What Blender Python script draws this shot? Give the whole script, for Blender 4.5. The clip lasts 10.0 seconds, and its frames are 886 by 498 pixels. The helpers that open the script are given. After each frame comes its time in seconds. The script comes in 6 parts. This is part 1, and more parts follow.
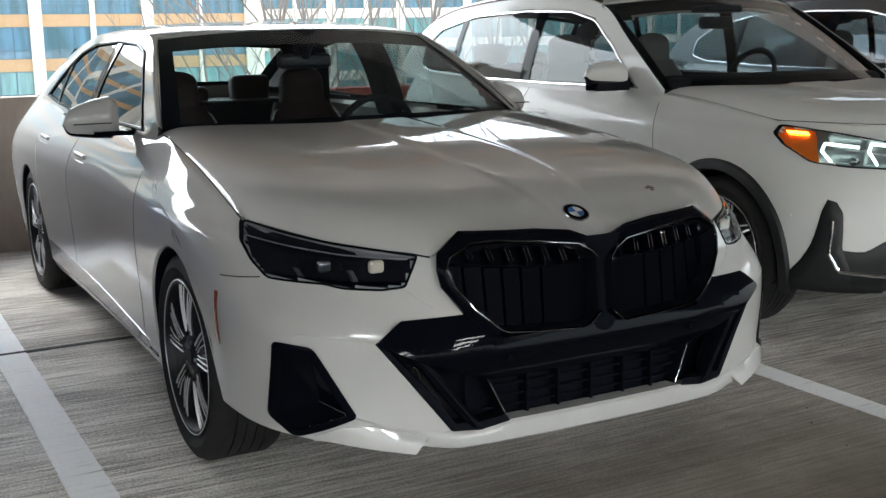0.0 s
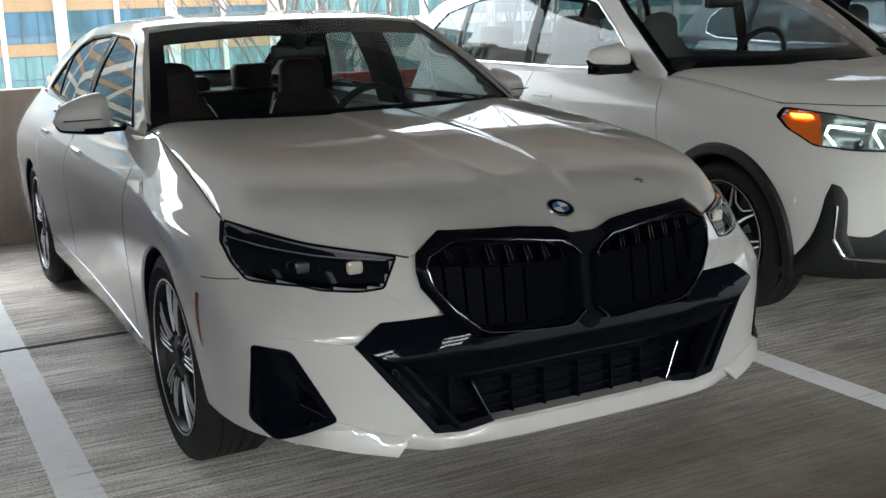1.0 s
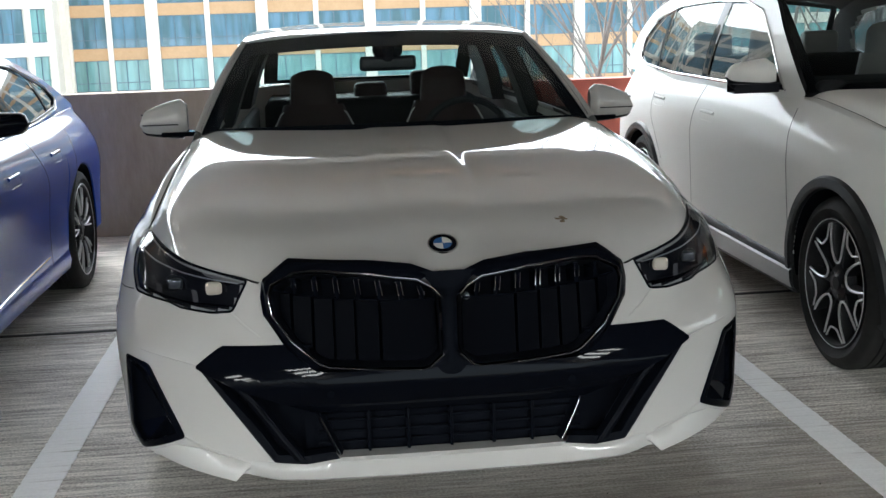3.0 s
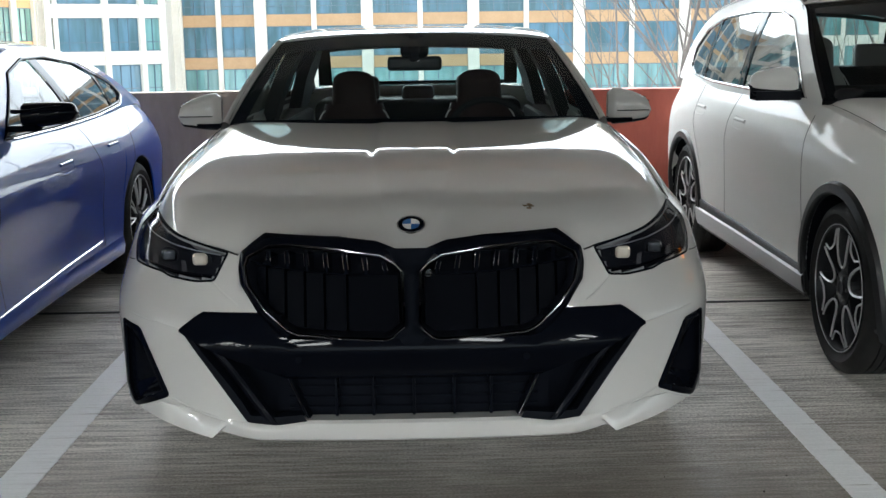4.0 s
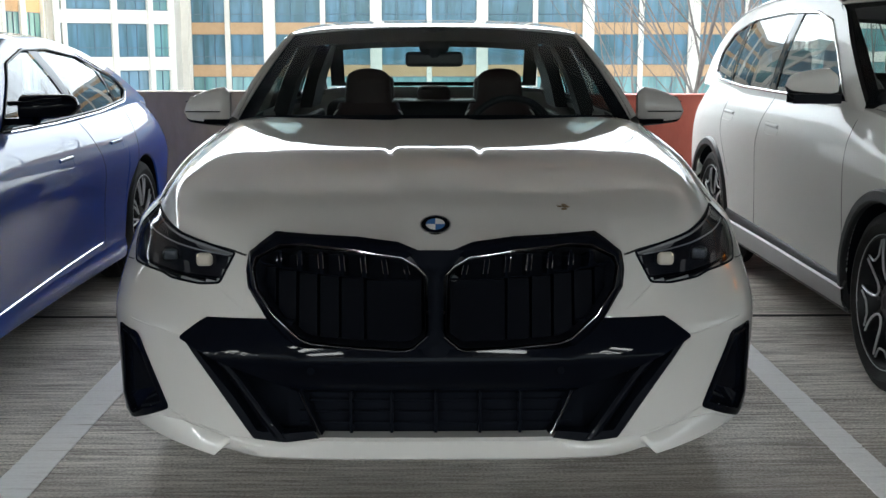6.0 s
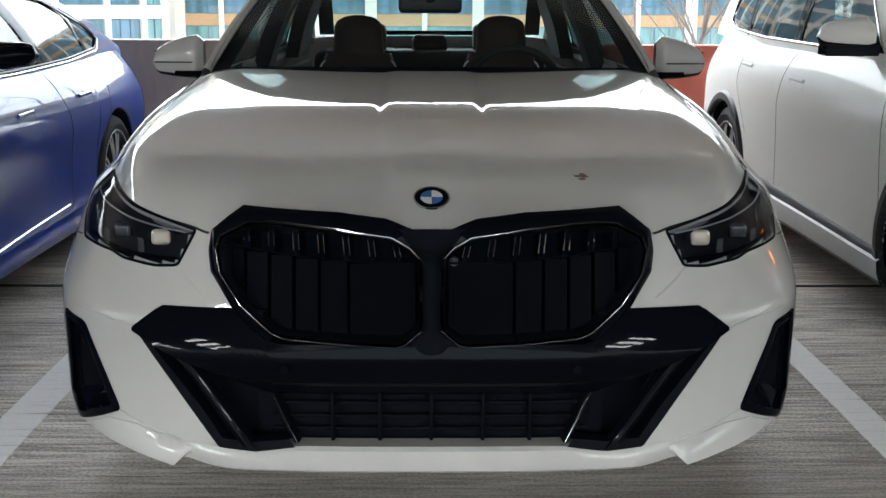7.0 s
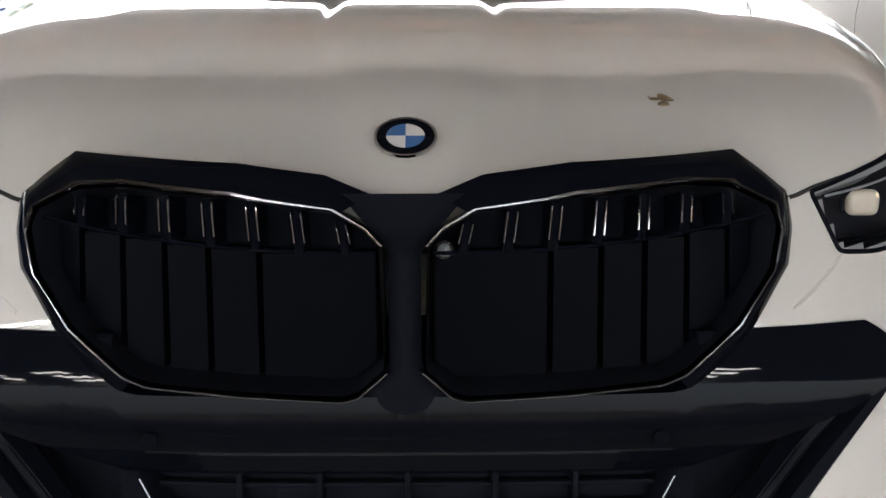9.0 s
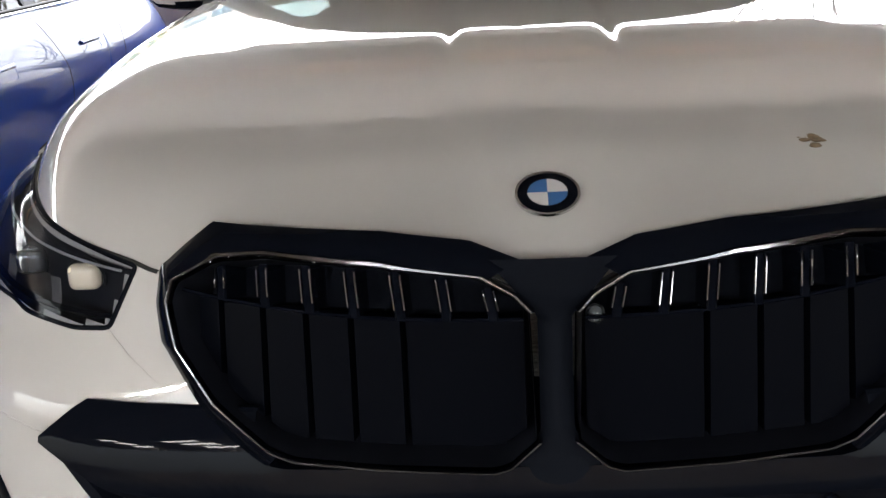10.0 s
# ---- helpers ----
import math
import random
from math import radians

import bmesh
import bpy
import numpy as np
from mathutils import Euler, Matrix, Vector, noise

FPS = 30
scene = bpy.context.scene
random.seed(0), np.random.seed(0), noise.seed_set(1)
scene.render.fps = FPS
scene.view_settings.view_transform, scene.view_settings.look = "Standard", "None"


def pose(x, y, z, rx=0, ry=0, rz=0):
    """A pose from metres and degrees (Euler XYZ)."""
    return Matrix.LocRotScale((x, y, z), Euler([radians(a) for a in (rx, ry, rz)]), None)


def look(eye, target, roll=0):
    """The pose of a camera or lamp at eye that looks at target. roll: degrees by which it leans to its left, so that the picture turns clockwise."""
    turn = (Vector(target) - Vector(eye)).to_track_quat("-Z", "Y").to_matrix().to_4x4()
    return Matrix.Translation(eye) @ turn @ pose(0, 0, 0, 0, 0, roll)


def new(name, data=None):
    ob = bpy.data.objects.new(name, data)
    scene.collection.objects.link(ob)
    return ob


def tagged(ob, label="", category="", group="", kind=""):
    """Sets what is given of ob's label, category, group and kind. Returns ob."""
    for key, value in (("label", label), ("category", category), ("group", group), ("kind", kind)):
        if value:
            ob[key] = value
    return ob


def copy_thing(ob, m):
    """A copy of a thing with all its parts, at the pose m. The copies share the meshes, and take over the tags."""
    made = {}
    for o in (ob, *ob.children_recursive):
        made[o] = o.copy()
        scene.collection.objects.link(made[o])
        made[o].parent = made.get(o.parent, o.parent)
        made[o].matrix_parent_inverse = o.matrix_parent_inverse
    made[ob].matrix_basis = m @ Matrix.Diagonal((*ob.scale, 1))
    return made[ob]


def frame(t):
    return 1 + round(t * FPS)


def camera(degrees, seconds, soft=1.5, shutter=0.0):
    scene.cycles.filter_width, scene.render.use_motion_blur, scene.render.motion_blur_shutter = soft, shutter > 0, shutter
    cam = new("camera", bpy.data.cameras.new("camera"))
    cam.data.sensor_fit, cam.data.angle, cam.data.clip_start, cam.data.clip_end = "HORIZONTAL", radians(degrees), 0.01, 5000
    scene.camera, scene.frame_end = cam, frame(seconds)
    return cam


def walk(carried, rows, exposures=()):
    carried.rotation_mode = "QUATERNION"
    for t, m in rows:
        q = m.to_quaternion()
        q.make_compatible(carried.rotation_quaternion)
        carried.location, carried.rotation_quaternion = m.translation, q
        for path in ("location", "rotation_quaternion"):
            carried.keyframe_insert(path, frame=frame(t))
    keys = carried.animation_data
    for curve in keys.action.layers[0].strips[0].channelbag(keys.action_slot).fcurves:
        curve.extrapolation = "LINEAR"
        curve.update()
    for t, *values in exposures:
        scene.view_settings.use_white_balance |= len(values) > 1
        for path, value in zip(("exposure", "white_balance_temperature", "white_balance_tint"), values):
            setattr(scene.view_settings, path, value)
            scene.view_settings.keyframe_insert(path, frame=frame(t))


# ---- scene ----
cam = camera(43.38, 10.0)
PATH = [
    (0.0, -1.8484, -2.5647, 1.3557, 79.280, 1.009, -28.554),
    (0.5, -1.8306, -2.5450, 1.3646, 78.801, 1.692, -28.261),
    (1.0, -1.7057, -2.5690, 1.4025, 78.103, 2.114, -27.350),
    (1.5, -1.3971, -2.6970, 1.4255, 77.819, 2.538, -23.457),
    (2.0, -1.0154, -2.7282, 1.4137, 77.703, 2.733, -17.920),
    (2.5, -0.6375, -2.8061, 1.4280, 78.073, 2.376, -11.792),
    (3.0, -0.3027, -2.8506, 1.4297, 78.569, 1.797, -6.339),
    (3.2, -0.2089, -2.8447, 1.4426, 78.702, 1.468, -4.348),
    (4.3, 0.0737, -3.2474, 1.3482, 80.372, 0.735, -0.726),
    (4.5, 0.0552, -3.3739, 1.3496, 81.048, 0.604, -0.690),
    (5.0, 0.0307, -3.5796, 1.3646, 81.208, 0.549, -0.315),
    (5.5, 0.0263, -3.5746, 1.3565, 81.246, 0.332, -0.073),
    (5.7, -0.0025, -3.2928, 1.3238, 80.922, 0.163, -0.411),
    (6.8, -0.0087, -2.3767, 1.2785, 77.680, -0.130, -0.618),
    (7.0, -0.0082, -2.3784, 1.2777, 77.505, -0.228, -0.748),
    (7.4, -0.0064, -2.4009, 1.2765, 76.961, -0.338, -1.229),
    (7.5, -0.0066, -2.1112, 1.2529, 76.094, -0.504, -1.072),
    (7.8, 0.0418, -1.7059, 1.2150, 73.820, -0.085, -0.208),
    (8.0, 0.0331, -1.4930, 1.1650, 73.489, -0.451, -0.145),
    (8.2, 0.0281, -1.3874, 1.1300, 73.389, -0.230, -0.851),
    (8.5, 0.0489, -1.5468, 1.1600, 73.964, -0.210, 0.073),
    (9.0, 0.0340, -1.3557, 1.1000, 74.385, 0.082, -0.572),
    (9.5, 0.0200, -1.3451, 1.1300, 74.865, 0.725, -0.609),
    (10.0, -0.0498, -1.2871, 1.1700, 74.120, 3.012, 2.660),
]
EXPOSURES = [(0.0, 2.75, 6080, 4), (3.0, 2.82, 6020, 4), (4.5, 2.60, 6000, 3), (5.7, 2.50, 6000, 3), (6.8, 2.82, 6050, 4), (7.5, 2.94, 6150, 6), (8.0, 3.14, 6350, 9), (10.0, 3.44, 6450, 10)]
walk(cam, [(t, pose(*p)) for t, *p in PATH], EXPOSURES)

# ---- light ----
world = bpy.data.worlds.new("sky")
scene.world = world
world.use_nodes = True
_n = world.node_tree.nodes
_sky = _n.new("ShaderNodeTexSky")
_sky.sky_type = "NISHITA"
_sky.sun_disc = False
_sky.sun_elevation = radians(48)
_sky.sun_rotation = radians(-25)
_sky.dust_density = 3.0
_hsv = _n.new("ShaderNodeHueSaturation")
_hsv.inputs["Saturation"].default_value = 0.35
world.node_tree.links.new(_sky.outputs[0], _hsv.inputs["Color"])
world.node_tree.links.new(_hsv.outputs[0], _n["Background"].inputs["Color"])
_n["Background"].inputs["Strength"].default_value = 0.12
_sd = bpy.data.lights.new("sun", "SUN")
_sd.energy, _sd.angle, _sd.color = 0.55, radians(110), (0.98, 0.98, 1.0)
sun = new("sun", _sd)
sun.matrix_world = look((-12, 26, 32), (0, 0, 0))


# ---- materials ----
def mat(name, color, rough=0.5, metal=0.0, coat=0.0, coat_rough=0.03, spec=0.5):
    m = bpy.data.materials.new(name)
    m.use_nodes = True
    b = m.node_tree.nodes["Principled BSDF"]
    b.inputs["Base Color"].default_value = (*color, 1)
    b.inputs["Roughness"].default_value = rough
    b.inputs["Metallic"].default_value = metal
    b.inputs["Coat Weight"].default_value = coat
    b.inputs["Coat Roughness"].default_value = coat_rough
    b.inputs["Specular IOR Level"].default_value = spec
    return m


def link(m, a, b):
    m.node_tree.links.new(a, b)


def node(m, kind, **values):
    n = m.node_tree.nodes.new(kind)
    for k, v in values.items():
        n.inputs[k].default_value = v
    return n


def coords(m, scale=(1, 1, 1), space="Object"):
    tc = node(m, "ShaderNodeTexCoord")
    mp = node(m, "ShaderNodeMapping", Scale=scale)
    link(m, tc.outputs[space], mp.inputs["Vector"])
    return mp.outputs["Vector"]


def vary(m, dark, light, scale=4.0, stretch=(1, 1, 1), detail=6.0, lo=0.35, hi=0.65, bump=0.0, bump_scale=60.0, rough=None, spots=None):
    """Colour between dark and light by noise at two scales, a fine bump and uneven gloss."""
    b = m.node_tree.nodes["Principled BSDF"]
    v = coords(m, stretch)
    n1 = node(m, "ShaderNodeTexNoise", Scale=scale, Detail=detail, Roughness=0.6)
    n2 = node(m, "ShaderNodeTexNoise", Scale=scale * 9, Detail=4.0)
    link(m, v, n1.inputs["Vector"])
    link(m, v, n2.inputs["Vector"])
    mix = node(m, "ShaderNodeMath")
    mix.operation = "MULTIPLY_ADD"
    mix.inputs[1].default_value = 0.35
    link(m, n2.outputs["Fac"], mix.inputs[0])
    sub = node(m, "ShaderNodeMath")
    sub.operation = "MULTIPLY"
    sub.inputs[1].default_value = 0.65
    link(m, n1.outputs["Fac"], sub.inputs[0])
    link(m, sub.outputs[0], mix.inputs[2])
    r = node(m, "ShaderNodeValToRGB")
    r.color_ramp.elements[0].position, r.color_ramp.elements[1].position = lo, hi
    r.color_ramp.elements[0].color, r.color_ramp.elements[1].color = (*dark, 1), (*light, 1)
    link(m, mix.outputs[0], r.inputs["Fac"])
    link(m, r.outputs["Color"], b.inputs["Base Color"])
    if rough:
        mr = node(m, "ShaderNodeMapRange")
        mr.inputs["To Min"].default_value, mr.inputs["To Max"].default_value = rough
        link(m, n2.outputs["Fac"], mr.inputs["Value"])
        link(m, mr.outputs[0], b.inputs["Roughness"])
    if bump:
        n3 = node(m, "ShaderNodeTexNoise", Scale=bump_scale, Detail=5.0)
        link(m, v, n3.inputs["Vector"])
        bp = node(m, "ShaderNodeBump", Strength=bump, Distance=0.01)
        link(m, n3.outputs["Fac"], bp.inputs["Height"])
        link(m, bp.outputs["Normal"], b.inputs["Normal"])
    return r


def sheet_glass(name, tint, ior=1.45, rough=0.0, power=4.5):
    """A thin pane: tinted see-through with the gloss of glass."""
    m = bpy.data.materials.new(name)
    m.use_nodes = True
    nt = m.node_tree
    nt.nodes.remove(nt.nodes["Principled BSDF"])
    tr = node(m, "ShaderNodeBsdfTransparent")
    tr.inputs["Color"].default_value = (*tint, 1)
    gl = node(m, "ShaderNodeBsdfGlossy", Roughness=rough)
    lw = node(m, "ShaderNodeLayerWeight", Blend=0.5)
    pw = node(m, "ShaderNodeMath")
    pw.operation = "POWER"
    pw.inputs[1].default_value = power
    link(m, lw.outputs["Facing"], pw.inputs[0])
    fr = node(m, "ShaderNodeMath")
    fr.operation = "MULTIPLY_ADD"
    f0 = ((ior - 1) / (ior + 1)) ** 2 * 1.3
    fr.inputs[1].default_value, fr.inputs[2].default_value = 1 - f0, f0
    link(m, pw.outputs[0], fr.inputs[0])
    mx = node(m, "ShaderNodeMixShader")
    link(m, fr.outputs[0], mx.inputs[0])
    link(m, tr.outputs[0], mx.inputs[1])
    link(m, gl.outputs[0], mx.inputs[2])
    link(m, mx.outputs[0], nt.nodes["Material Output"].inputs["Surface"])
    return m


def glow(name, color, strength):
    m = mat(name, color, 0.4)
    b = m.node_tree.nodes["Principled BSDF"]
    b.inputs["Emission Color"].default_value = (*color, 1)
    b.inputs["Emission Strength"].default_value = strength
    return m


PAINT_WHITE = mat("white_paint", (0.44, 0.430, 0.412), 0.5, 0.0, coat=1.0, coat_rough=0.0, spec=0.2)
PAINT_WHITE.node_tree.nodes["Principled BSDF"].inputs["Coat IOR"].default_value = 1.6
PAINT_GREY = mat("silver_white_paint", (0.69, 0.685, 0.66), 0.5, 0.0, coat=0.3, coat_rough=0.0, spec=0.15)
PAINT_BLUE = mat("blue_paint", (0.010, 0.047, 0.30), 0.42, 0.0, coat=0.7, coat_rough=0.0, spec=0.06)
PAINT_DARK = mat("dark_paint", (0.012, 0.014, 0.018), 0.3, 0.2, coat=1.0)
BLACK_GLOSS = mat("gloss_black", (0.0025, 0.0032, 0.0056), 0.03, spec=0.055)
BLACK_SATIN = mat("satin_black", (0.007, 0.008, 0.012), 0.4, spec=0.22)
BLACK_MATT = mat("matt_black", (0.0046, 0.0056, 0.0085), 0.7, spec=0.02)
SHUTTER = mat("shutter_black", (0.0015, 0.0019, 0.0034), 0.4, spec=0.015)
SHADOW_GAP = mat("panel_gap", (0.01, 0.01, 0.01), 0.9)
CLADDING = mat("cladding_plastic", (0.013, 0.014, 0.018), 0.5)
vary(CLADDING, (0.004, 0.0045, 0.006), (0.009, 0.0095, 0.011), 8, bump=0.15, bump_scale=400)
CHROME = mat("chrome", (0.75, 0.75, 0.76), 0.08, 1.0)
DARK_CHROME = mat("dark_chrome", (0.15, 0.15, 0.16), 0.12, 1.0)
ALLOY = mat("machined_alloy", (0.58, 0.58, 0.59), 0.35, 0.45)
RIM_BLACK = mat("rim_black", (0.007, 0.007, 0.009), 0.45, spec=0.25)
RUBBER = mat("tyre_rubber", (0.012, 0.012, 0.013), 0.75, spec=0.3)
vary(RUBBER, (0.007, 0.007, 0.007), (0.017, 0.0165, 0.016), 20, rough=(0.62, 0.85), bump=0.2, bump_scale=300)
SILL_METAL = mat("satin_aluminium", (0.40, 0.40, 0.405), 0.55, 0.3)
STEEL = mat("brake_steel", (0.14, 0.135, 0.13), 0.5, 1.0)
INTAKE_BLACK = mat("intake_black", (0.0034, 0.0042, 0.0068), 0.4, spec=0.03)
RED_CALIPER = mat("red_caliper", (0.35, 0.02, 0.02), 0.4)
GLASS_CLEAR = sheet_glass("windscreen_glass", (0.80, 0.88, 0.865), 1.2, power=6.5)
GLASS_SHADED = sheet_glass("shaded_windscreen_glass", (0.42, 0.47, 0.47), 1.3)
GLASS_SIDE = sheet_glass("side_glass", (0.16, 0.19, 0.19), 1.5, power=4.8)
GLASS_REAR = sheet_glass("tinted_rear_glass", (0.20, 0.23, 0.235), 1.5, power=4.8)
LAMP_COVER = sheet_glass("lamp_cover", (0.55, 0.57, 0.62), 1.2, power=6.0)
LAMP_CLEAR = sheet_glass("clear_lamp_cover", (0.9, 0.92, 0.92), 1.4)
LAMP_DARK = mat("lamp_housing", (0.010, 0.011, 0.016), 0.5, spec=0.15)
LAMP_GREY = mat("lamp_reflector", (0.22, 0.22, 0.23), 0.25, 0.6)
LENS = mat("projector_lens", (0.12, 0.13, 0.14), 0.05, 0.6, coat=1.0)
# cream base colour stands for a reflected glint; the lens gives no light
GLINT_LENS = mat("warm_glint_lens", (0.95, 0.84, 0.64), 0.3, 0.0, coat=1.0)
LED_WHITE = glow("white_led", (0.80, 1.0, 0.88), 0.7)
AMBER = mat("amber_plastic", (0.75, 0.16, 0.01), 0.2, coat=1.0)
AMBER_ON = glow("amber_led", (1.0, 0.32, 0.02), 3.0)
MARKER = mat("side_marker", (0.28, 0.08, 0.03), 0.25, coat=1.0)
EMBLEM_BLUE = mat("emblem_blue", (0.03, 0.10, 0.26), 0.25, coat=1.0)
EMBLEM_WHITE = mat("emblem_white", (0.5, 0.5, 0.5), 0.25, coat=1.0)
SEAT = mat("seat_leather", (0.030, 0.012, 0.011), 0.6, spec=0.2)
vary(SEAT, (0.020, 0.0115, 0.011), (0.032, 0.019, 0.0185), 6, bump=0.2, bump_scale=250)
PIPING = mat("seat_piping", (0.45, 0.43, 0.40), 0.5)
TRIM_DARK = mat("cabin_trim", (0.011, 0.0115, 0.013), 0.7, spec=0.2)
DROPPING = mat("dried_dirt", (0.12, 0.08, 0.045), 0.9)
vary(DROPPING, (0.05, 0.03, 0.015), (0.22, 0.16, 0.09), 60)

CONCRETE = mat("broomed_concrete", (0.3, 0.28, 0.26), 0.8)
PARAPET_MAT = mat("parapet_concrete", (0.3, 0.27, 0.24), 0.8)
vary(PARAPET_MAT, (0.25, 0.205, 0.168), (0.38, 0.325, 0.275), 1.6, (1, 1, 0.35), bump=0.25, bump_scale=40, rough=(0.7, 0.9))
RED_MAT = mat("red_painted_concrete", (0.42, 0.09, 0.06), 0.6)
vary(RED_MAT, (0.36, 0.075, 0.05), (0.46, 0.12, 0.085), 1.5, (1, 1, 0.4), bump=0.2, bump_scale=40, rough=(0.5, 0.75))
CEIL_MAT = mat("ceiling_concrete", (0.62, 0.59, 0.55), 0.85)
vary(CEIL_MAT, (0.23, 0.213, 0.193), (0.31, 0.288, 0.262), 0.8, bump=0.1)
# paler than the slab: daylight on the ceiling edge put into the colour
DAYLIT_MAT = mat("daylit_strip_concrete", (0.6, 0.56, 0.5), 0.85)
vary(DAYLIT_MAT, (0.74, 0.70, 0.64), (0.84, 0.80, 0.74), 1.5, bump=0.1)
# unseen peach strip, added for a warm line mirrored in the bonnet
PEACH_MAT = mat("added_peach_strip", (0.78, 0.46, 0.30), 0.6)
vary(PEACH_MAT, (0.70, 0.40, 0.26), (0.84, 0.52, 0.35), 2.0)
LINE_MAT = mat("worn_white_line", (0.7, 0.7, 0.7), 0.6)


def broomed(m, dark, light, gaps=None, dirt_dim=False):
    """Concrete drawn with a broom across the bays: fine ridges along x, uneven bands, stains and specks."""
    b = m.node_tree.nodes["Principled BSDF"]
    v = coords(m, (1.9, 36.0, 1.0))
    fine = node(m, "ShaderNodeTexNoise", Scale=1.6, Detail=7.0, Roughness=0.68)
    link(m, v, fine.inputs["Vector"])
    v2 = coords(m, (0.35, 3.2, 1.0))
    band = node(m, "ShaderNodeTexNoise", Scale=1.0, Detail=4.0, Roughness=0.55)
    link(m, v2, band.inputs["Vector"])
    v3 = coords(m)
    stain = node(m, "ShaderNodeTexNoise", Scale=0.55, Detail=6.0, Roughness=0.6)
    link(m, v3, stain.inputs["Vector"])
    speck = node(m, "ShaderNodeTexNoise", Scale=110.0, Detail=3.0)
    link(m, v3, speck.inputs["Vector"])
    total = None
    for src, k in ((fine, 0.46), (band, 0.22), (stain, 0.20), (speck, 0.26)):
        mu = node(m, "ShaderNodeMath")
        mu.operation = "MULTIPLY_ADD"
        mu.inputs[1].default_value = k
        link(m, src.outputs["Fac"], mu.inputs[0])
        if total:
            link(m, total, mu.inputs[2])
        else:
            mu.inputs[2].default_value = 0.0
        total = mu.outputs[0]
    r = node(m, "ShaderNodeValToRGB")
    r.color_ramp.elements[0].position, r.color_ramp.elements[1].position = 0.50, 0.64
    r.color_ramp.elements[0].color, r.color_ramp.elements[1].color = (*dark, 1), (*light, 1)
    link(m, total, r.inputs["Fac"])
    out = r.outputs["Color"]
    if gaps:
        cut = node(m, "ShaderNodeValToRGB")
        cut.color_ramp.elements[0].position, cut.color_ramp.elements[1].position = 0.30, 0.40
        link(m, fine.outputs["Fac"], cut.inputs["Fac"])
        mx = node(m, "ShaderNodeMix")
        mx.data_type = "RGBA"
        link(m, cut.outputs["Color"], mx.inputs["Factor"])
        mx.inputs["A"].default_value = (*gaps, 1)
        link(m, out, mx.inputs["B"])
        out = mx.outputs["Result"]
    if dirt_dim:
        # the driving lane is browner with tyre dirt and darkened further as if dimly lit; its edge wanders
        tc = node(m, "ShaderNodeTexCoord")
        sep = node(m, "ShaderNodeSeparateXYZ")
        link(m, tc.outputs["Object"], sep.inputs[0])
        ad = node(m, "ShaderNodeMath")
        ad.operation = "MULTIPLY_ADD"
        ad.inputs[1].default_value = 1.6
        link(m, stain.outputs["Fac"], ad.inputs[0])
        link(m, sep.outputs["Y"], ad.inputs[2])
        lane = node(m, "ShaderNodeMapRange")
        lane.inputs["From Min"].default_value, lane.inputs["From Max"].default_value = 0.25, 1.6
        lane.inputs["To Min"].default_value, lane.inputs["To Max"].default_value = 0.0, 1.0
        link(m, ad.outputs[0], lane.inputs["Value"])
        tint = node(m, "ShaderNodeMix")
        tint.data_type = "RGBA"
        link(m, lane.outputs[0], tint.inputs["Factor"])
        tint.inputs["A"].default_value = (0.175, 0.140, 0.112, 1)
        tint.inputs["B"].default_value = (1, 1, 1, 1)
        # worn smooth where cars drive: the ridges give way to a mottled grey-brown
        worn = node(m, "ShaderNodeTexNoise", Scale=7.0, Detail=8.0, Roughness=0.7)
        link(m, v3, worn.inputs["Vector"])
        wr = node(m, "ShaderNodeValToRGB")
        wr.color_ramp.elements[0].position, wr.color_ramp.elements[1].position = 0.36, 0.64
        wr.color_ramp.elements[0].color, wr.color_ramp.elements[1].color = (*(0.6 * a + 0.4 * b for a, b in zip(dark, light)), 1), (*(0.35 * a + 0.65 * b for a, b in zip(dark, light)), 1)
        link(m, worn.outputs["Fac"], wr.inputs["Fac"])
        half = node(m, "ShaderNodeMath")
        half.operation = "MULTIPLY_ADD"
        half.inputs[1].default_value, half.inputs[2].default_value = 0.82, 0.18
        link(m, lane.outputs[0], half.inputs[0])
        base = node(m, "ShaderNodeMix")
        base.data_type = "RGBA"
        link(m, half.outputs[0], base.inputs["Factor"])
        link(m, wr.outputs["Color"], base.inputs["A"])
        link(m, out, base.inputs["B"])
        out = base.outputs["Result"]
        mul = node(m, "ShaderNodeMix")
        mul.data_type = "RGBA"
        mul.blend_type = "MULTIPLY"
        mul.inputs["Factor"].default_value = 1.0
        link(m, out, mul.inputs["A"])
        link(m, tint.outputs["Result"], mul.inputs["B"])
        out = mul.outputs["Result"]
    link(m, out, b.inputs["Base Color"])
    b.inputs["Specular IOR Level"].default_value = 0.25 if dirt_dim else 0.6
    bp = node(m, "ShaderNodeBump", Strength=0.9, Distance=0.005)
    if dirt_dim:
        link(m, half.outputs[0], bp.inputs["Strength"])
    link(m, fine.outputs["Fac"], bp.inputs["Height"])
    link(m, bp.outputs["Normal"], b.inputs["Normal"])
    mr = node(m, "ShaderNodeMapRange")
    mr.inputs["To Min"].default_value, mr.inputs["To Max"].default_value = 0.42, 0.75
    link(m, stain.outputs["Fac"], mr.inputs["Value"])
    link(m, mr.outputs[0], b.inputs["Roughness"])


broomed(CONCRETE, (0.25, 0.222, 0.195), (0.92, 0.87, 0.80), dirt_dim=True)
broomed(LINE_MAT, (0.90, 0.90, 0.90), (1.0, 1.0, 1.0), (0.48, 0.455, 0.42))
JOINT_MAT = mat("joint_sealant", (0.02, 0.02, 0.02), 0.8)


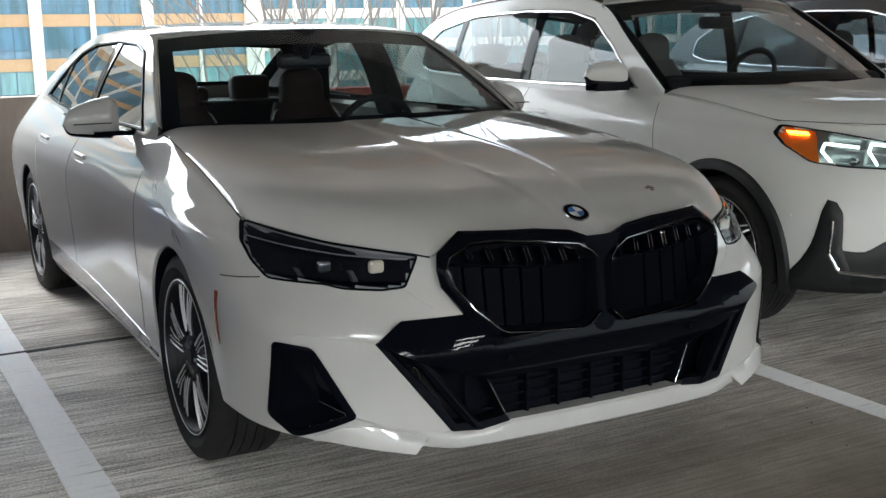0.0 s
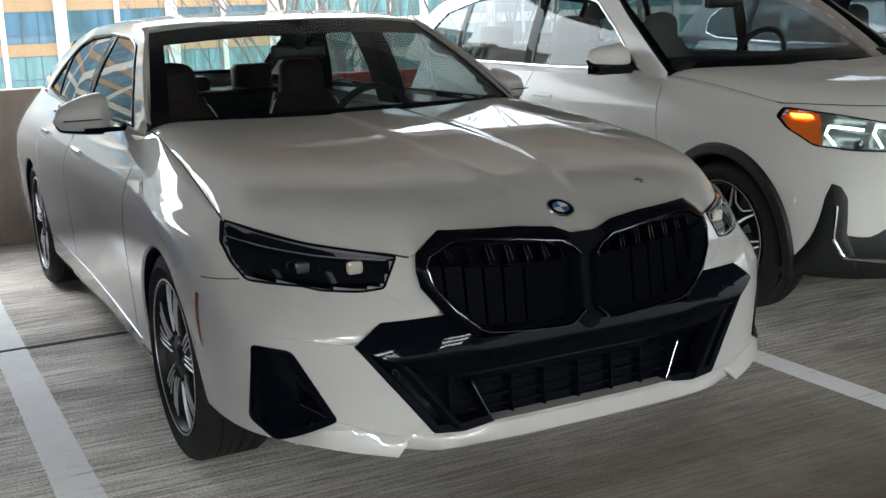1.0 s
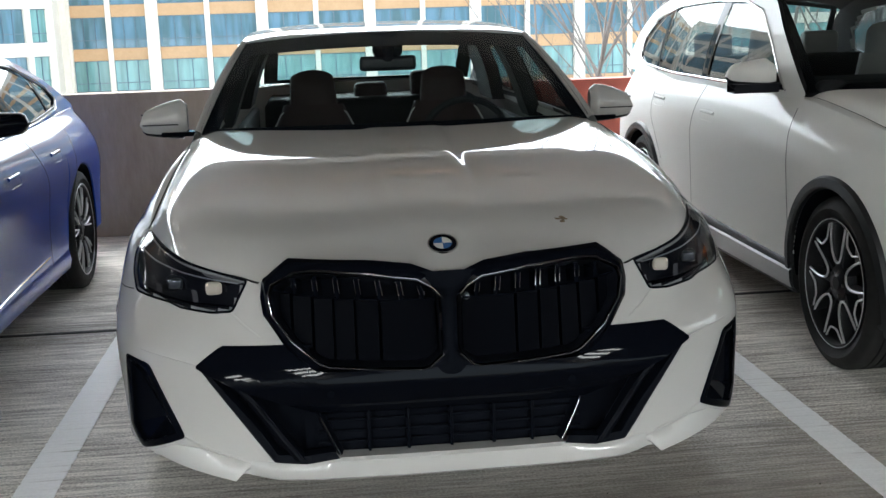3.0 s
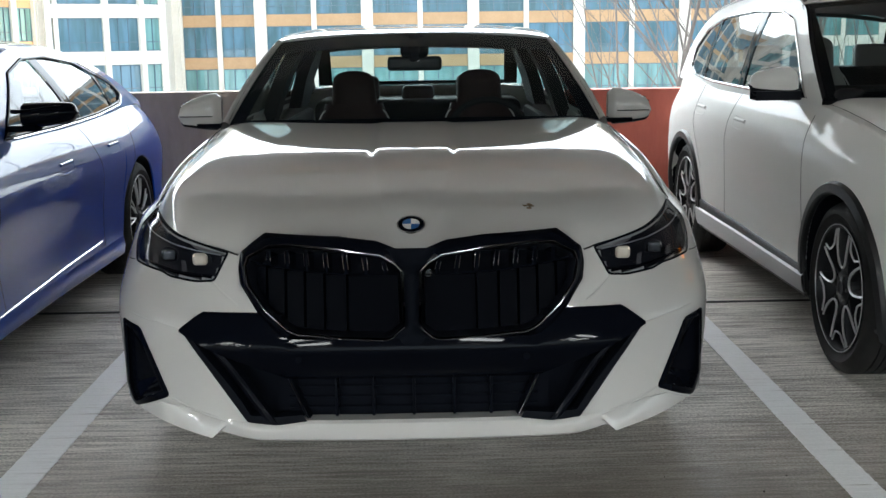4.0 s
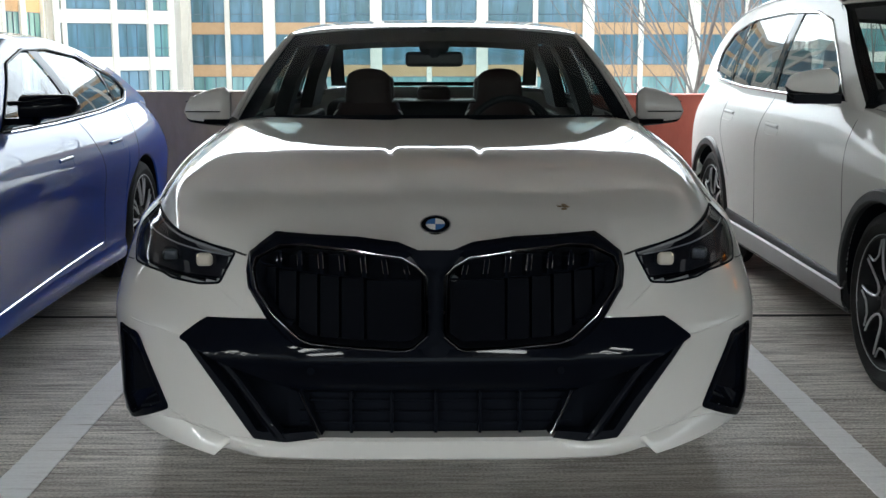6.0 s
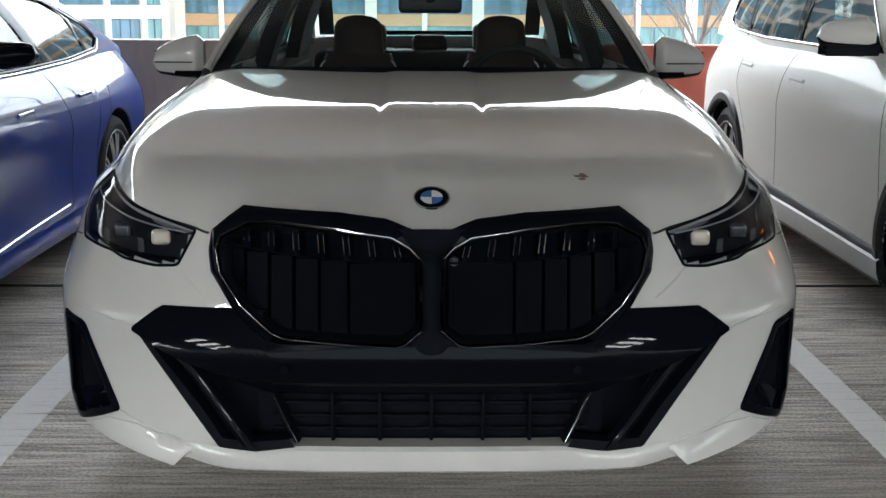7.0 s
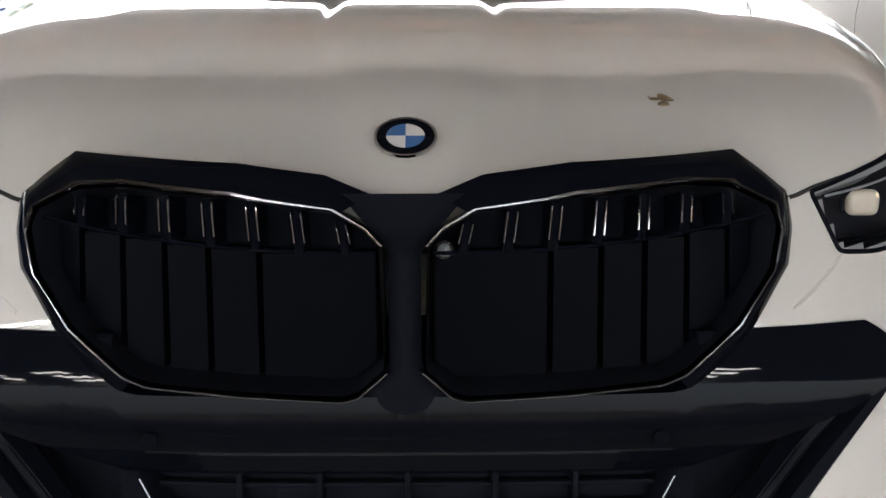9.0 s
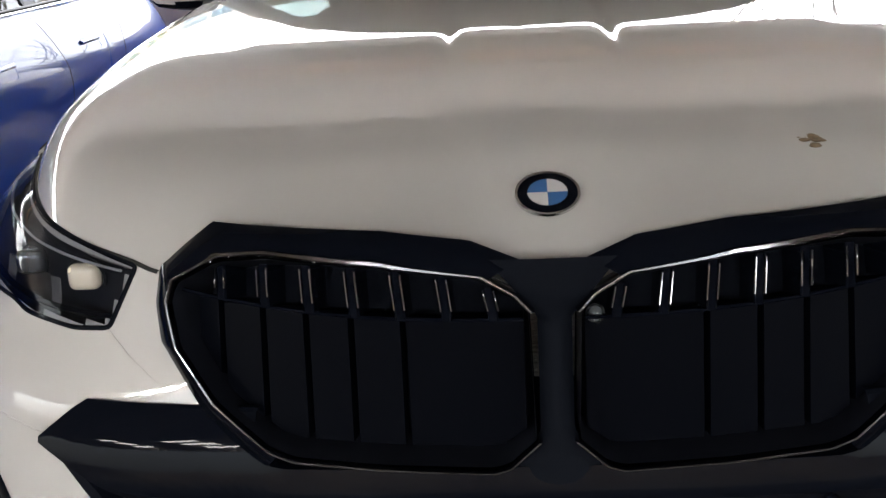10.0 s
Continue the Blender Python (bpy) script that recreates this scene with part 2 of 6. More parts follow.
# ---- mesh helpers ----
def part(name, bm, material, parent=None, label="", smooth=True, angle=40):
    me = bpy.data.meshes.new(name)
    bm.normal_update()
    if smooth:
        lim = radians(angle)
        for f in bm.faces:
            f.smooth = True
        for e in bm.edges:
            if len(e.link_faces) == 2 and e.calc_face_angle(0) > lim:
                e.smooth = False
    bm.to_mesh(me)
    bm.free()
    for m in (material if isinstance(material, (list, tuple)) else [material]):
        me.materials.append(m)
    ob = new(name, me)
    if parent:
        ob.parent = parent
    if label:
        ob["label"] = label
    return ob


def curve(*pts):
    """Monotone smooth curve through (x, y) pairs, as a function."""
    x = np.array([p[0] for p in pts], float)
    y = np.array([p[1] for p in pts], float)
    h = np.diff(x)
    d = np.diff(y) / h
    m = np.zeros(len(x))
    for i in range(1, len(x) - 1):
        if d[i - 1] * d[i] > 0:
            w1, w2 = 2 * h[i] + h[i - 1], h[i] + 2 * h[i - 1]
            m[i] = (w1 + w2) / (w1 / d[i - 1] + w2 / d[i])
    m[0], m[-1] = d[0], d[-1]

    def f(v):
        v = min(max(v, x[0]), x[-1])
        i = min(max(int(np.searchsorted(x, v)) - 1, 0), len(x) - 2)
        t = (v - x[i]) / h[i]
        return float((1 + 2 * t) * (1 - t) ** 2 * y[i] + t * (1 - t) ** 2 * h[i] * m[i] + t * t * (3 - 2 * t) * y[i + 1] + t * t * (t - 1) * h[i] * m[i + 1])
    return f


def grid_bm(rows, keep=None, bm=None, mi=None):
    """A mesh from rows of points; keep(i, j) says which faces stay."""
    bm = bm or bmesh.new()
    vs = [[bm.verts.new(p) for p in r] for r in rows]
    for i in range(len(rows) - 1):
        for j in range(len(rows[i]) - 1):
            if keep is None or keep(i, j):
                q = [vs[i][j], vs[i][j + 1], vs[i + 1][j + 1], vs[i + 1][j]]
                co = {tuple(round(c, 6) for c in v.co) for v in q}
                if len(co) == 4:
                    f = bm.faces.new(q)
                elif len(co) == 3:
                    u, seen = [], set()
                    for v in q:
                        k = tuple(round(c, 6) for c in v.co)
                        if k not in seen:
                            seen.add(k)
                            u.append(v)
                    f = bm.faces.new(u)
                else:
                    continue
                if mi is not None:
                    f.material_index = mi
    bmesh.ops.remove_doubles(bm, verts=[v for v in bm.verts if not v.link_faces or v.is_boundary], dist=1e-5)
    bmesh.ops.delete(bm, geom=[v for v in bm.verts if not v.link_faces], context="VERTS")
    return bm


def box_bm(x0, x1, y0, y1, z0, z1, bevel=0.0, seg=2, bm=None):
    own = bmesh.new()
    bmesh.ops.create_cube(own, size=1)
    bmesh.ops.scale(own, vec=(x1 - x0, y1 - y0, z1 - z0), verts=own.verts)
    bmesh.ops.translate(own, vec=((x0 + x1) / 2, (y0 + y1) / 2, (z0 + z1) / 2), verts=own.verts)
    if bevel:
        bmesh.ops.bevel(own, geom=own.edges[:], offset=bevel, segments=seg, affect="EDGES", profile=0.5)
    if bm is None:
        return own
    join(bm, own)
    return bm


def join(bm, other, m=None):
    if m is not None:
        bmesh.ops.transform(other, matrix=m, verts=other.verts)
    me = bpy.data.meshes.new("tmp")
    other.to_mesh(me)
    other.free()
    bm.from_mesh(me)
    bpy.data.meshes.remove(me)
    return bm


def tube_bm(points, radius, sides=8, bm=None, closed=False, flat=1.0):
    """A round bar along points; radius may be a function of 0..1."""
    bm = bm or bmesh.new()
    pts = [Vector(p) for p in points]
    n = len(pts)
    rings = []
    up = None
    for i, p in enumerate(pts):
        a = pts[(i - 1) % n] if closed or i else pts[0]
        b = pts[(i + 1) % n] if closed or i < n - 1 else pts[-1]
        d = (b - a).normalized()
        if up is None:
            up = Vector((0, 0, 1)) if abs(d.z) < 0.9 else Vector((1, 0, 0))
        s = d.cross(up).normalized()
        up = s.cross(d).normalized()
        r = radius(i / (n - 1)) if callable(radius) else radius
        rings.append([bm.verts.new(p + (s * math.cos(2 * math.pi * k / sides) + up * (flat * math.sin(2 * math.pi * k / sides))) * r) for k in range(sides)])
    m = n if closed else n - 1
    for i in range(m):
        A, B = rings[i], rings[(i + 1) % n]
        for k in range(sides):
            bm.faces.new((A[k], A[(k + 1) % sides], B[(k + 1) % sides], B[k]))
    if not closed:
        bm.faces.new(list(reversed(rings[0])))
        bm.faces.new(rings[-1])
    return bm


def lathe_bm(profile, steps=64, bm=None, closed=False):
    """Turn (radius, offset) pairs round the local x axis."""
    rows = []
    for i in range(steps + 1):
        a = 2 * math.pi * i / steps
        rows.append([(o, r * math.cos(a), r * math.sin(a)) for r, o in (profile + profile[:1] if closed else profile)])
    b = grid_bm(rows, bm=bm)
    bmesh.ops.remove_doubles(b, verts=b.verts, dist=1e-5)
    bmesh.ops.recalc_face_normals(b, faces=b.faces)
    return b


def resample(pts, n, closed=True):
    p = [Vector((*q, 0)) for q in pts]
    if closed:
        p.append(p[0])
    d = [0.0]
    for a, b in zip(p, p[1:]):
        d.append(d[-1] + (b - a).length)
    out = []
    m = n if closed else n - 1
    for i in range(n):
        t = d[-1] * i / m
        k = min(max(int(np.searchsorted(d, t)) - 1, 0), len(p) - 2)
        f = (t - d[k]) / max(d[k + 1] - d[k], 1e-9)
        q = p[k].lerp(p[k + 1], f)
        out.append((q.x, q.y))
    return out


def rounded(pts, r=0.012, seg=4):
    """A closed outline with its corners rounded."""
    out = []
    n = len(pts)
    for i in range(n):
        a, b, c = (Vector((*pts[k % n], 0)) for k in (i - 1, i, i + 1))
        d1, d2 = a - b, c - b
        k = min(r, d1.length * 0.45, d2.length * 0.45)
        s, e = b + d1.normalized() * k, b + d2.normalized() * k
        for j in range(seg + 1):
            t = j / seg
            q = s * (1 - t) ** 2 + b * 2 * t * (1 - t) + e * t * t
            out.append((q.x, q.y))
    return out


def shrink(pts, d):
    """Move a closed outline inwards by d (outwards if negative)."""
    n = len(pts)
    area = sum(pts[i][0] * pts[(i + 1) % n][1] - pts[(i + 1) % n][0] * pts[i][1] for i in range(n))
    sg = 1 if area > 0 else -1
    out = []
    for i in range(n):
        a, b, c = Vector((*pts[i - 1], 0)), Vector((*pts[i], 0)), Vector((*pts[(i + 1) % n], 0))
        e1, e2 = (b - a), (c - b)
        if e1.length < 1e-7 or e2.length < 1e-7:
            out.append(pts[i])
            continue
        e1.normalize(), e2.normalize()
        n1, n2 = Vector((-e1.y, e1.x, 0)) * sg, Vector((-e2.y, e2.x, 0)) * sg
        m = (n1 + n2)
        m = m / max(m.length_squared / 2, 0.35)
        out.append((b.x + m.x * d, b.y + m.y * d))
    return out


def inside(x, z, poly):
    r = False
    n = len(poly)
    for i in range(n):
        (x1, z1), (x2, z2) = poly[i], poly[i - 1]
        if (z1 > z) != (z2 > z) and x < (x2 - x1) * (z - z1) / (z2 - z1) + x1:
            r = not r
    return r


def side_copy(bm):
    """The other half of a bmesh, mirrored in x and joined."""
    me = bpy.data.meshes.new("tmp")
    bm.to_mesh(me)
    o = bmesh.new()
    o.from_mesh(me)
    bpy.data.meshes.remove(me)
    bmesh.ops.scale(o, vec=(-1, 1, 1), verts=o.verts)
    bmesh.ops.reverse_faces(o, faces=o.faces)
    return o


def mirrored(bm):
    join(bm, side_copy(bm))
    bmesh.ops.remove_doubles(bm, verts=[v for v in bm.verts if abs(v.co.x) < 1e-4], dist=2e-4)
    return bm


# ---- car body builder ----
class Body:
    """The outer form of a car: a wall round it, a bonnet, a roof and the sides of the cabin. Local x across, y from the nose back, z up."""

    def __init__(self, **k):
        self.yc, self.L, self.n, self.w = k["nose"], k["sweep"], k["power"], k["width"]
        self.yr, self.Lr, self.nr = k["tail"], k.get("tail_sweep", 0.7), k.get("tail_power", 3.0)
        self.front_edge, self.side_edge = k["front_edge"], k["side_edge"]
        self.lamp_x, self.lamp_y = k["lamp"]
        self.hubs, self.arch, self.hub_z = k["hubs"], k["arch"], k["hub_z"]
        self.sill, self.chin, self.rear_chin = k["sill"], k["chin"], k.get("rear_chin", 0.28)
        self.waist = k.get("waist", lambda y, z: 1.0)
        self.hood_mid, self.hood_x = k["hood_mid"], k["hood_x"]
        self.cowl = k["cowl"]          # mid y, edge y, edge x
        self.belt, self.top = k["belt"], k["cabin_top"]
        self.cabin_x = k["cabin_x"]    # (y, z) -> half width
        self.roof_mid = k["roof_mid"]
        self.screen = k["screen"]      # base and top: mid y, edge y, edge x, mid z, edge z
        self.back = k["back"]
        self.deck = k["deck"]
        self.dome = k.get("dome", 0.006)

    def at(self, s, z):
        n, w, L, y0 = self.n(z), self.w(z), self.L(z), self.yc(z)
        if s <= 1:
            a = s * math.pi / 2
            x, y = w * math.sin(a) ** (2 / n), y0 + L * (1 - max(math.cos(a), 0) ** (2 / n))
        elif s <= 2:
            x, y = w, (y0 + L) + (s - 1) * (self.yr(z) - self.Lr - y0 - L)
        else:
            a = (s - 2) * math.pi / 2
            x, y = w * max(math.cos(a), 0) ** (2 / self.nr), self.yr(z) - self.Lr + self.Lr * math.sin(a) ** (2 / self.nr)
        return x * self.waist(y, z), y

    def front(self, x, z):
        """y of the nose at x, z."""
        n, w = self.n(z), self.w(z)
        q = min(abs(x) / w, 0.9999) ** n
        return self.yc(z) + self.L(z) * (1 - (1 - q) ** (1 / n))

    def on_front(self, a, b, off=0.0):
        e = 0.004
        p = Vector((a, self.front(a, b), b))
        u = Vector((a + e, self.front(a + e, b), b)) - p
        v = Vector((a, self.front(a, b + e), b + e)) - p
        nrm = u.cross(v).normalized()
        if nrm.y > 0:
            nrm = -nrm
        return p + nrm * off

    def side(self, y, z):
        lo, hi = 0.0, 3.0
        for _ in range(22):
            m = (lo + hi) / 2
            if self.at(m, z)[1] < y:
                lo = m
            else:
                hi = m
        return self.at(lo, z)[0]

    def on_side(self, a, b, off=0.0, fn=None):
        fn = fn or self.side
        e = 0.006
        p = Vector((fn(a, b), a, b))
        u = Vector((fn(a + e, b), a + e, b)) - p
        v = Vector((fn(a, b + e), a, b + e)) - p
        nrm = u.cross(v).normalized()
        if nrm.x < 0:
            nrm = -nrm
        return p + nrm * off

    def on_cabin(self, a, b, off=0.0):
        return self.on_side(a, b, off, self.cabin_x)

    def rim(self, s):
        z = 0.85
        for _ in range(8):
            x, y = self.at(s, z)
            z = self.front_edge(x) if (x < self.lamp_x and y < self.lamp_y and s < 1.2) else (self.side_edge(y))
        return z

    def foot(self, s):
        x, y = self.at(s, self.sill + 0.1)
        z = self.chin(x) if s < 1 and y < self.hubs[0] - self.arch else self.sill
        if s > 1.5 and y > self.hubs[1] + self.arch:
            z = self.rear_chin
        # the highest point of this column that lies within a wheel arch
        def within(q):
            yy = self.at(s, q)[1]
            return any(abs(yy - h) < self.arch and (q < self.hub_z or math.hypot(yy - h, q - self.hub_z) < self.arch) for h in self.hubs)
        q = self.hub_z + self.arch
        while q > z and not within(q):
            q -= 0.012
        if q <= z:
            return z
        lo, hi = q, q + 0.012
        for _ in range(8):
            m = (lo + hi) / 2
            lo, hi = (m, hi) if within(m) else (lo, m)
        return max(lo, z)

    def columns(self, front=70, side=170, rear=26):
        s = [i / front for i in range(front)]
        s += [1 + i / side for i in range(side)]
        s += [2 + i / rear for i in range(rear + 1)]
        # close columns where the wheel arches begin and end
        for h in self.hubs:
            for k in (-0.001, 0.0005, 0.002, 0.006, 0.014, 0.026, 0.045):
                for sg in (-1, 1):
                    y, lo, hi = h + sg * (self.arch - k), 0.0, 3.0
                    for _ in range(30):
                        m = (lo + hi) / 2
                        lo, hi = (m, hi) if self.at(m, self.sill + 0.1)[1] < y else (lo, m)
                    s.append(lo)
        return sorted(s)

    def wall(self, holes=(), rows=46, cols=(70, 170, 26), thick=0.03):
        cs = self.columns(*cols)
        grid = []
        for s in cs:
            z0, z1 = self.foot(s), self.rim(s)
            r = []
            x, y = self.at(s, z0)
            r.append((max(x - 0.05, 0), y + (0.05 if s < 0.8 else 0), z0 + 0.012))
            r.append((x * 0.992, y, z0))
            for i in range(rows + 1):
                z = z0 + 0.004 + (z1 - z0 - 0.004) * i / rows
                x, y = self.at(s, z)
                r.append((x, y, z))
            x, y = self.at(s, z1)
            if self.lamp_y + 0.01 < y < self.cowl[1] and s < 1.9:
                xi = min(self.hood_x(y) + 0.004, x - 0.01)
                r += [(x - 0.3 * (x - xi), y, z1 + 0.003), (xi, y, z1 + 0.003), (xi - 0.004, y, z1 - 0.03)]
            else:
                k = 1 if s < 0.8 else 0
                r += [(max(x - 0.006, 0), y + 0.006 * k, z1 + 0.001), (max(x - 0.012, 0), y + 0.012 * k, z1 + 0.001), (max(x - 0.02, 0), y + 0.02 * k, z1 - 0.03)]
            grid.append(r)

        def keep(i, j):
            p = [Vector(grid[a][b]) for a in (i, i + 1) for b in (j, j + 1)]
            c = sum(p, Vector()) / 4
            for kind, poly in holes:
                if kind == "front" and c.y < 0.75 and inside(c.x, c.z, poly):
                    return False
                if kind == "side" and cs[i] > 0.5 and inside(c.y, c.z, poly):
                    return False
            return True
        return mirrored(grid_bm(grid, keep))

    def hood_z(self, x, y):
        ye = max(y, self.lamp_y)
        xe = self.hood_x(ye)
        c, e = self.hood_mid(y), self.side_edge(ye) - max(self.lamp_y - y, 0) * 0.16
        q = min(abs(x) / xe, 1.0)
        # nearly flat as far as the shoulder crease, then a tilted facet that rolls over at the edge
        k2 = 0.45 + 0.08 * min(max(y / 1.0, 0), 1)
        u = (abs(x) - k2) / 0.010
        facet = 0.010 * (math.log1p(math.exp(u)) if u < 30 else u) / max(xe - k2, 0.1)
        z = c - (c - e) * (0.06 * q ** 2 + 0.16 * min(facet, 1) + 0.78 * q ** 20)
        # raised middle with soft flanks
        k = 0.066 + 0.072 * min(max(y / 0.5, 0), 1) ** 0.8
        d = (k - abs(x)) / 0.007
        z += self.dome * (1 / (1 + math.exp(-max(min(d, 30), -30)))) * min(max((y + 0.05) / 0.2, 0.2), 1)
        return z

    def hood(self, ncol=110, nrow=70):
        grid = []
        for i in range(ncol + 1):
            s = i / ncol
            x0 = s * self.lamp_x
            z0 = self.front_edge(x0)
            y0 = self.front(x0, z0) + 0.004
            if s == 1:
                y0 = self.lamp_y
            x1, y1 = s * self.cowl[2], self.cowl[0] + (self.cowl[1] - self.cowl[0]) * s * s
            d0 = z0 - self.hood_z(x0, y0)
            col = [(x0, y0 + 0.03, z0 - 0.035), (x0, y0 + 0.004, z0 - 0.005)]
            for j in range(nrow + 1):
                t = (j / nrow) ** 1.7
                y = y0 + (y1 - y0) * t
                x = x0 + (x1 - x0) * t if s < 1 else self.hood_x(y)
                z = self.hood_z(x, y) + d0 * math.exp(-((y - y0) / 0.075)) + 0.0025
                col.append((x, y, z))
            col.append((x1, y1 + 0.02, col[-1][2] - 0.04))
            grid.append(col)
        last = [(p[0] + 0.003, p[1], p[2] - 0.03) for p in grid[-1]]
        grid.append(last)
        return mirrored(grid_bm(grid))

    def screen_pt(self, s, v):
        b, t = self.screen
        lo = Vector((b[2] * s, b[0] + (b[1] - b[0]) * s * s, b[3] + (b[4] - b[3]) * s * s))
        hi = Vector((t[2] * s, t[0] + (t[1] - t[0]) * s * s, t[3] + (t[4] - t[3]) * s * s))
        p = lo.lerp(hi, v)
        p.z += 0.03 * v * (1 - v) * 4 * 0.5
        return p

    def back_pt(self, s, v):
        b, t = self.back
        lo = Vector((b[2] * s, b[0] + (b[1] - b[0]) * s * s, b[3] + (b[4] - b[3]) * s * s))
        hi = Vector((t[2] * s, t[0] + (t[1] - t[0]) * s * s, t[3] + (t[4] - t[3]) * s * s))
        p = lo.lerp(hi, v)
        p.z += 0.03 * v * (1 - v) * 2
        return p

    def pane(self, pt, frit=0.06, n=28, m=20):
        """Glass with a printed black border."""
        grid = [[tuple(pt(-1 + 2 * i / n, j / m)) for j in range(m + 1)] for i in range(n + 1)]
        bm = grid_bm(grid)
        return bm

    def frit(self, pt, side=0.05, low=0.07, high=0.10, off=-0.004, n=40):
        bm = bmesh.new()

        def strip(f, a, b):
            rows = []
            for i in range(n + 1):
                rows.append([tuple(f(i / n, a + (b - a) * k / 3)) for k in range(4)])
            grid_bm(rows, bm=bm)
        sh = lambda s, v: pt(s, v) + Vector((0, 0, off))
        strip(lambda u, k: sh(-1 + 2 * u, k), 0, low)
        strip(lambda u, k: sh(-1 + 2 * u, k), 1 - high, 1)
        strip(lambda u, k: sh(k, low + (1 - low - high) * u), -1, -1 + side)
        strip(lambda u, k: sh(k, low + (1 - low - high) * u), 1 - side, 1)
        return bm

    def roof(self, ncol=24, nrow=40):
        t, b = self.screen[1], self.back[1]
        grid = []
        for i in range(ncol + 1):
            s = i / ncol
            y0 = t[0] + (t[1] - t[0]) * s * s
            y1 = b[0] + (b[1] - b[0]) * s * s
            col = []
            for j in range(nrow + 1):
                y = y0 + (y1 - y0) * j / nrow
                zt = self.top(y)
                xe = self.cabin_x(y, zt)
                zm = self.roof_mid(y)
                col.append((xe * s, y, zm - (zm - zt) * (0.45 * s ** 2 + 0.55 * s ** 6)))
            col.insert(0, (col[0][0], col[0][1] + 0.01, col[0][2] - 0.015))
            grid.append(col)
        return mirrored(grid_bm(grid))

    def cabin_side(self, windows, y0, y1, ncol=150, nrow=26):
        """One side of the cabin above the belt, open where the windows are."""
        grid = []
        for i in range(ncol + 1):
            y = y0 + (y1 - y0) * i / ncol
            zb, zt = self.belt(y) - 0.03, self.top(y)
            grid.append([(self.cabin_x(y, zb + (zt - zb) * j / nrow), y, zb + (zt - zb) * j / nrow) for j in range(nrow + 1)])

        def keep(i, j):
            c = sum((Vector(grid[a][b]) for a in (i, i + 1) for b in (j, j + 1)), Vector()) / 4
            return not any(inside(c.y, c.z, w) for w in windows)
        return grid_bm(grid, keep)

    def deck_bm(self, n=16):
        y0, y1 = self.deck
        grid = []
        for i in range(n + 1):
            s = i / n
            col = []
            for j in range(13):
                y = y0 + (y1 - y0) * j / 12
                z = self.side_edge(y)
                x = self.side(y, z) * s
                col.append((x, y, z + 0.035 * (1 - s ** 3)))
            grid.append(col)
        return mirrored(grid_bm(grid))


def patch(on, outline, edge=0.003, middle=0.003, rings=8, n=72, lip=0.0):
    """A panel that lies on a body surface within an outline; edge and middle say how proud it stands there."""
    o = resample(outline, n)
    cx, cz = sum(p[0] for p in o) / n, sum(p[1] for p in o) / n
    rows = []
    for i in range(n + 1):
        a, b = o[i % n]
        r = [tuple(on(a, b, edge - lip))] if lip else []
        for k in range(rings + 1):
            q = k / rings
            d = edge + (middle - edge) * math.sin(min(q * 1.6, 1) * math.pi / 2)
            r.append(tuple(on(a + (cx - a) * q, b + (cz - b) * q, d)))
        rows.append(r)
    bm = grid_bm(rows)
    bmesh.ops.remove_doubles(bm, verts=bm.verts, dist=1e-5)
    return bm


def ring(on, outline, width, height=0.006, base=0.0, n=110, round_=True, inner_drop=0.0):
    """A raised frame along a closed outline."""
    o = resample(outline, n)
    inn = shrink(o, width)
    rows = []
    for i in range(n + 1):
        a, b = o[i % n], inn[i % n]
        r = []
        for q, h in ((0, 0.0), (0.06, 0.75), (0.25, 1.0), (0.75, 1.0), (0.94, 0.75), (1, 0.0 - inner_drop)):
            r.append(tuple(on(a[0] + (b[0] - a[0]) * q, a[1] + (b[1] - a[1]) * q, base + height * h if h >= 0 else base + h)))
        rows.append(r)
    bm = grid_bm(rows)
    bmesh.ops.remove_doubles(bm, verts=bm.verts, dist=1e-5)
    return bm


def seam(on, pts, r=0.0022, off=0.0, n=60, sides=5):
    p = resample(pts, n, closed=False)
    return tube_bm([on(a, b, off) for a, b in p], r, sides)


def tunnel(on, outline, depth=0.10, n=72, taper=0.0, flare=0.0):
    """Walls that run inwards from an outline."""
    o = resample(outline, n)
    inn = shrink(o, taper)
    rows = [[tuple(on(*o[i % n], 0.001)), tuple(Vector(on(*o[i % n], 0.0)).lerp(Vector(on(*inn[i % n], -depth)), 0.5)), tuple(on(*inn[i % n], -depth))] for i in range(n + 1)]
    bm = grid_bm(rows)
    bmesh.ops.remove_doubles(bm, verts=bm.verts, dist=1e-5)
    return bm


def flip_x(on):
    return lambda a, b, off=0.0: (lambda p: Vector((-p.x, p.y, p.z)))(on(a, b, off))


# ---- wheels ----
def spoke_bm(r0, r1, w0, w1, face, depth, skew=0.0):
    """One bar of a rim from r0 to r1 (local z outwards), its face towards +x."""
    bm = bmesh.new()
    rows = []
    for i in range(9):
        t = i / 8
        r = r0 + (r1 - r0) * t
        w = (w0 + (w1 - w0) * t) / 2
        f = face + 0.008 * math.sin(math.pi * t) - 0.01 * (1 - t)
        c = skew * t
        rows.append([(f - depth, c - w, r), (f - 0.006, c - w, r), (f, c - w + 0.004, r), (f, c + w - 0.004, r), (f - 0.006, c + w, r), (f - depth, c + w, r)])
    return grid_bm(rows, bm=bm)


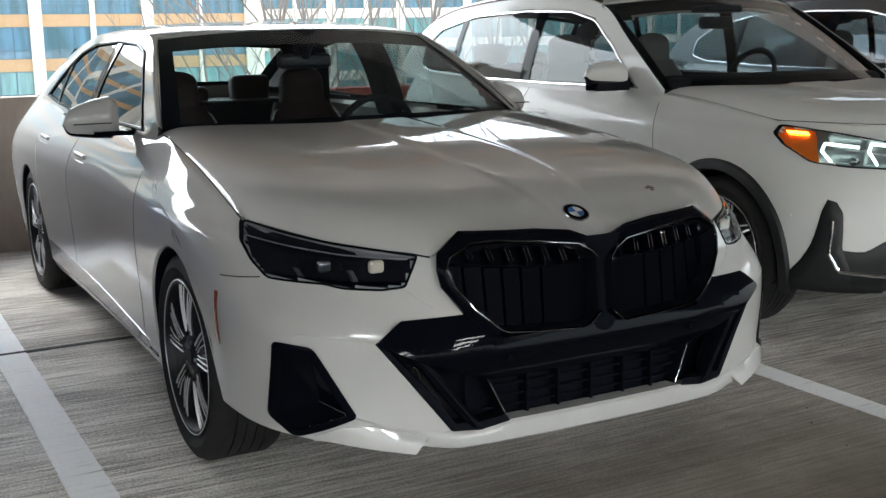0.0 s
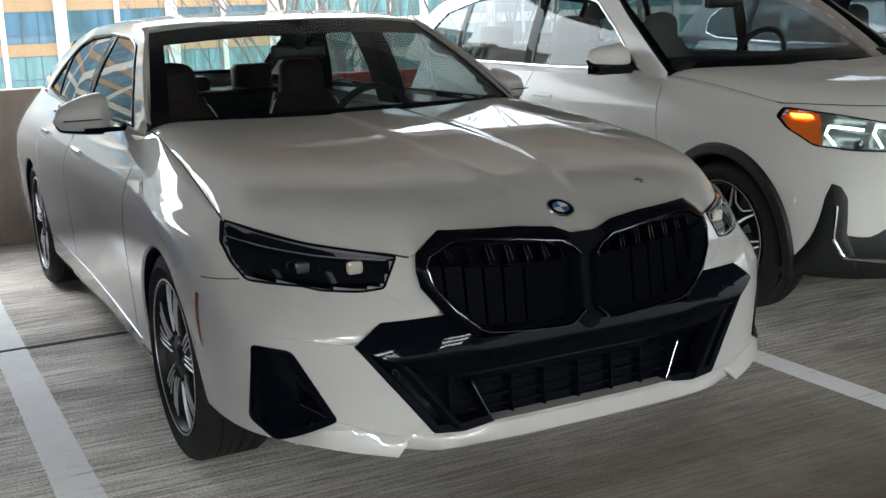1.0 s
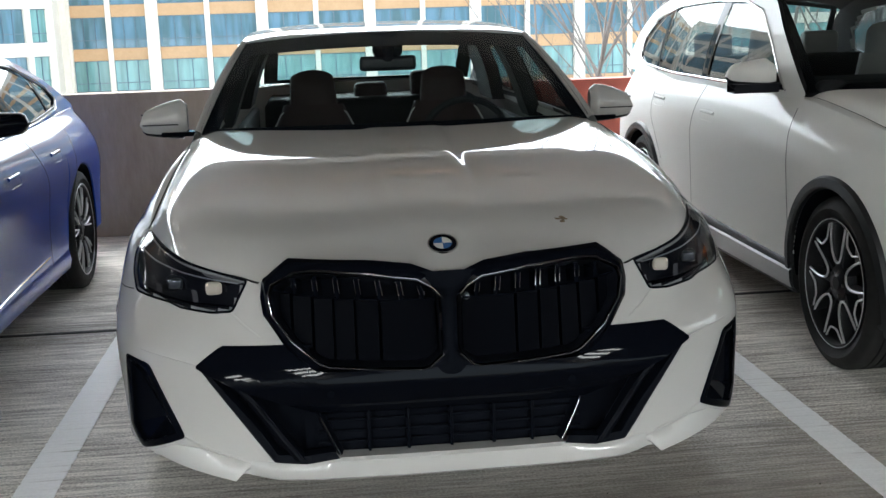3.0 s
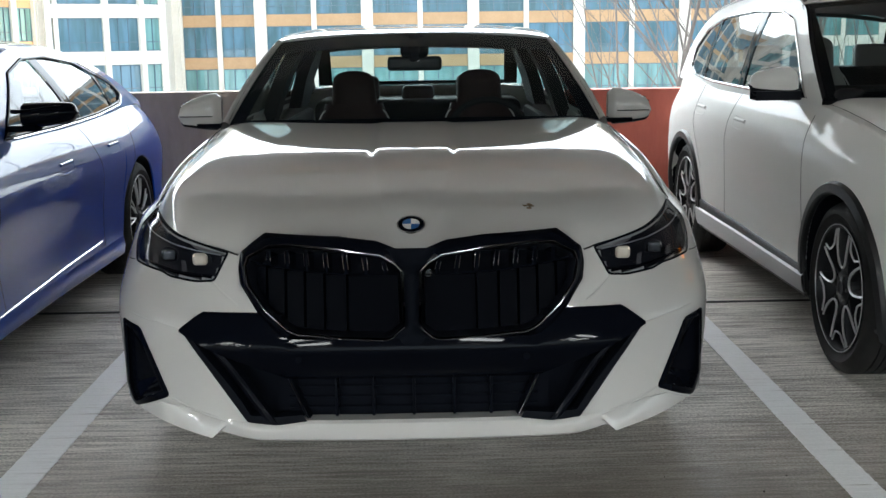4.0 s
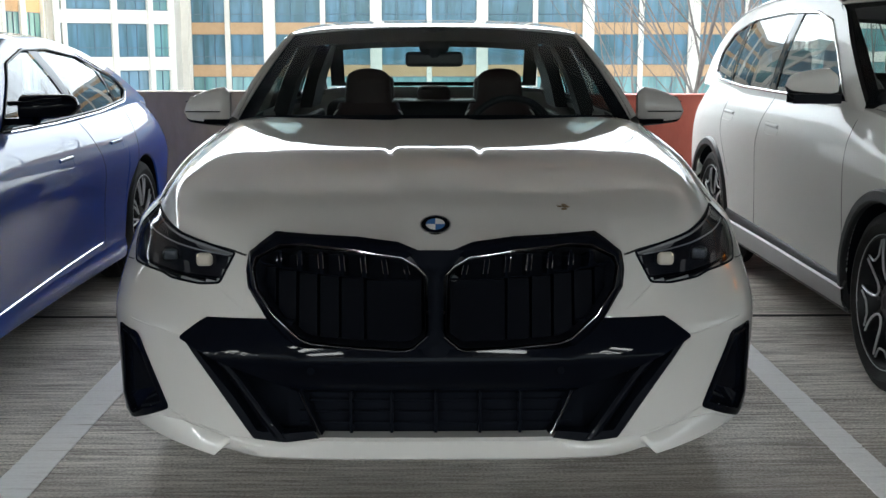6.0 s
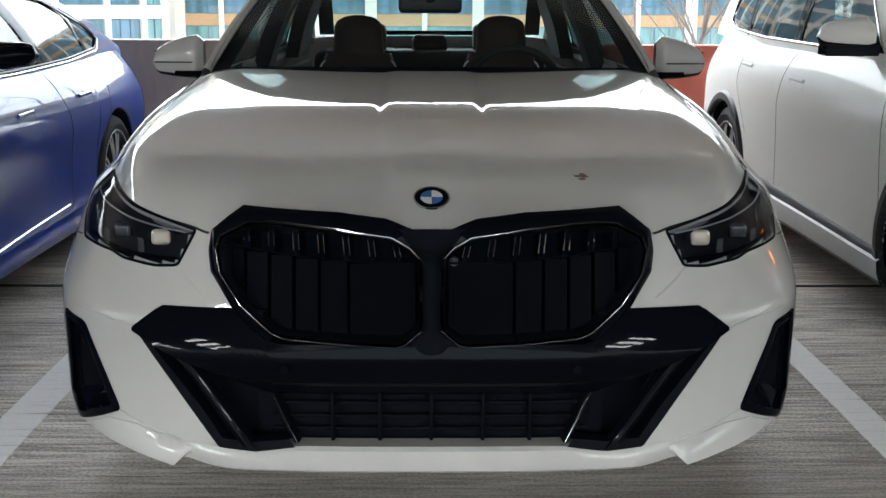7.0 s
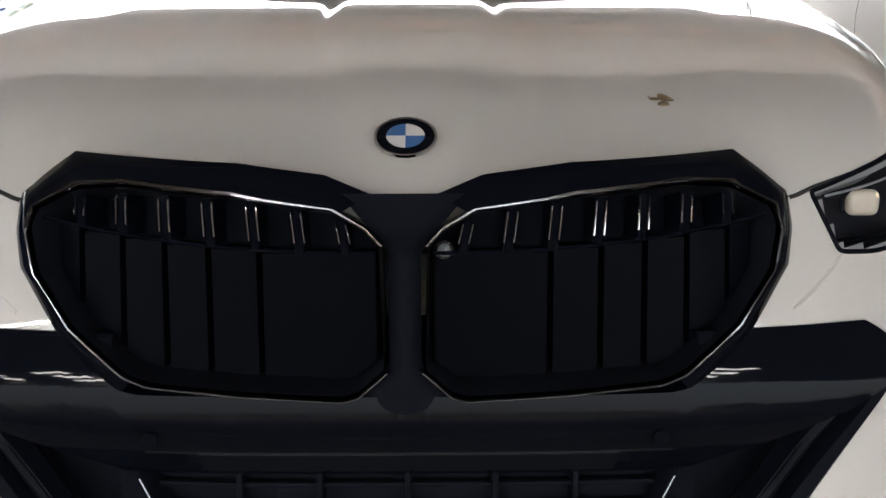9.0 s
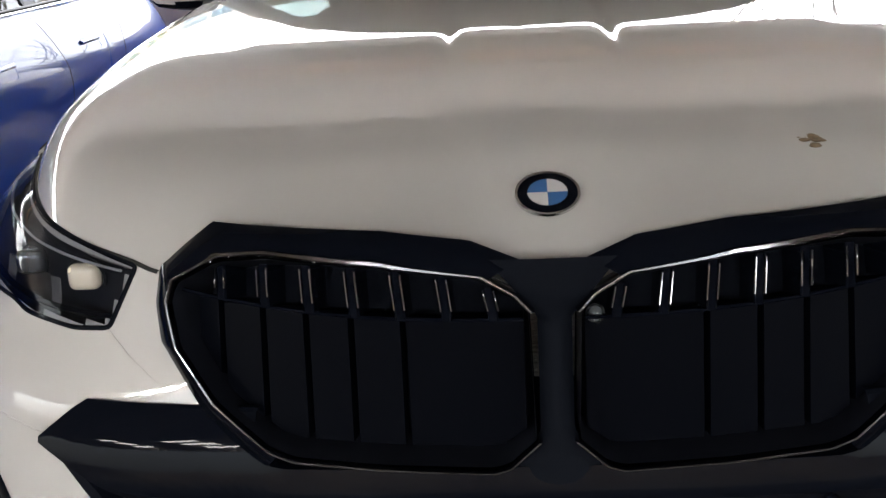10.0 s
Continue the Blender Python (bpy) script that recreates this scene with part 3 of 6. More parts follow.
def wheel(name, R, rim_r, width, style, parent, spot, out, caliper=STEEL):
    """A wheel whose face looks to +x when out is 1, to -x when it is -1."""
    e = new(name)
    e.parent = parent
    e.matrix_basis = pose(*spot, 0, 0, 0 if out > 0 else 180)
    h = width / 2
    prof = [(rim_r - 0.004, -h + 0.03), (rim_r + 0.012, -h + 0.012), (rim_r + 0.04, -h - 0.002), (R - 0.035, -h), (R - 0.012, -h + 0.012), (R, -h + 0.035)]
    k = 5
    for i in range(k):
        a, b = -h + 0.035 + (width - 0.07) * i / k, -h + 0.035 + (width - 0.07) * (i + 1) / k
        if i:
            prof += [(R - 0.007, a + 0.001), (R - 0.007, a + 0.006), (R, a + 0.007)]
        prof += [(R, b)]
    prof += [(R - 0.012, h - 0.012), (R - 0.032, h), (R - 0.05, h + 0.004), (rim_r + 0.04, h + 0.002), (rim_r + 0.012, h - 0.010), (rim_r - 0.004, h - 0.02)]
    part("tyre", lathe_bm(prof, 72), RUBBER, e, "black rubber tyre")
    rim = [(rim_r, -h + 0.02), (rim_r - 0.03, -h + 0.05), (rim_r - 0.035, 0.0), (rim_r - 0.022, h - 0.05), (rim_r - 0.006, h - 0.022), (rim_r + 0.004, h - 0.012), (rim_r + 0.004, h - 0.004), (rim_r - 0.012, h - 0.006), (rim_r - 0.02, h - 0.03)]
    part("rim", lathe_bm(rim, 72), RIM_BLACK, e, "gloss black alloy rim")
    lip = [(rim_r + 0.0005, h - 0.0042), (rim_r - 0.0005, h - 0.003), (rim_r - 0.0025, h - 0.003), (rim_r - 0.003, h - 0.005)]
    part("rim_edge", lathe_bm(lip, 72), ALLOY, e, "machined alloy rim edge")
    part("brake_disc", lathe_bm([(0.06, -0.02), (0.165, -0.02), (0.168, -0.035), (0.06, -0.035)], 48), STEEL, e)
    cb = box_bm(-0.06, 0.0, 0.07, 0.15, -0.11, 0.11, 0.015)
    part("caliper", cb, caliper, e)
    face = h - 0.02
    part("hub_cap", lathe_bm([(0.0, face + 0.004), (0.028, face + 0.004), (0.034, face - 0.002), (0.07, face - 0.006), (0.078, face - 0.02), (0.08, face - 0.05)], 40), RIM_BLACK, e)
    for i in range(5):
        a = 2 * math.pi * i / 5
        b = bmesh.new()
        bmesh.ops.create_cone(b, cap_ends=True, segments=8, radius1=0.008, radius2=0.007, depth=0.012)
        bmesh.ops.transform(b, matrix=pose(face - 0.004, 0.052 * math.cos(a), 0.052 * math.sin(a), 0, 90, 0), verts=b.verts)
        part("wheel_bolt", b, STEEL, e)
    arms = 5
    for i in range(arms):
        m = pose(0, 0, 0, 360 * i / arms, 0, 0)
        r1 = rim_r - 0.004
        if style == "double":
            bars = [(0.055, r1, 0.028, 0.020, 0.055, 0.018), (0.10, r1, 0.014, 0.013, 0.016, 0.010)]
            lines = [[(0.078, 0.030), (0.13, 0.042), (r1, 0.080)], [(0.090, 0.014), (0.14, 0.026), (r1, 0.062)], [(0.110, 0.005), (0.16, 0.017), (r1, 0.030)]]
            thick = (0.0026, 0.002, 0.002)
        elif style == "u":
            bars = [(0.045, r1, 0.026, 0.020, 0.050, 0.022)]
            lines = [[(0.083, 0.0), (0.088, 0.018), (0.115, 0.038), (0.17, 0.053), (r1 - 0.012, 0.063)], [(0.1505, 0.1093), (0.1690, 0.0880), (0.2400, 0.0800)], [(r1 - 0.003, 0.0), (r1 - 0.006, 0.035), (r1 - 0.013, 0.066)]]
            thick = (0.0050, 0.0043, 0.0055)
        else:
            bars = [(0.05, r1, 0.017, 0.015, 0.030, 0.014), (0.10, r1, 0.014, 0.014, 0.075, 0.020)]
            lines = [[(0.08, 0.016), (r1, 0.046)], [(0.10, 0.026), (0.16, 0.055), (r1, 0.098)]]
            thick = (0.005, 0.005)
        b = bmesh.new()
        for sg in (-1, 1):
            for (ra, rb, w0, w1, skew, off) in bars:
                q = spoke_bm(ra, rb, w0, w1, face - 0.003, 0.045, skew * sg)
                bmesh.ops.translate(q, vec=(0, off * sg, 0), verts=q.verts)
                join(b, q)
        bmesh.ops.transform(b, matrix=m, verts=b.verts)
        part("spoke", b, RIM_BLACK, e)
        b = bmesh.new()
        for sg in (-1, 1):
            for ln, th in zip(lines, thick):
                p = resample(ln, 10, closed=False)
                tube_bm([(face + 0.008 * math.sin(math.pi * min(max((r - 0.055) / (r1 - 0.055), 0), 1)) - 0.003, y * sg, r) for r, y in p], th, 6, bm=b)
        bmesh.ops.transform(b, matrix=m, verts=b.verts)
        part("spoke_edge", b, ALLOY, e, "machined silver spoke edges")
    return e


def arch_liner(body, hub, parent, sx, gloss=BLACK_MATT):
    R = body.arch - 0.004
    rows = []
    edge = [(hub + R, body.sill + 0.01), (hub + R, body.hub_z - 0.02)]
    edge += [(hub + R * math.cos(a), body.hub_z + R * math.sin(a)) for a in [math.pi * i / 30 for i in range(31)]]
    edge += [(hub - R, body.hub_z - 0.05)]
    for y, z in edge:
        rows.append([(sx * 0.52, y, z), (sx * (body.side(y, z) - 0.05), y, z), (sx * (body.side(y, z) - 0.007), y, z)])
    rows2 = []
    bm = grid_bm(rows)
    for i in range(25):
        a = math.pi * i / 24
        rows2.append([(sx * 0.52, hub, body.hub_z), (sx * 0.52, hub + R * math.cos(a), body.hub_z + R * math.sin(a) * 1.02)])
    grid_bm(rows2, bm=bm)
    return part("wheel_well", bm, gloss, parent)


def cabin(car, x, y, lift=0.0, seat_mat=None):
    """Seats, dash, steering wheel and mirror, seen through the glass; y is where the dash begins, x the half width."""
    seat_mat = seat_mat or SEAT
    before = set(car.children)
    tub = bmesh.new()
    box_bm(-x, x, y - 0.1, y + 2.9, 0.28, 0.34, 0.01, bm=tub)
    for sg in (-1, 1):
        box_bm(min(sg * x, sg * (x - 0.05)), max(sg * x, sg * (x - 0.05)), y + 0.3, y + 2.7, 0.3, 0.95, 0.02, bm=tub)
    part("cabin_floor", tub, TRIM_DARK, car)
    d = box_bm(-x, x, y - 0.12, y + 0.30, 0.72, 0.985, 0.05, 4)
    part("dashboard", d, TRIM_DARK, car, "dark padded dashboard")
    rows = []
    ring_pts = [(x * 0.45 + 0.185 * math.cos(a), 0.185 * math.sin(a)) for a in [2 * math.pi * i / 40 for i in range(40)]]
    bm = tube_bm([(px, y + 0.50 - pz * 0.35, 0.93 + pz * 0.93) for px, pz in ring_pts], 0.016, 8, closed=True)
    tube_bm([(x * 0.45 - 0.17, y + 0.49, 0.93), (x * 0.45, y + 0.46, 0.92), (x * 0.45 + 0.17, y + 0.49, 0.93)], 0.02, 8, bm=bm)
    tube_bm([(x * 0.45, y + 0.46, 0.92), (x * 0.45, y + 0.2, 0.84)], 0.035, 8, bm=bm)
    part("steering_wheel", bm, TRIM_DARK, car, "dark leather steering wheel")
    for sx in (-1, 1):
        st = new("front_seat")
        st.parent = car
        cx = sx * x * 0.46
        part("seat_base", box_bm(cx - 0.25, cx + 0.25, y + 0.75, y + 1.25, 0.42, 0.58, 0.06, 4), seat_mat, st)
        bm = bmesh.new()
        rows = []
        for i in range(15):
            t = i / 14
            w = 0.255 - 0.10 * max(t - 0.55, 0) / 0.45 * 1.0
            yy, zz = y + 1.22 + 0.20 * t, 0.46 + 0.58 * t
            rows.append([(cx + w * math.cos(a) * (abs(math.cos(a)) ** -0.4 if abs(math.cos(a)) > 0.05 else 1), yy + 0.07 * math.sin(a), zz) for a in [2 * math.pi * k / 24 for k in range(25)]])
        grid_bm(rows, bm=bm)
        part("backrest", bm, seat_mat, st, "dark leather backrest")
        pp = [(cx + sx2 * w, y + 1.19 + 0.2 * t, 0.46 + 0.58 * t) for sx2, w, t in ((-1, 0.25, 0.45), (-1, 0.235, 0.7), (-1, 0.17, 0.92), (-1, 0.10, 1.0), (1, 0.10, 1.0), (1, 0.17, 0.92), (1, 0.235, 0.7), (1, 0.25, 0.45))]
        part("piping", tube_bm(pp, 0.004, 6), PIPING, st, "pale piping along the backrest edge")
        hb = bmesh.new()
        rows = []
        for i in range(13):
            t = i / 12
            w = 0.128 - 0.02 * t - 0.05 * max(t - 0.72, 0) / 0.28 * max(t - 0.72, 0) / 0.28
            d = 0.062 * (1 - 0.75 * max(t - 0.7, 0) / 0.3)
            zz = 0.975 + 0.235 * (1 - (1 - t) ** 1.25)
            rows.append([(cx + w * math.copysign(abs(math.cos(q)) ** 0.55, math.cos(q)), y + 1.42 + d * math.copysign(abs(math.sin(q)) ** 0.7, math.sin(q)), zz) for q in [2 * math.pi * k / 28 for k in range(29)]])
        rows.append([(cx + 0.3 * (p[0] - cx), y + 1.42 + 0.3 * (p[1] - y - 1.42), p[2] + 0.006) for p in rows[-1]])
        grid_bm(rows, bm=hb)
        part("headrest", hb, seat_mat, st, "dark leather headrest")
    rb = new("rear_bench")
    rb.parent = car
    part("bench_back", box_bm(-x * 0.86, x * 0.86, y + 2.18, y + 2.34, 0.45, 1.02, 0.06, 4), TRIM_DARK, rb)
    part("bench_base", box_bm(-x * 0.86, x * 0.86, y + 1.75, y + 2.25, 0.40, 0.56, 0.05, 4), TRIM_DARK, rb)
    for cx in (-0.36, 0.0, 0.36):
        wd, top = (0.12, 1.16) if cx else (0.10, 1.10)
        part("rear_headrest", box_bm(cx - wd, cx + wd, y + 2.28, y + 2.38, 1.0, top, 0.035, 4), seat_mat, rb)
    part("parcel_shelf", box_bm(-x * 0.84, x * 0.84, y + 2.36, y + 2.92, 0.985, 1.01, 0.01), TRIM_DARK, car)
    for o in set(car.children) - before:
        o.location.z += lift


def headliner(body, car):
    t, b = body.screen[1], body.back[1]
    rows = []
    for i in range(13):
        s = -0.97 + 1.94 * i / 12
        rows.append([(body.cabin_x(y, body.top(y)) * s, y, body.roof_mid(y) - (body.roof_mid(y) - body.top(y)) * (0.45 * s * s + 0.55 * s ** 6) - 0.02) for y in [t[0] + 0.03 + (b[0] - t[0] - 0.06) * j / 14 for j in range(15)]])
    part("headliner", grid_bm(rows), TRIM_DARK, car)


def pillar_lining(body, windows, y0, y1, car):
    for sx in (-1, 1):
        bm = body.cabin_side([shrink(w, -0.004) for w in windows], y0, y1, 80, 16)
        bmesh.ops.scale(bm, vec=(0.975, 1, 1), verts=bm.verts)
        if sx < 0:
            bmesh.ops.scale(bm, vec=(-1, 1, 1), verts=bm.verts)
        part("pillar_lining", bm, TRIM_DARK, car)


def inner_pillars(body, car, spots, depth=0.07):
    """Padded posts inside the cabin: spots are (y at belt, y at roof, width)."""
    for sx in (-1, 1):
        for yb, yt, w in spots:
            rows = []
            for i in range(9):
                t = i / 8
                y = yb + (yt - yb) * t
                z = body.belt(yb) - 0.05 + (body.top(yt) - 0.02 - body.belt(yb) + 0.05) * t
                x = body.cabin_x(y, z) - 0.018
                rows.append([(sx * x, y - w / 2, z), (sx * (x - depth), y - w / 2 + 0.015, z), (sx * (x - depth), y + w / 2 - 0.015, z), (sx * x, y + w / 2, z)])
            part("inner_pillar", grid_bm(rows), TRIM_DARK, car)


# ---- the place ----
def box_part(name, parent, material, x0, x1, y0, y1, z0, z1, bevel=0.0, label=""):
    return part(name, box_bm(x0, x1, y0, y1, z0, z1, bevel), material, parent, label, smooth=bevel > 0)


def ragged_line(x0, x1, y0, y1, n=800):
    """A painted stripe whose edges follow the ridges of the concrete."""
    rnd = random.Random(int(x0 * 100))
    rows = []
    for i in range(n + 1):
        y = y0 + (y1 - y0) * i / n
        a, b = x0 + rnd.gauss(0, 0.0013), x1 + rnd.gauss(0, 0.0013)
        rows.append([(a, y, 0.0005), (a, y, 0.0035), (b, y, 0.0035), (b, y, 0.0005)])
    return grid_bm(rows)


PAR_Y = 5.25
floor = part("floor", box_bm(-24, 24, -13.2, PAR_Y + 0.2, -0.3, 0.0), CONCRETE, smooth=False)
tagged(floor, "grey-brown broom-finished concrete parking deck with tyre marks", "floor", kind="structure")
tagged(box_part("floor_joint", None, JOINT_MAT, -24, 24, 2.58, 2.612, 0.0, 0.004), "dark sealed joint across the concrete deck", "joint", kind="structure")
for x0, x1 in ((-1.342, -1.207), (1.309, 1.424), (-4.0, -3.88), (4.0, 4.12)):
    tagged(part("parking_line", ragged_line(x0, x1, -0.9, 4.95), LINE_MAT, smooth=False), "worn white painted parking bay line", "road marking", "bay lines", kind="structure")
wall = box_part("wall_north", None, PARAPET_MAT, -24, 0.92, PAR_Y, PAR_Y + 0.2, 0.0, 1.025, 0.012)
tagged(wall, "stained bare concrete parapet behind the parked cars", "parapet", kind="structure")
wall2 = box_part("wall_north_red", None, RED_MAT, 0.922, 24, PAR_Y, PAR_Y + 0.2, 0.0, 1.0, 0.012)
tagged(wall2, "red painted concrete parapet behind the parked cars", "parapet", kind="structure")
ceil_ = bmesh.new()
CZ = 3.3
# the slab covers the bays and the lane as far as the edges of the deck
EDGE = -24.0
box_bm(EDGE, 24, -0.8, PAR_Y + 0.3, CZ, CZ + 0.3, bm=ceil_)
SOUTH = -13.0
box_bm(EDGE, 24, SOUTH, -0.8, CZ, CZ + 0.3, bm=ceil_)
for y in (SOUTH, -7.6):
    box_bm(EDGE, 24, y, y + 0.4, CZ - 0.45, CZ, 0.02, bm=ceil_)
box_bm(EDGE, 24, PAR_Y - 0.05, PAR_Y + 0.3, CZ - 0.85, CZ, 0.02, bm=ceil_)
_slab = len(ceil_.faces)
# strip and ledge by the open edge, coloured as if daylit
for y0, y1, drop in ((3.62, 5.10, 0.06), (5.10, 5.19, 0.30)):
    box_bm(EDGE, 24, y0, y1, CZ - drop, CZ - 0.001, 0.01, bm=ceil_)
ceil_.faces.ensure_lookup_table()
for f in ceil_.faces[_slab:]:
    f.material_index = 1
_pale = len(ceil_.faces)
# added peach strip, there only for its mirror image in the bonnet
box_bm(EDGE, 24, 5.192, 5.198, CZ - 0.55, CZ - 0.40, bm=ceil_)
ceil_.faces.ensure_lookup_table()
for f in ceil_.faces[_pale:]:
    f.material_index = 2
ceiling = tagged(part("ceiling", ceil_, [CEIL_MAT, DAYLIT_MAT, PEACH_MAT], smooth=False), "concrete garage ceiling with beams, its open edge coloured as daylit", "ceiling", kind="structure")
tagged(box_part("wall_south", None, PARAPET_MAT, -24, 24, -13.2, -13.0, 0.0, 1.05), "concrete parapet at the far side of the deck", "parapet", kind="structure")

LAMP_PANEL = glow("led_panel", (1.0, 0.97, 0.93), 14.0)
LAMP_BODY = mat("lamp_body", (0.55, 0.55, 0.55), 0.5)


def ceiling_lamp(x, y):
    e = new("ceiling_lamp")
    e.location = (x, y, CZ)
    part("lamp_body", box_bm(-0.75, 0.75, -0.32, 0.32, -0.09, 0.0, 0.015), LAMP_BODY, e)
    part("diffuser", box_bm(-0.72, 0.72, -0.29, 0.29, -0.105, -0.088, 0.006), LAMP_PANEL, e, "lit white diffuser")
    return tagged(e, "wide lit panel lamp on the concrete ceiling", "lamp", "ceiling lamps")


LAMP_SPOTS = [(x, y) for y in (-11.9, -10.4, -8.9) for x in (-12.0, -7.5, -3.0, 1.5, 6.0)]
lamp0 = ceiling_lamp(*LAMP_SPOTS[0])
for spot in LAMP_SPOTS[1:]:
    copy_thing(lamp0, pose(*spot, CZ))


# loose grit on the lane
_rg = random.Random(11)
_grit = bmesh.new()
for _ in range(90):
    q = bmesh.new()
    bmesh.ops.create_icosphere(q, subdivisions=1, radius=_rg.uniform(0.0015, 0.0045))
    for v in q.verts:
        v.co *= _rg.uniform(0.7, 1.2)
    join(_grit, q, Matrix.Translation((_rg.uniform(-3.5, 3.5), _rg.uniform(-1.9, 0.6), 0.002)))
GRIT_MAT = mat("dark_grit", (0.05, 0.04, 0.035), 0.9)
tagged(part("grit", _grit, GRIT_MAT), "dark specks of loose grit on the concrete", "grit", kind="stuff")


# ---- white sedan ----
def sedan():
    car = new("sedan_car")
    b = Body(
        nose=curve((0.2, -0.03), (0.27, -0.068), (0.31, -0.072), (0.45, -0.066), (0.57, -0.07), (0.71, -0.06), (0.80, -0.05), (0.845, -0.03), (0.9, 0.03), (1.1, 0.2)),
        sweep=curve((0.2, 0.62), (0.31, 0.66), (0.57, 0.70), (0.71, 0.88), (0.80, 1.05), (0.85, 1.27), (1.1, 1.3)),
        power=curve((0.2, 3.2), (0.57, 3.0), (0.71, 2.6), (0.85, 2.5), (1.1, 2.5)),
        width=curve((0.18, 0.89), (0.26, 0.915), (0.40, 0.932), (0.55, 0.945), (0.68, 0.95), (0.78, 0.943), (0.86, 0.915), (0.93, 0.872), (0.99, 0.825), (1.03, 0.79), (1.1, 0.74)),
        tail=lambda z: 5.02 + 0.04 * math.sin(min(max((z - 0.3) / 0.7, 0), 1) * math.pi),
        front_edge=curve((0, 0.790), (0.045, 0.793), (0.10, 0.818), (0.20, 0.828), (0.405, 0.831), (0.45, 0.806), (0.487, 0.780), (0.53, 0.789), (0.66, 0.806), (0.837, 0.847)),
        side_edge=curve((0.5, 0.842), (0.534, 0.847), (0.8, 0.905), (1.0, 0.945), (1.3, 0.992), (1.519, 1.019), (1.75, 1.008), (3.0, 1.012), (4.2, 1.04), (4.7, 1.065), (5.1, 1.06)),
        lamp=(0.837, 0.534), hubs=(0.935, 3.93), arch=0.364, hub_z=0.345, sill=0.20,
        chin=curve((0, 0.268), (0.40, 0.266), (0.52, 0.268), (0.57, 0.284), (0.75, 0.292), (0.88, 0.302), (1, 0.31)),
        waist=lambda y, z: 1 - 0.018 * math.exp(-((y - 2.45) / 0.75) ** 2) * math.exp(-((z - 0.55) / 0.25) ** 2) - 0.012 * math.exp(-((y - 2.45) / 0.9) ** 2),
        hood_mid=curve((-0.1, 0.80), (-0.03, 0.823), (0.05, 0.851), (0.15, 0.893), (0.4, 0.948), (0.8, 0.998), (1.4, 1.045), (1.7, 1.06)),
        hood_x=curve((0.5, 0.838), (0.534, 0.837), (1.0, 0.818), (1.52, 0.793), (1.7, 0.785)),
        cowl=(1.38, 1.60, 0.790),
        belt=curve((1.5, 1.0), (1.75, 1.005), (3.0, 1.01), (4.2, 1.038), (4.8, 1.06)),
        cabin_top=curve((1.58, 1.035), (1.9, 1.222), (2.23, 1.375), (2.45, 1.405), (2.8, 1.418), (3.3, 1.405), (3.75, 1.345), (4.2, 1.225), (4.75, 1.055)),
        cabin_x=lambda y, z: (0.812 - 0.055 * max((y - 3.2) / 1.4, 0) ** 1.5) - 0.47 * max(z - 1.0, -0.1) + 0.02 * math.sin(min(max((z - 1.0) / 0.4, 0), 1) * math.pi),
        roof_mid=curve((2.1, 1.405), (2.3, 1.428), (2.75, 1.452), (3.3, 1.442), (3.8, 1.375), (4.0, 1.33)),
        screen=((1.40, 1.615, 0.778, 1.047, 1.034), (2.13, 2.225, 0.618, 1.408, 1.374)),
        back=((4.55, 4.45, 0.66, 1.085, 1.09), (3.72, 3.66, 0.60, 1.385, 1.352)),
        deck=(4.45, 5.0), dome=0.006,
    )
    # openings in the nose
    ringo = [(0.024, 0.748), (0.043, 0.768), (0.081, 0.789), (0.198, 0.803), (0.329, 0.808), (0.391, 0.803), (0.447, 0.775), (0.456, 0.750), (0.447, 0.695), (0.405, 0.635), (0.340, 0.582), (0.312, 0.572), (0.198, 0.5625), (0.074, 0.557), (0.055, 0.562), (0.019, 0.593)]
    surround = [(0, 0.803), (0.039, 0.803), (0.0945, 0.822), (0.198, 0.832), (0.405, 0.835), (0.474, 0.787), (0.481, 0.745), (0.476, 0.70), (0.428, 0.628), (0.355, 0.556), (0.0, 0.53)]
    panel = [(0, 0.625), (0.43, 0.628), (0.593, 0.622), (0.662, 0.566), (0.472, 0.309), (0.388, 0.303), (0.299, 0.316), (0, 0.318)]
    cut = panel[:4] + [(x, z - 0.012) for x, z in panel[4:]]
    vent = [(0.872, 0.556), (0.805, 0.549), (0.716, 0.367), (0.842, 0.306), (0.882, 0.35)]
    lamp = [(0.521, 0.784), (0.60, 0.798), (0.70, 0.812), (0.78, 0.828), (0.834, 0.846), (0.868, 0.80), (0.866, 0.755), (0.849, 0.716), (0.74, 0.712), (0.71, 0.703), (0.62, 0.699), (0.563, 0.706)]
    holes = [("front", shrink(surround + [(-0.05, 0.53), (-0.05, 0.803)], 0.012)), ("front", shrink(cut + [(-0.05, 0.306), (-0.05, 0.625)], 0.012)), ("front", shrink(vent, 0.010)), ("front", shrink(lamp, 0.006))]
    part("body_shell", b.wall(holes, rows=60, cols=(110, 190, 26)), PAINT_WHITE, car, "glossy white painted body shell")
    part("bonnet", b.hood(), PAINT_WHITE, car, "glossy white bonnet with raised creases")
    part("roof", b.roof(), PAINT_WHITE, car, "white roof")
    part("boot_lid", b.deck_bm(), PAINT_WHITE, car)
    wins = [
        [(1.80, 1.03), (1.98, 1.17), (2.22, 1.315), (2.42, 1.352), (2.72, 1.366), (2.80, 1.03)],
        [(2.90, 1.03), (2.82, 1.366), (3.25, 1.355), (3.52, 1.315), (3.66, 1.26), (3.74, 1.05)],
        [(3.79, 1.055), (3.71, 1.245), (3.95, 1.16), (4.18, 1.075)],
    ]
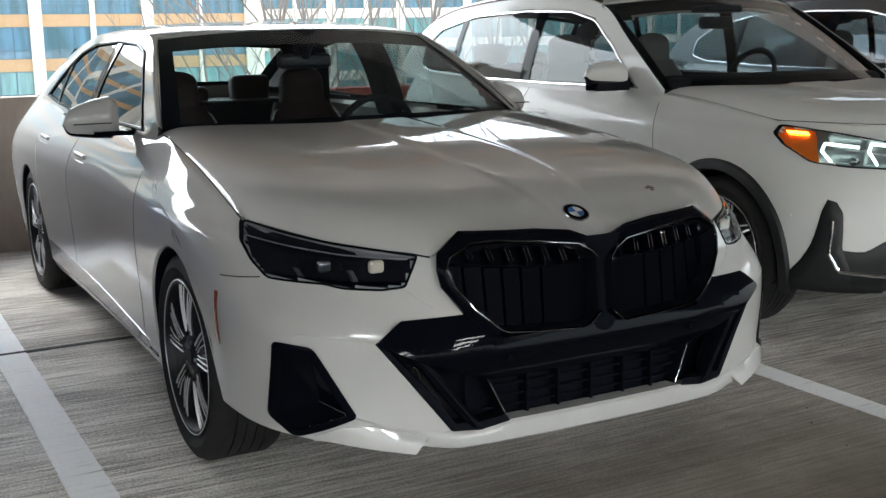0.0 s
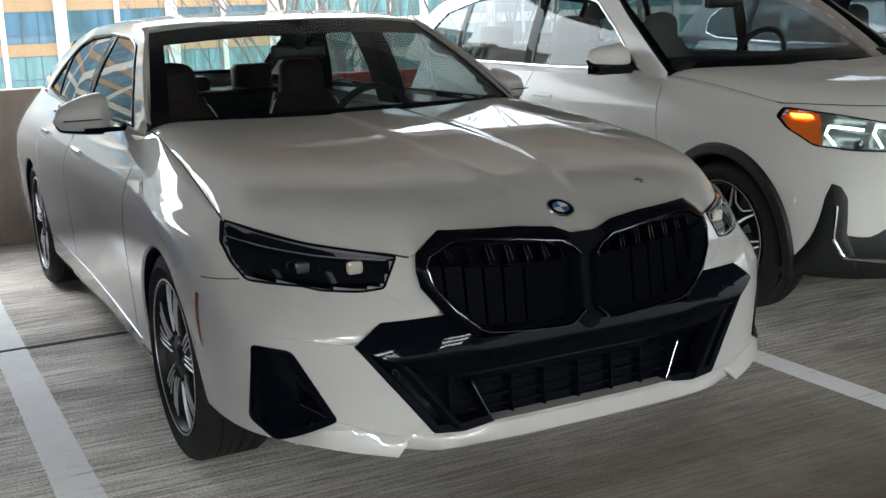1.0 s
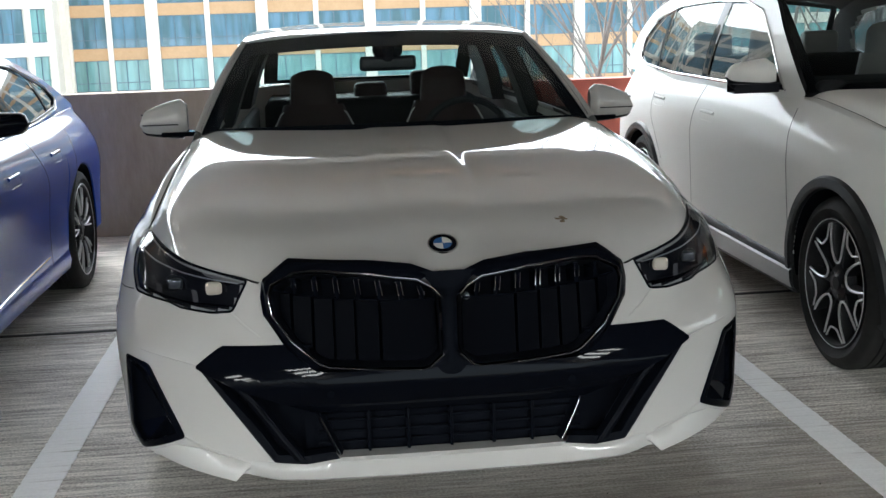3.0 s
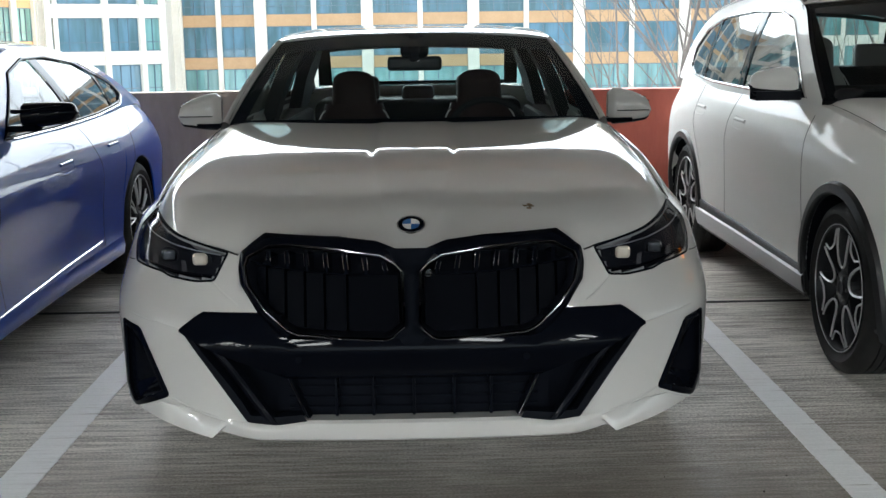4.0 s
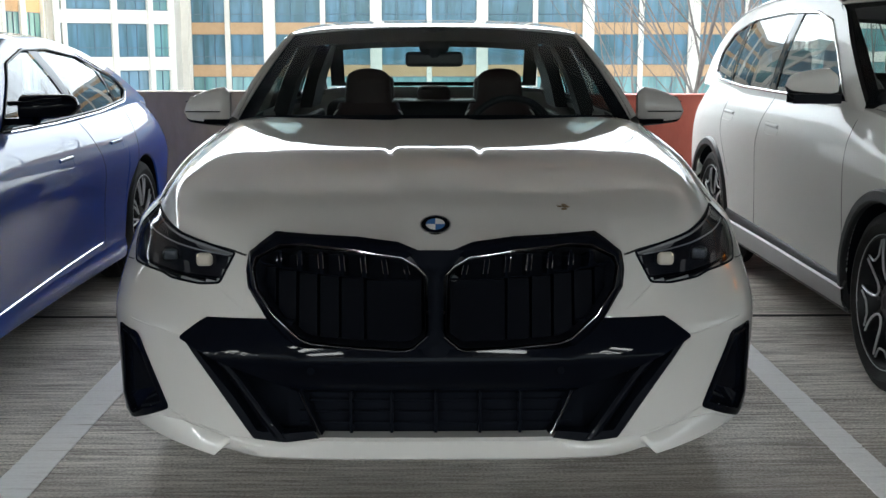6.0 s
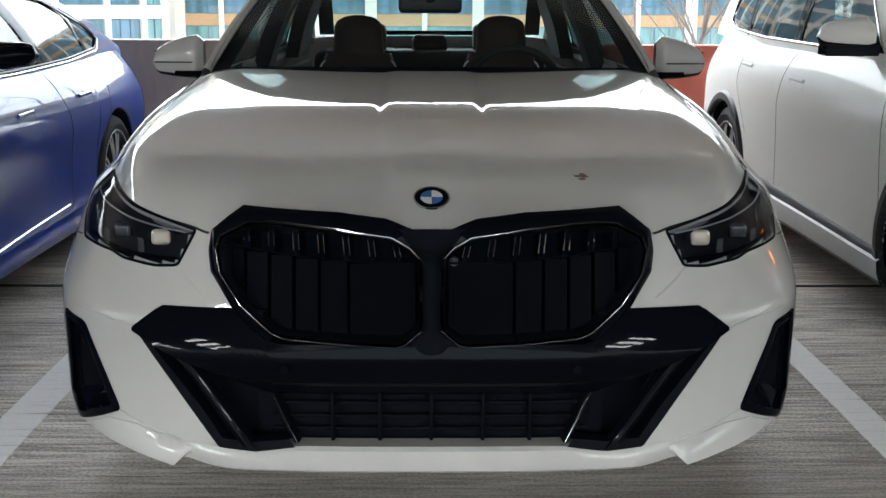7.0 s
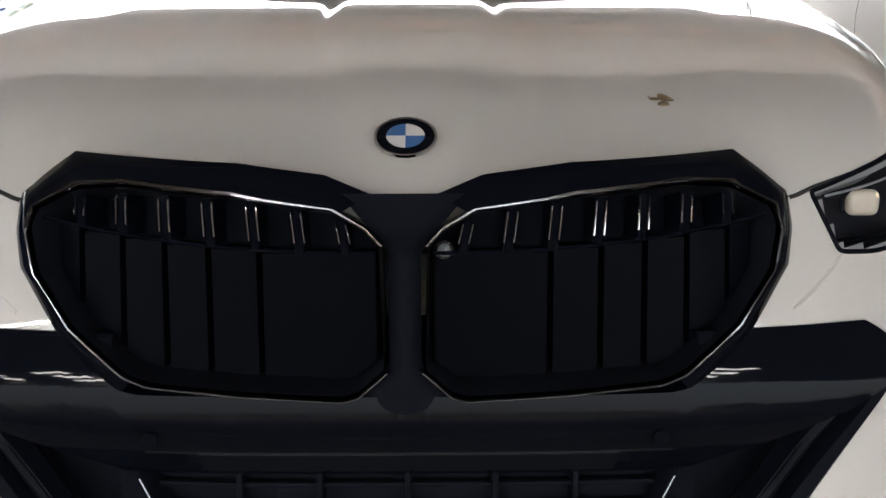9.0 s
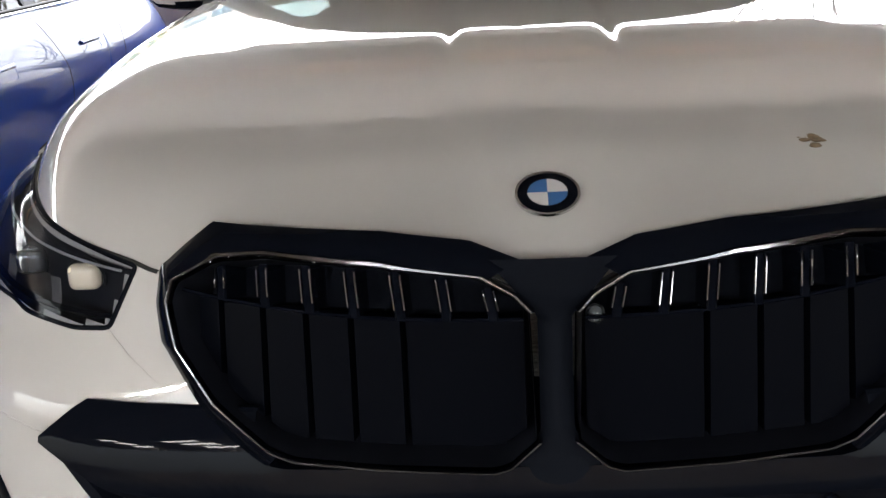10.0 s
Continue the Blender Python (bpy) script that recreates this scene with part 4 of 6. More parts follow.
    whole = [(1.79, 1.02), (1.97, 1.175), (2.21, 1.322), (2.42, 1.361), (2.8, 1.375), (3.27, 1.362), (3.55, 1.32), (3.98, 1.165), (4.24, 1.07), (3.7, 1.042), (2.8, 1.02)]
    for sx in (1, -1):
        on = b.on_cabin if sx > 0 else flip_x(b.on_cabin)
        bm = b.cabin_side([shrink(whole, 0.006)], 1.58, 4.75)
        if sx < 0:
            bmesh.ops.scale(bm, vec=(-1, 1, 1), verts=bm.verts)
        part("cabin_side", bm, PAINT_WHITE, car)
        for k, w in enumerate(wins):
            part("side_window", patch(on, w, -0.004, -0.004, 8, 60), GLASS_REAR if k else GLASS_SIDE, car, "dark tinted rear side window" if k else "tinted side window")
        part("window_trim", ring(on, whole, 0.016, 0.006), BLACK_GLOSS, car, "gloss black window surround")
        for bl in ([(2.79, 1.025), (2.71, 1.37), (2.83, 1.37), (2.91, 1.025)], [(3.735, 1.045), (3.655, 1.27), (3.72, 1.25), (3.80, 1.05)]):
            part("pillar_trim", patch(on, bl, 0.001, 0.002, 4, 40), BLACK_GLOSS, car)
    for sx in (1, -1):
        rows = []
        for i in range(25):
            v = i / 24
            inner = b.screen_pt(1, v)
            y = 1.60 + 0.64 * v
            outer = Vector((b.cabin_x(y, b.top(y)) + 0.002, y, b.top(y) + 0.002))
            mid = inner.lerp(outer, 0.5) + Vector((0.004, -0.006, 0.008))
            rows.append([(sx * p.x, p.y, p.z) for p in (inner + Vector((0, 0, -0.012)), inner + Vector((0, -0.002, 0.005)), mid, outer)])
        part("front_pillar", grid_bm(rows), PAINT_WHITE, car)
    part("windscreen", b.pane(b.screen_pt), GLASS_CLEAR, car, "clear curved windscreen").visible_shadow = False
    part("windscreen_border", b.frit(b.screen_pt, 0.085, 0.05, 0.19), BLACK_MATT, car)
    part("rear_window", b.pane(b.back_pt), GLASS_CLEAR, car).visible_shadow = False
    part("rear_window_border", b.frit(b.back_pt, 0.13, 0.08, 0.20), BLACK_MATT, car)
    headliner(b, car)
    pillar_lining(b, [shrink(whole, 0.0)], 1.62, 4.7, car)
    cabin(car, 0.74, 1.62)
    inner_pillars(b, car, ((2.84, 2.78, 0.24), (3.98, 3.70, 0.55)))
    # kidney grille
    for sx in (1, -1):
        on = b.on_front if sx > 0 else flip_x(b.on_front)
        line = resample(ringo, 200, closed=False)
        part("grille_frame", grid_bm([[tuple(on(x + ux * q, z + uz * q, 0.026 + h)) for q, h in ((-0.0005, -0.01), (0.0, 0.009), (0.0012, 0.0115), (0.0036, 0.0115), (0.0048, 0.009), (0.0053, -0.01))] for x, z, ux, uz in [(x, z, (0.24 - x) / math.hypot(0.24 - x, 0.69 - z), (0.69 - z) / math.hypot(0.24 - x, 0.69 - z)) for x, z in line]]), DARK_CHROME, car, "dark chrome grille outline")
        part("grille_back", patch(on, shrink(ringo, 0.004), -0.055, -0.055, 6, 60), BLACK_MATT, car)
        part("grille_throat", tunnel(lambda a, c, o=0.0, on=on: on(a, c, o + 0.028), shrink(ringo, 0.006), 0.085, 90), BLACK_SATIN, car)
        inner = shrink(ringo, 0.008)
        for k in range(8):
            xs = 0.070 + 0.0535 * k
            zs = [z for z in np.linspace(0.55, 0.83, 141) if inside(xs, z, inner)]
            if len(zs) < 3:
                continue
            z0, z1 = min(zs), max(zs)
            zm = 0.735 + 0.030 * (max(xs - 0.05, 0) / 0.4) ** 2
            # upper blade
            rows = []
            for t in range(9):
                z = zm + (z1 - zm) * t / 8
                d = 0.020 - 0.012 * t / 8
                rows.append([tuple(on(xs + q + 0.006 * t / 8, z, d - h)) for q, h in ((-0.007, 0.05), (-0.006, 0.002), (-0.004, 0.0), (0.004, 0.0), (0.006, 0.002), (0.007, 0.05))])
            if z1 - zm > 0.01:
                part("grille_blade", grid_bm(rows), BLACK_GLOSS, car)
                for q in (-0.006, 0.006):
                    part("blade_edge", tube_bm([on(xs + q + 0.006 * t / 4, zm + 0.012 + (z1 - zm - 0.016) * t / 4, 0.0225 - 0.012 * t / 4) for t in range(5)], 0.0012, 5), CHROME, car)
        # closed shutter: a plain panel in the middle, then flaps with narrow slits between them
        for x0, x1 in ((0.036, 0.176), (0.184, 0.240), (0.248, 0.296), (0.304, 0.351), (0.359, 0.406), (0.414, 0.440)):
            zz = [z for z in np.linspace(0.55, 0.80, 126) if inside(x0, z, inner) and inside(x1, z, inner)]
            if len(zz) < 6:
                continue
            zm = 0.735 + 0.030 * (max((x0 + x1) / 2 - 0.05, 0) / 0.4) ** 2
            # each flap follows the curved frame below and the cross bar above
            def flap_z(x):
                low = [z for z in np.linspace(0.55, 0.80, 251) if inside(x, z, inner)]
                za, zb = min(low), min(max(low), zm - 0.004)
                return za, za + 0.003, zb - 0.003, zb
            rows = [[tuple(on(x, z, h)) for z, h in zip(flap_z(x), (-0.03, -0.016, -0.014, -0.03))] for x in np.linspace(x0, x1, 6)]
            rows = [[tuple(on(x0 - 0.001, z, -0.045)) for z in flap_z(x0)]] + rows + [[tuple(on(x1 + 0.001, z, -0.045)) for z in flap_z(x1)]]
            part("grille_shutter", grid_bm(rows), SHUTTER, car)
        zline = lambda x: 0.735 + 0.030 * (max(x - 0.05, 0) / 0.4) ** 2
        part("grille_bar", tube_bm([on(x, zline(x), 0.014) for x in np.linspace(0.035, 0.45, 24)], 0.0025, 6), BLACK_GLOSS, car)
        # gap-shaped surround, built as a band from the outer edge to the ring
        o1 = resample([(p[0], p[1]) for p in surround[1:-1]], 90, closed=False)
        o2 = resample(list(rounded(ringo, 0.012)), 160)
        rows = []
        c = (0.24, 0.69)
        for a in o1:
            q = min(o2, key=lambda p: abs(math.atan2(p[1] - c[1], p[0] - c[0]) - math.atan2(a[1] - c[1], a[0] - c[0])))
            r = [tuple(on(*a, -0.006)), tuple(on(*a, 0.010))]
            for k in range(5):
                t = k / 4
                r.append(tuple(on(a[0] + (q[0] - a[0]) * t, a[1] + (q[1] - a[1]) * t, 0.016 + 0.016 * math.sin(t * math.pi / 2))))
            rows.append(r)
        part("grille_surround", grid_bm(rows), BLACK_GLOSS, car, "gloss black grille surround")
        # middle web between the kidneys
    web = []
    for z in np.linspace(0.535, 0.803, 40):
        hw = 0.020 + 0.052 * max((z - 0.735) / 0.065, 0) ** 1.2 + 0.05 * max((0.60 - z) / 0.06, 0) ** 1.2
        web.append([tuple(b.on_front(x, z, 0.018 + 0.018 * min(max((z - 0.735) / 0.03, 0), 1) + 0.012 * min(max((0.60 - z) / 0.03, 0), 1) - 0.012 * (x / hw) ** 2)) for x in np.linspace(-hw, hw, 11)])
    part("grille_web", grid_bm(web), BLACK_MATT, car)
    # black bumper panel
    def prof(z):
        return 0.034 - (z - 0.525) * 0.28 if z > 0.525 else 0.034 - (0.525 - z) * 0.55 + 0.004 * math.sin(min((0.525 - z) / 0.09, 1) * math.pi)
    rows = []
    for i in range(81):
        x = -0.655 + 1.31 * i / 80
        ax = abs(x)
        zt = 0.56 if ax < 0.34 else (0.56 + (0.628 - 0.56) * min((ax - 0.34) / 0.09, 1) if ax < 0.43 else (0.628 - 0.006 * (ax - 0.43) / 0.163 if ax < 0.593 else 0.622 - (ax - 0.593) * 0.81))
        zb = 0.435 if ax < 0.36 else 0.435 + (ax - 0.36) * 0.44
        zb = min(zb, zt - 0.004)
        rows.append([tuple(b.on_front(x, zt, -0.01))] + [tuple(b.on_front(x, zt + (zb - zt) * k / 14, prof(zt + (zb - zt) * k / 14))) for k in range(15)] + [tuple(b.on_front(x, zb - 0.006, -0.03))])
    part("bumper_bar", grid_bm(rows), BLACK_GLOSS, car, "gloss black bumper cross bar")
    for sx in (1, -1):
        on = b.on_front if sx > 0 else flip_x(b.on_front)
        # slanted duct with a satin blade
        duct = [(0.655, 0.562), (0.60, 0.545), (0.555, 0.520), (0.50, 0.455), (0.40, 0.318), (0.47, 0.312)]
        part("side_duct", patch(on, duct, -0.03, -0.07, 6, 60), BLACK_SATIN, car)
        rim_ = resample([(0.36, 0.6285), (0.43, 0.6285), (0.593, 0.622), (0.662, 0.566), (0.472, 0.309), (0.388, 0.303), (0.299, 0.316)], 120, False)
        cx_, cz_ = 0.40, 0.47
        rows = []
        for x, z in rim_:
            d = math.hypot(cx_ - x, cz_ - z)
            ux, uz = (cx_ - x) / d, (cz_ - z) / d
            rows.append([tuple(on(x + ux * q, z + uz * q, h)) for q, h in ((0, -0.004), (0.001, 0.004), (0.006, 0.007), (0.024, 0.004), (0.028, -0.03))])
        part("panel_rim", grid_bm(rows), INTAKE_BLACK, car)
        bl = resample([(0.64, 0.553), (0.565, 0.525), (0.52, 0.475), (0.455, 0.385), (0.40, 0.312)], 40, False)
        bm = bmesh.new()
        rows = [[tuple(on(x - 0.020, z - 0.004, -0.02)), tuple(on(x - 0.016, z - 0.003, 0.010)), tuple(on(x, z, 0.014)), tuple(on(x + 0.018, z + 0.004, 0.004)), tuple(on(x + 0.020, z + 0.004, -0.03))] for x, z in bl]
        part("duct_blade", grid_bm(rows, bm=bm), INTAKE_BLACK, car, "dark satin blade beside the intake")
        part("blade_edge", tube_bm([on(x - 0.012, z - 0.003, 0.0125) for x, z in resample([(0.52, 0.475), (0.455, 0.385), (0.405, 0.319)], 16, False)], 0.0015, 6), BLACK_GLOSS, car)
        bm = bmesh.new()
        tube_bm([on(0.560 + 0.014 * math.cos(q), 0.452 + 0.034 * math.sin(q), -0.03) for q in np.linspace(0, 2 * math.pi, 20)[:-1]], 0.0022, 6, bm=bm, closed=True)
        part("duct_sensor", bm, DARK_CHROME, car)
        # vertical strut of the lower intake
        rows = [[tuple(on(x - 0.004, z, -0.06)), tuple(on(x - 0.003, z, -0.020)), tuple(on(x, z, -0.016)), tuple(on(x + 0.006 * k, z, -0.018)), tuple(on(x + 0.012 * k, z, -0.03)), tuple(on(x + 0.016 * k, z, -0.06))] for x, z, k in [(x, z, 1.0) for x, z in resample([(0.352, 0.438), (0.296, 0.316)], 14, False)]]
        part("intake_cheek", grid_bm(rows), INTAKE_BLACK, car)
        # metal line added as the highlight along the black cheek
        part("cheek_edge", tube_bm([on(x, z, -0.016) for x, z in resample([(0.350, 0.425), (0.300, 0.322)], 12, False)], 0.0016, 6), DARK_CHROME, car)
        # corner vent: a pocket of four flat faces that meet deep inside
        rim = [on(x, z, -0.002) for x, z in ((0.870, 0.553), (0.806, 0.547), (0.719, 0.368), (0.841, 0.309), (0.879, 0.350))]
        deep = on(0.806, 0.392, -0.05)
        bm = bmesh.new()
        vs = [bm.verts.new(p) for p in rim]
        c = bm.verts.new(deep)
        for k in range(5):
            bm.faces.new((vs[k], vs[(k + 1) % 5], c))
        part("vent_back", bm, BLACK_GLOSS, car, "gloss black recessed corner vent", smooth=False)
        # thin chrome line added for the highlight on the pocket's lower fold
        part("vent_edge", tube_bm([on(0.806, 0.392, -0.047), on(0.76, 0.380, -0.022), on(0.726, 0.3705, 0.0005)], 0.0014, 6), CHROME, car)
        part("vent_frame", ring(on, rounded(shrink(vent, -0.006), 0.014), 0.020, 0.003, 0.0008, 160), BLACK_GLOSS, car)
        # headlamp
        lm = new("headlamp")
        lm.parent = car
        part("lamp_housing", patch(on, shrink(lamp, -0.002), -0.010, -0.045, 8, 80), LAMP_DARK, lm, "smoked dark lamp housing")
        part("lamp_cover", patch(on, rounded(lamp, 0.008), 0.0025, 0.004, 8, 100), LAMP_COVER, lm, "clear lamp cover").visible_shadow = False
        part("lamp_frame", ring(on, rounded(shrink(lamp, -0.003), 0.010), 0.006, 0.002, 0.0005, 160), BLACK_MATT, lm)
        part("light_bar", tube_bm([on(x, z, 0.0) for x, z in resample([(0.545, 0.776), (0.628, 0.781), (0.70, 0.787), (0.79, 0.800), (0.852, 0.813)], 36, False)], 0.0019, 6), ALLOY, lm, "thin bright light bar")
        # the inner lens carries a glint in its colour
        for cx, cz, glint in ((0.622, 0.762, True), (0.735, 0.760, False)):
            bm = bmesh.new()
            box_bm(-0.022, 0.022, -0.012, 0.012, -0.018, 0.018, 0.0105, 4, bm=bm)
            bmesh.ops.transform(bm, matrix=Matrix.Translation(on(cx, cz, -0.016)), verts=bm.verts)
            part("projector", bm, GLINT_LENS if glint else LENS, lm, "projector lens with a cream glint in its colour" if glint else "dark projector lens")
            part("projector_hood", tube_bm([on(cx + 0.034 * math.cos(q), cz + 0.021 * math.sin(q), -0.018) for q in np.linspace(-0.3, math.pi + 0.3, 16)], 0.003, 6), BLACK_SATIN, lm)
        for cx in (0.682, 0.795):
            rows = [[tuple(on(cx - 0.008 + k, z, -0.022)), tuple(on(cx + 0.002 + k, z, -0.014)), tuple(on(cx + 0.008 + k, z, -0.022))] for z, k in ((0.716, -0.004), (0.735, -0.002), (0.752, 0.003))]
            part("light_blade", grid_bm(rows), LAMP_GREY, lm, "grey daytime light blade")
        part("lamp_shelf", grid_bm([[tuple(on(x, z, -0.012)), tuple(on(x, z - 0.006, -0.006)), tuple(on(x, z - 0.010, -0.03))] for x, z in resample([(0.57, 0.722), (0.70, 0.722), (0.84, 0.735)], 20, False)]), BLACK_MATT, lm)
        # creases that catch the light
        part("bumper_crease", seam(on, [(0.567, 0.703), (0.535, 0.675), (0.492, 0.645)], 0.0040, -0.0022), PAINT_WHITE, car)
        part("bumper_crease", seam(on, [(0.712, 0.364), (0.64, 0.338), (0.56, 0.318)], 0.0040, -0.0022), PAINT_WHITE, car)
        part("bumper_crease", seam(on, [(0.668, 0.566), (0.74, 0.578), (0.83, 0.586)], 0.003, -0.0015), PAINT_WHITE, car)
        part("side_marker", patch(b.on_side if sx > 0 else flip_x(b.on_side), [(0.478, 0.50), (0.506, 0.50), (0.508, 0.655), (0.482, 0.655)], 0.002, 0.004, 3, 30), MARKER, car, "dull orange side marker")
        # wheels and wells
        for hub in b.hubs:
            wheel("wheel", 0.345, 0.256, 0.245, "double", car, (sx * 0.806, hub, 0.345), sx)
            arch_liner(b, hub, car, sx)
        ons = b.on_side if sx > 0 else flip_x(b.on_side)
        # panel gaps
        part("door_gap", seam(ons, [(1.50, 0.90), (1.46, 0.75), (1.47, 0.45), (1.52, 0.25)], off=-0.0008), SHADOW_GAP, car)
        part("door_gap", seam(ons, [(2.80, 0.99), (2.84, 0.75), (2.83, 0.27)], off=-0.0008), SHADOW_GAP, car)
        part("bumper_gap", seam(b.on_front if sx > 0 else flip_x(b.on_front), [(0.862, 0.716), (0.90, 0.706), (0.925, 0.70)], 0.002, -0.0008), SHADOW_GAP, car)
        part("sill_blade", seam(ons, [(1.36, 0.245), (2.4, 0.235), (3.5, 0.26)], 0.012, -0.006), BLACK_GLOSS, car)
        # added dark strip stands for the floor mirrored in the white sill
        rows = []
        for y in np.linspace(1.45, 3.50, 40):
            h = 0.020 + 0.075 * ((y - 1.45) / 2.05) ** 0.7
            rows.append([tuple(ons(y, 0.258 + h, -0.002)), tuple(ons(y, 0.257 + h, 0.003)), tuple(ons(y, 0.252 + 0.4 * h, 0.005)), tuple(ons(y, 0.252, 0.008)), tuple(ons(y, 0.248, -0.004))])
        part("rocker_panel", grid_bm(rows), DARK_CHROME, car, "dark strip standing for the floor mirrored in the sill")
        for hy, hz in ((2.60, 0.86), (3.52, 0.88)):
            hd = new("door_handle")
            hd.parent = car
            part("handle_cup", patch(ons, [(hy - 0.11, hz - 0.022), (hy + 0.11, hz - 0.018), (hy + 0.11, hz + 0.022), (hy - 0.11, hz + 0.02)], 0.001, -0.004, 4, 40), PAINT_WHITE, hd)
            part("handle_grip", seam(ons, [(hy - 0.09, hz + 0.004), (hy + 0.09, hz + 0.008)], 0.010, 0.004, 20, 8), PAINT_WHITE, hd)
        # mirror
        mr = new("door_mirror")
        mr.parent = car
        rows = []
        for i in range(17):
            t = i / 16
            xx = 0.865 + 0.205 * t
            hh = 0.084 * (1 - 0.52 * t ** 2) * (math.sin(min(max((1 - t) * 7, 0), 1) * math.pi / 2) ** 0.5 if t > 0.85 else 1) * (0.7 + 0.3 * min(t * 8, 1))
            dd = 0.055 * (1 - 0.75 * t * t) * (0.6 + 0.4 * min(t * 6, 1))
            rows.append([(sx * xx, 1.97 + 0.03 * t + dd * math.cos(a) * (0.55 if math.cos(a) > 0 else 1), 1.070 + hh * (abs(math.sin(a)) ** 0.75) * math.copysign(1, math.sin(a)) - 0.022 * t * t) for a in [2 * math.pi * k / 24 for k in range(25)]])
        low = lambda i, j: 15 <= j <= 20
        part("mirror_cap", grid_bm(rows, lambda i, j: not low(i, j)), PAINT_WHITE, mr, "white mirror cap")
        part("mirror_under", grid_bm(rows, low), BLACK_GLOSS, mr, "black mirror underside")
        rows = [[(sx * x, 1.95 + dy, 1.012 + dz) for dy, dz in ((-0.045, 0.008), (0.04, 0.008), (0.04, -0.010), (-0.03, -0.012), (-0.045, 0.008))] for x in (0.80, 0.86, 0.92, 0.97)]
        part("mirror_foot", grid_bm(rows), BLACK_GLOSS, mr, "black mirror foot")
        part("mirror_line", tube_bm([(sx * x, 1.905 + 0.03 * (x - 0.9), 1.052) for x in (0.90, 0.95, 1.0, 1.045)], 0.0025, 6), BLACK_SATIN, mr)
        part("mirror_glass", box_bm(min(sx * 0.885, sx * 1.045), max(sx * 0.885, sx * 1.045), 1.999, 2.002, 1.02, 1.11, 0.001), CHROME, mr)
        part("indicator", tube_bm([(sx * x, 2.0, 1.09) for x in (1.05, 1.062)], 0.003, 6), BLACK_SATIN, mr)
        # bonnet gap
        pts = [b.on_front(x, b.front_edge(x), -0.001) for x in np.linspace(0.49, 0.836, 30)]
        pts += [Vector((b.hood_x(y) + 0.0015, y, b.side_edge(y) + 0.001)) for y in np.linspace(0.55, 1.55, 40)]
        if sx < 0:
            pts = [Vector((-p.x, p.y, p.z)) for p in pts]
        part("bonnet_gap", tube_bm(pts, 0.003, 6), SHADOW_GAP, car)
    rows = [[tuple(b.on_front(x, z, -0.10)) for z in np.linspace(0.285, 0.63, 6)] for x in np.linspace(-0.68, 0.68, 40)]
    part("panel_back", grid_bm(rows), BLACK_MATT, car)
    rows = [[tuple(b.on_front(x, 0.312, -0.004)), tuple(b.on_front(x, 0.300, -0.11))] for x in np.linspace(-0.56, 0.56, 30)]
    part("panel_floor", grid_bm(rows), BLACK_MATT, car)
    # lower intake
    rows = [[tuple(b.on_front(x, z, -0.075)) for z in np.linspace(0.312, 0.45, 6)] for x in np.linspace(-0.40, 0.40, 30)]
    part("intake_back", grid_bm(rows), BLACK_MATT, car)
    for x in (-0.22, -0.115, 0.0, 0.115, 0.22):
        part("intake_strut", box_bm(x - 0.004, x + 0.004, -0.035, 0.03, 0.315, 0.436, 0.002), INTAKE_BLACK, car)
    for z in (0.345, 0.375, 0.405):
        part("intake_louvre", tube_bm([b.on_front(x, z, -0.05) for x in np.linspace(-0.36, 0.36, 24)], 0.004, 6), BLACK_MATT, car)
    rows = []
    for i in range(61):
        x = -0.56 + 1.12 * i / 60
        ax = abs(x)
        zt = 0.318 if ax < 0.30 else (0.318 - 0.015 * (ax - 0.30) / 0.09 if ax < 0.39 else 0.303 + 0.006 * (ax - 0.39) / 0.1)
        # the lip fades into the bumper towards its ends
        k = 1 - min(max((ax - 0.44) / 0.10, 0), 1) ** 1.5
        zb = 0.260 + 0.016 * (1 - k)
        rows.append([tuple(b.on_front(x, zt + 0.002, -0.05)), tuple(b.on_front(x, zt + 0.002, 0.002 * k)), tuple(b.on_front(x, zt - 0.006, 0.001 + 0.010 * k)), tuple(b.on_front(x, zb + 0.028, 0.001 + 0.014 * k)), tuple(b.on_front(x, zb + 0.008, 0.001 + 0.014 * k)), tuple(b.on_front(x, zb, 0.001 + 0.006 * k)), tuple(b.on_front(x, zb, -0.08))])
    part("chin_lip", grid_bm(rows), PAINT_WHITE, car, "white front lip")
    for sx in (1, -1):
        on = b.on_front if sx > 0 else flip_x(b.on_front)
        rows = []
        for i in range(31):
            t = i / 30
            x = 0.535 + 0.27 * t
            k = min(t / 0.13, 1)
            zt = min(0.306 + 0.034 * min(t * 2.0, 1), 0.353 - 0.484 * max(x - 0.716, 0))
            zb = min(0.302 - 0.036 * k + 0.045 * max(t - 0.14, 0), zt - 0.012)
            rows.append([tuple(on(x, zt + 0.004, -0.004)), tuple(on(x, zt, 0.003)), tuple(on(x, (zt + zb) / 2, 0.0015 + 0.016 * k * (1 - t) ** 0.7)), tuple(on(x, zb, 0.0015 + 0.024 * k * (1 - t) ** 0.7)), tuple(on(x, zb - 0.004, 0.002)), tuple(on(x, zb, -0.05))])
        part("corner_blade", grid_bm(rows), PAINT_WHITE, car, "white bumper corner blade")
    for sx in (-1, 1):
        on = b.on_front if sx > 0 else flip_x(b.on_front)
        c = on(0.316, 0.505, 0.0)
        bm = bmesh.new()
        bmesh.ops.create_cone(bm, cap_ends=True, segments=24, radius1=0.011, radius2=0.010, depth=0.004)
        bmesh.ops.transform(bm, matrix=Matrix.Translation(c + Vector((0, -0.036, 0))) @ pose(0, 0, 0, 90, 0, 0), verts=bm.verts)
        part("parking_sensor", bm, BLACK_GLOSS, car)
    bm = bmesh.new()
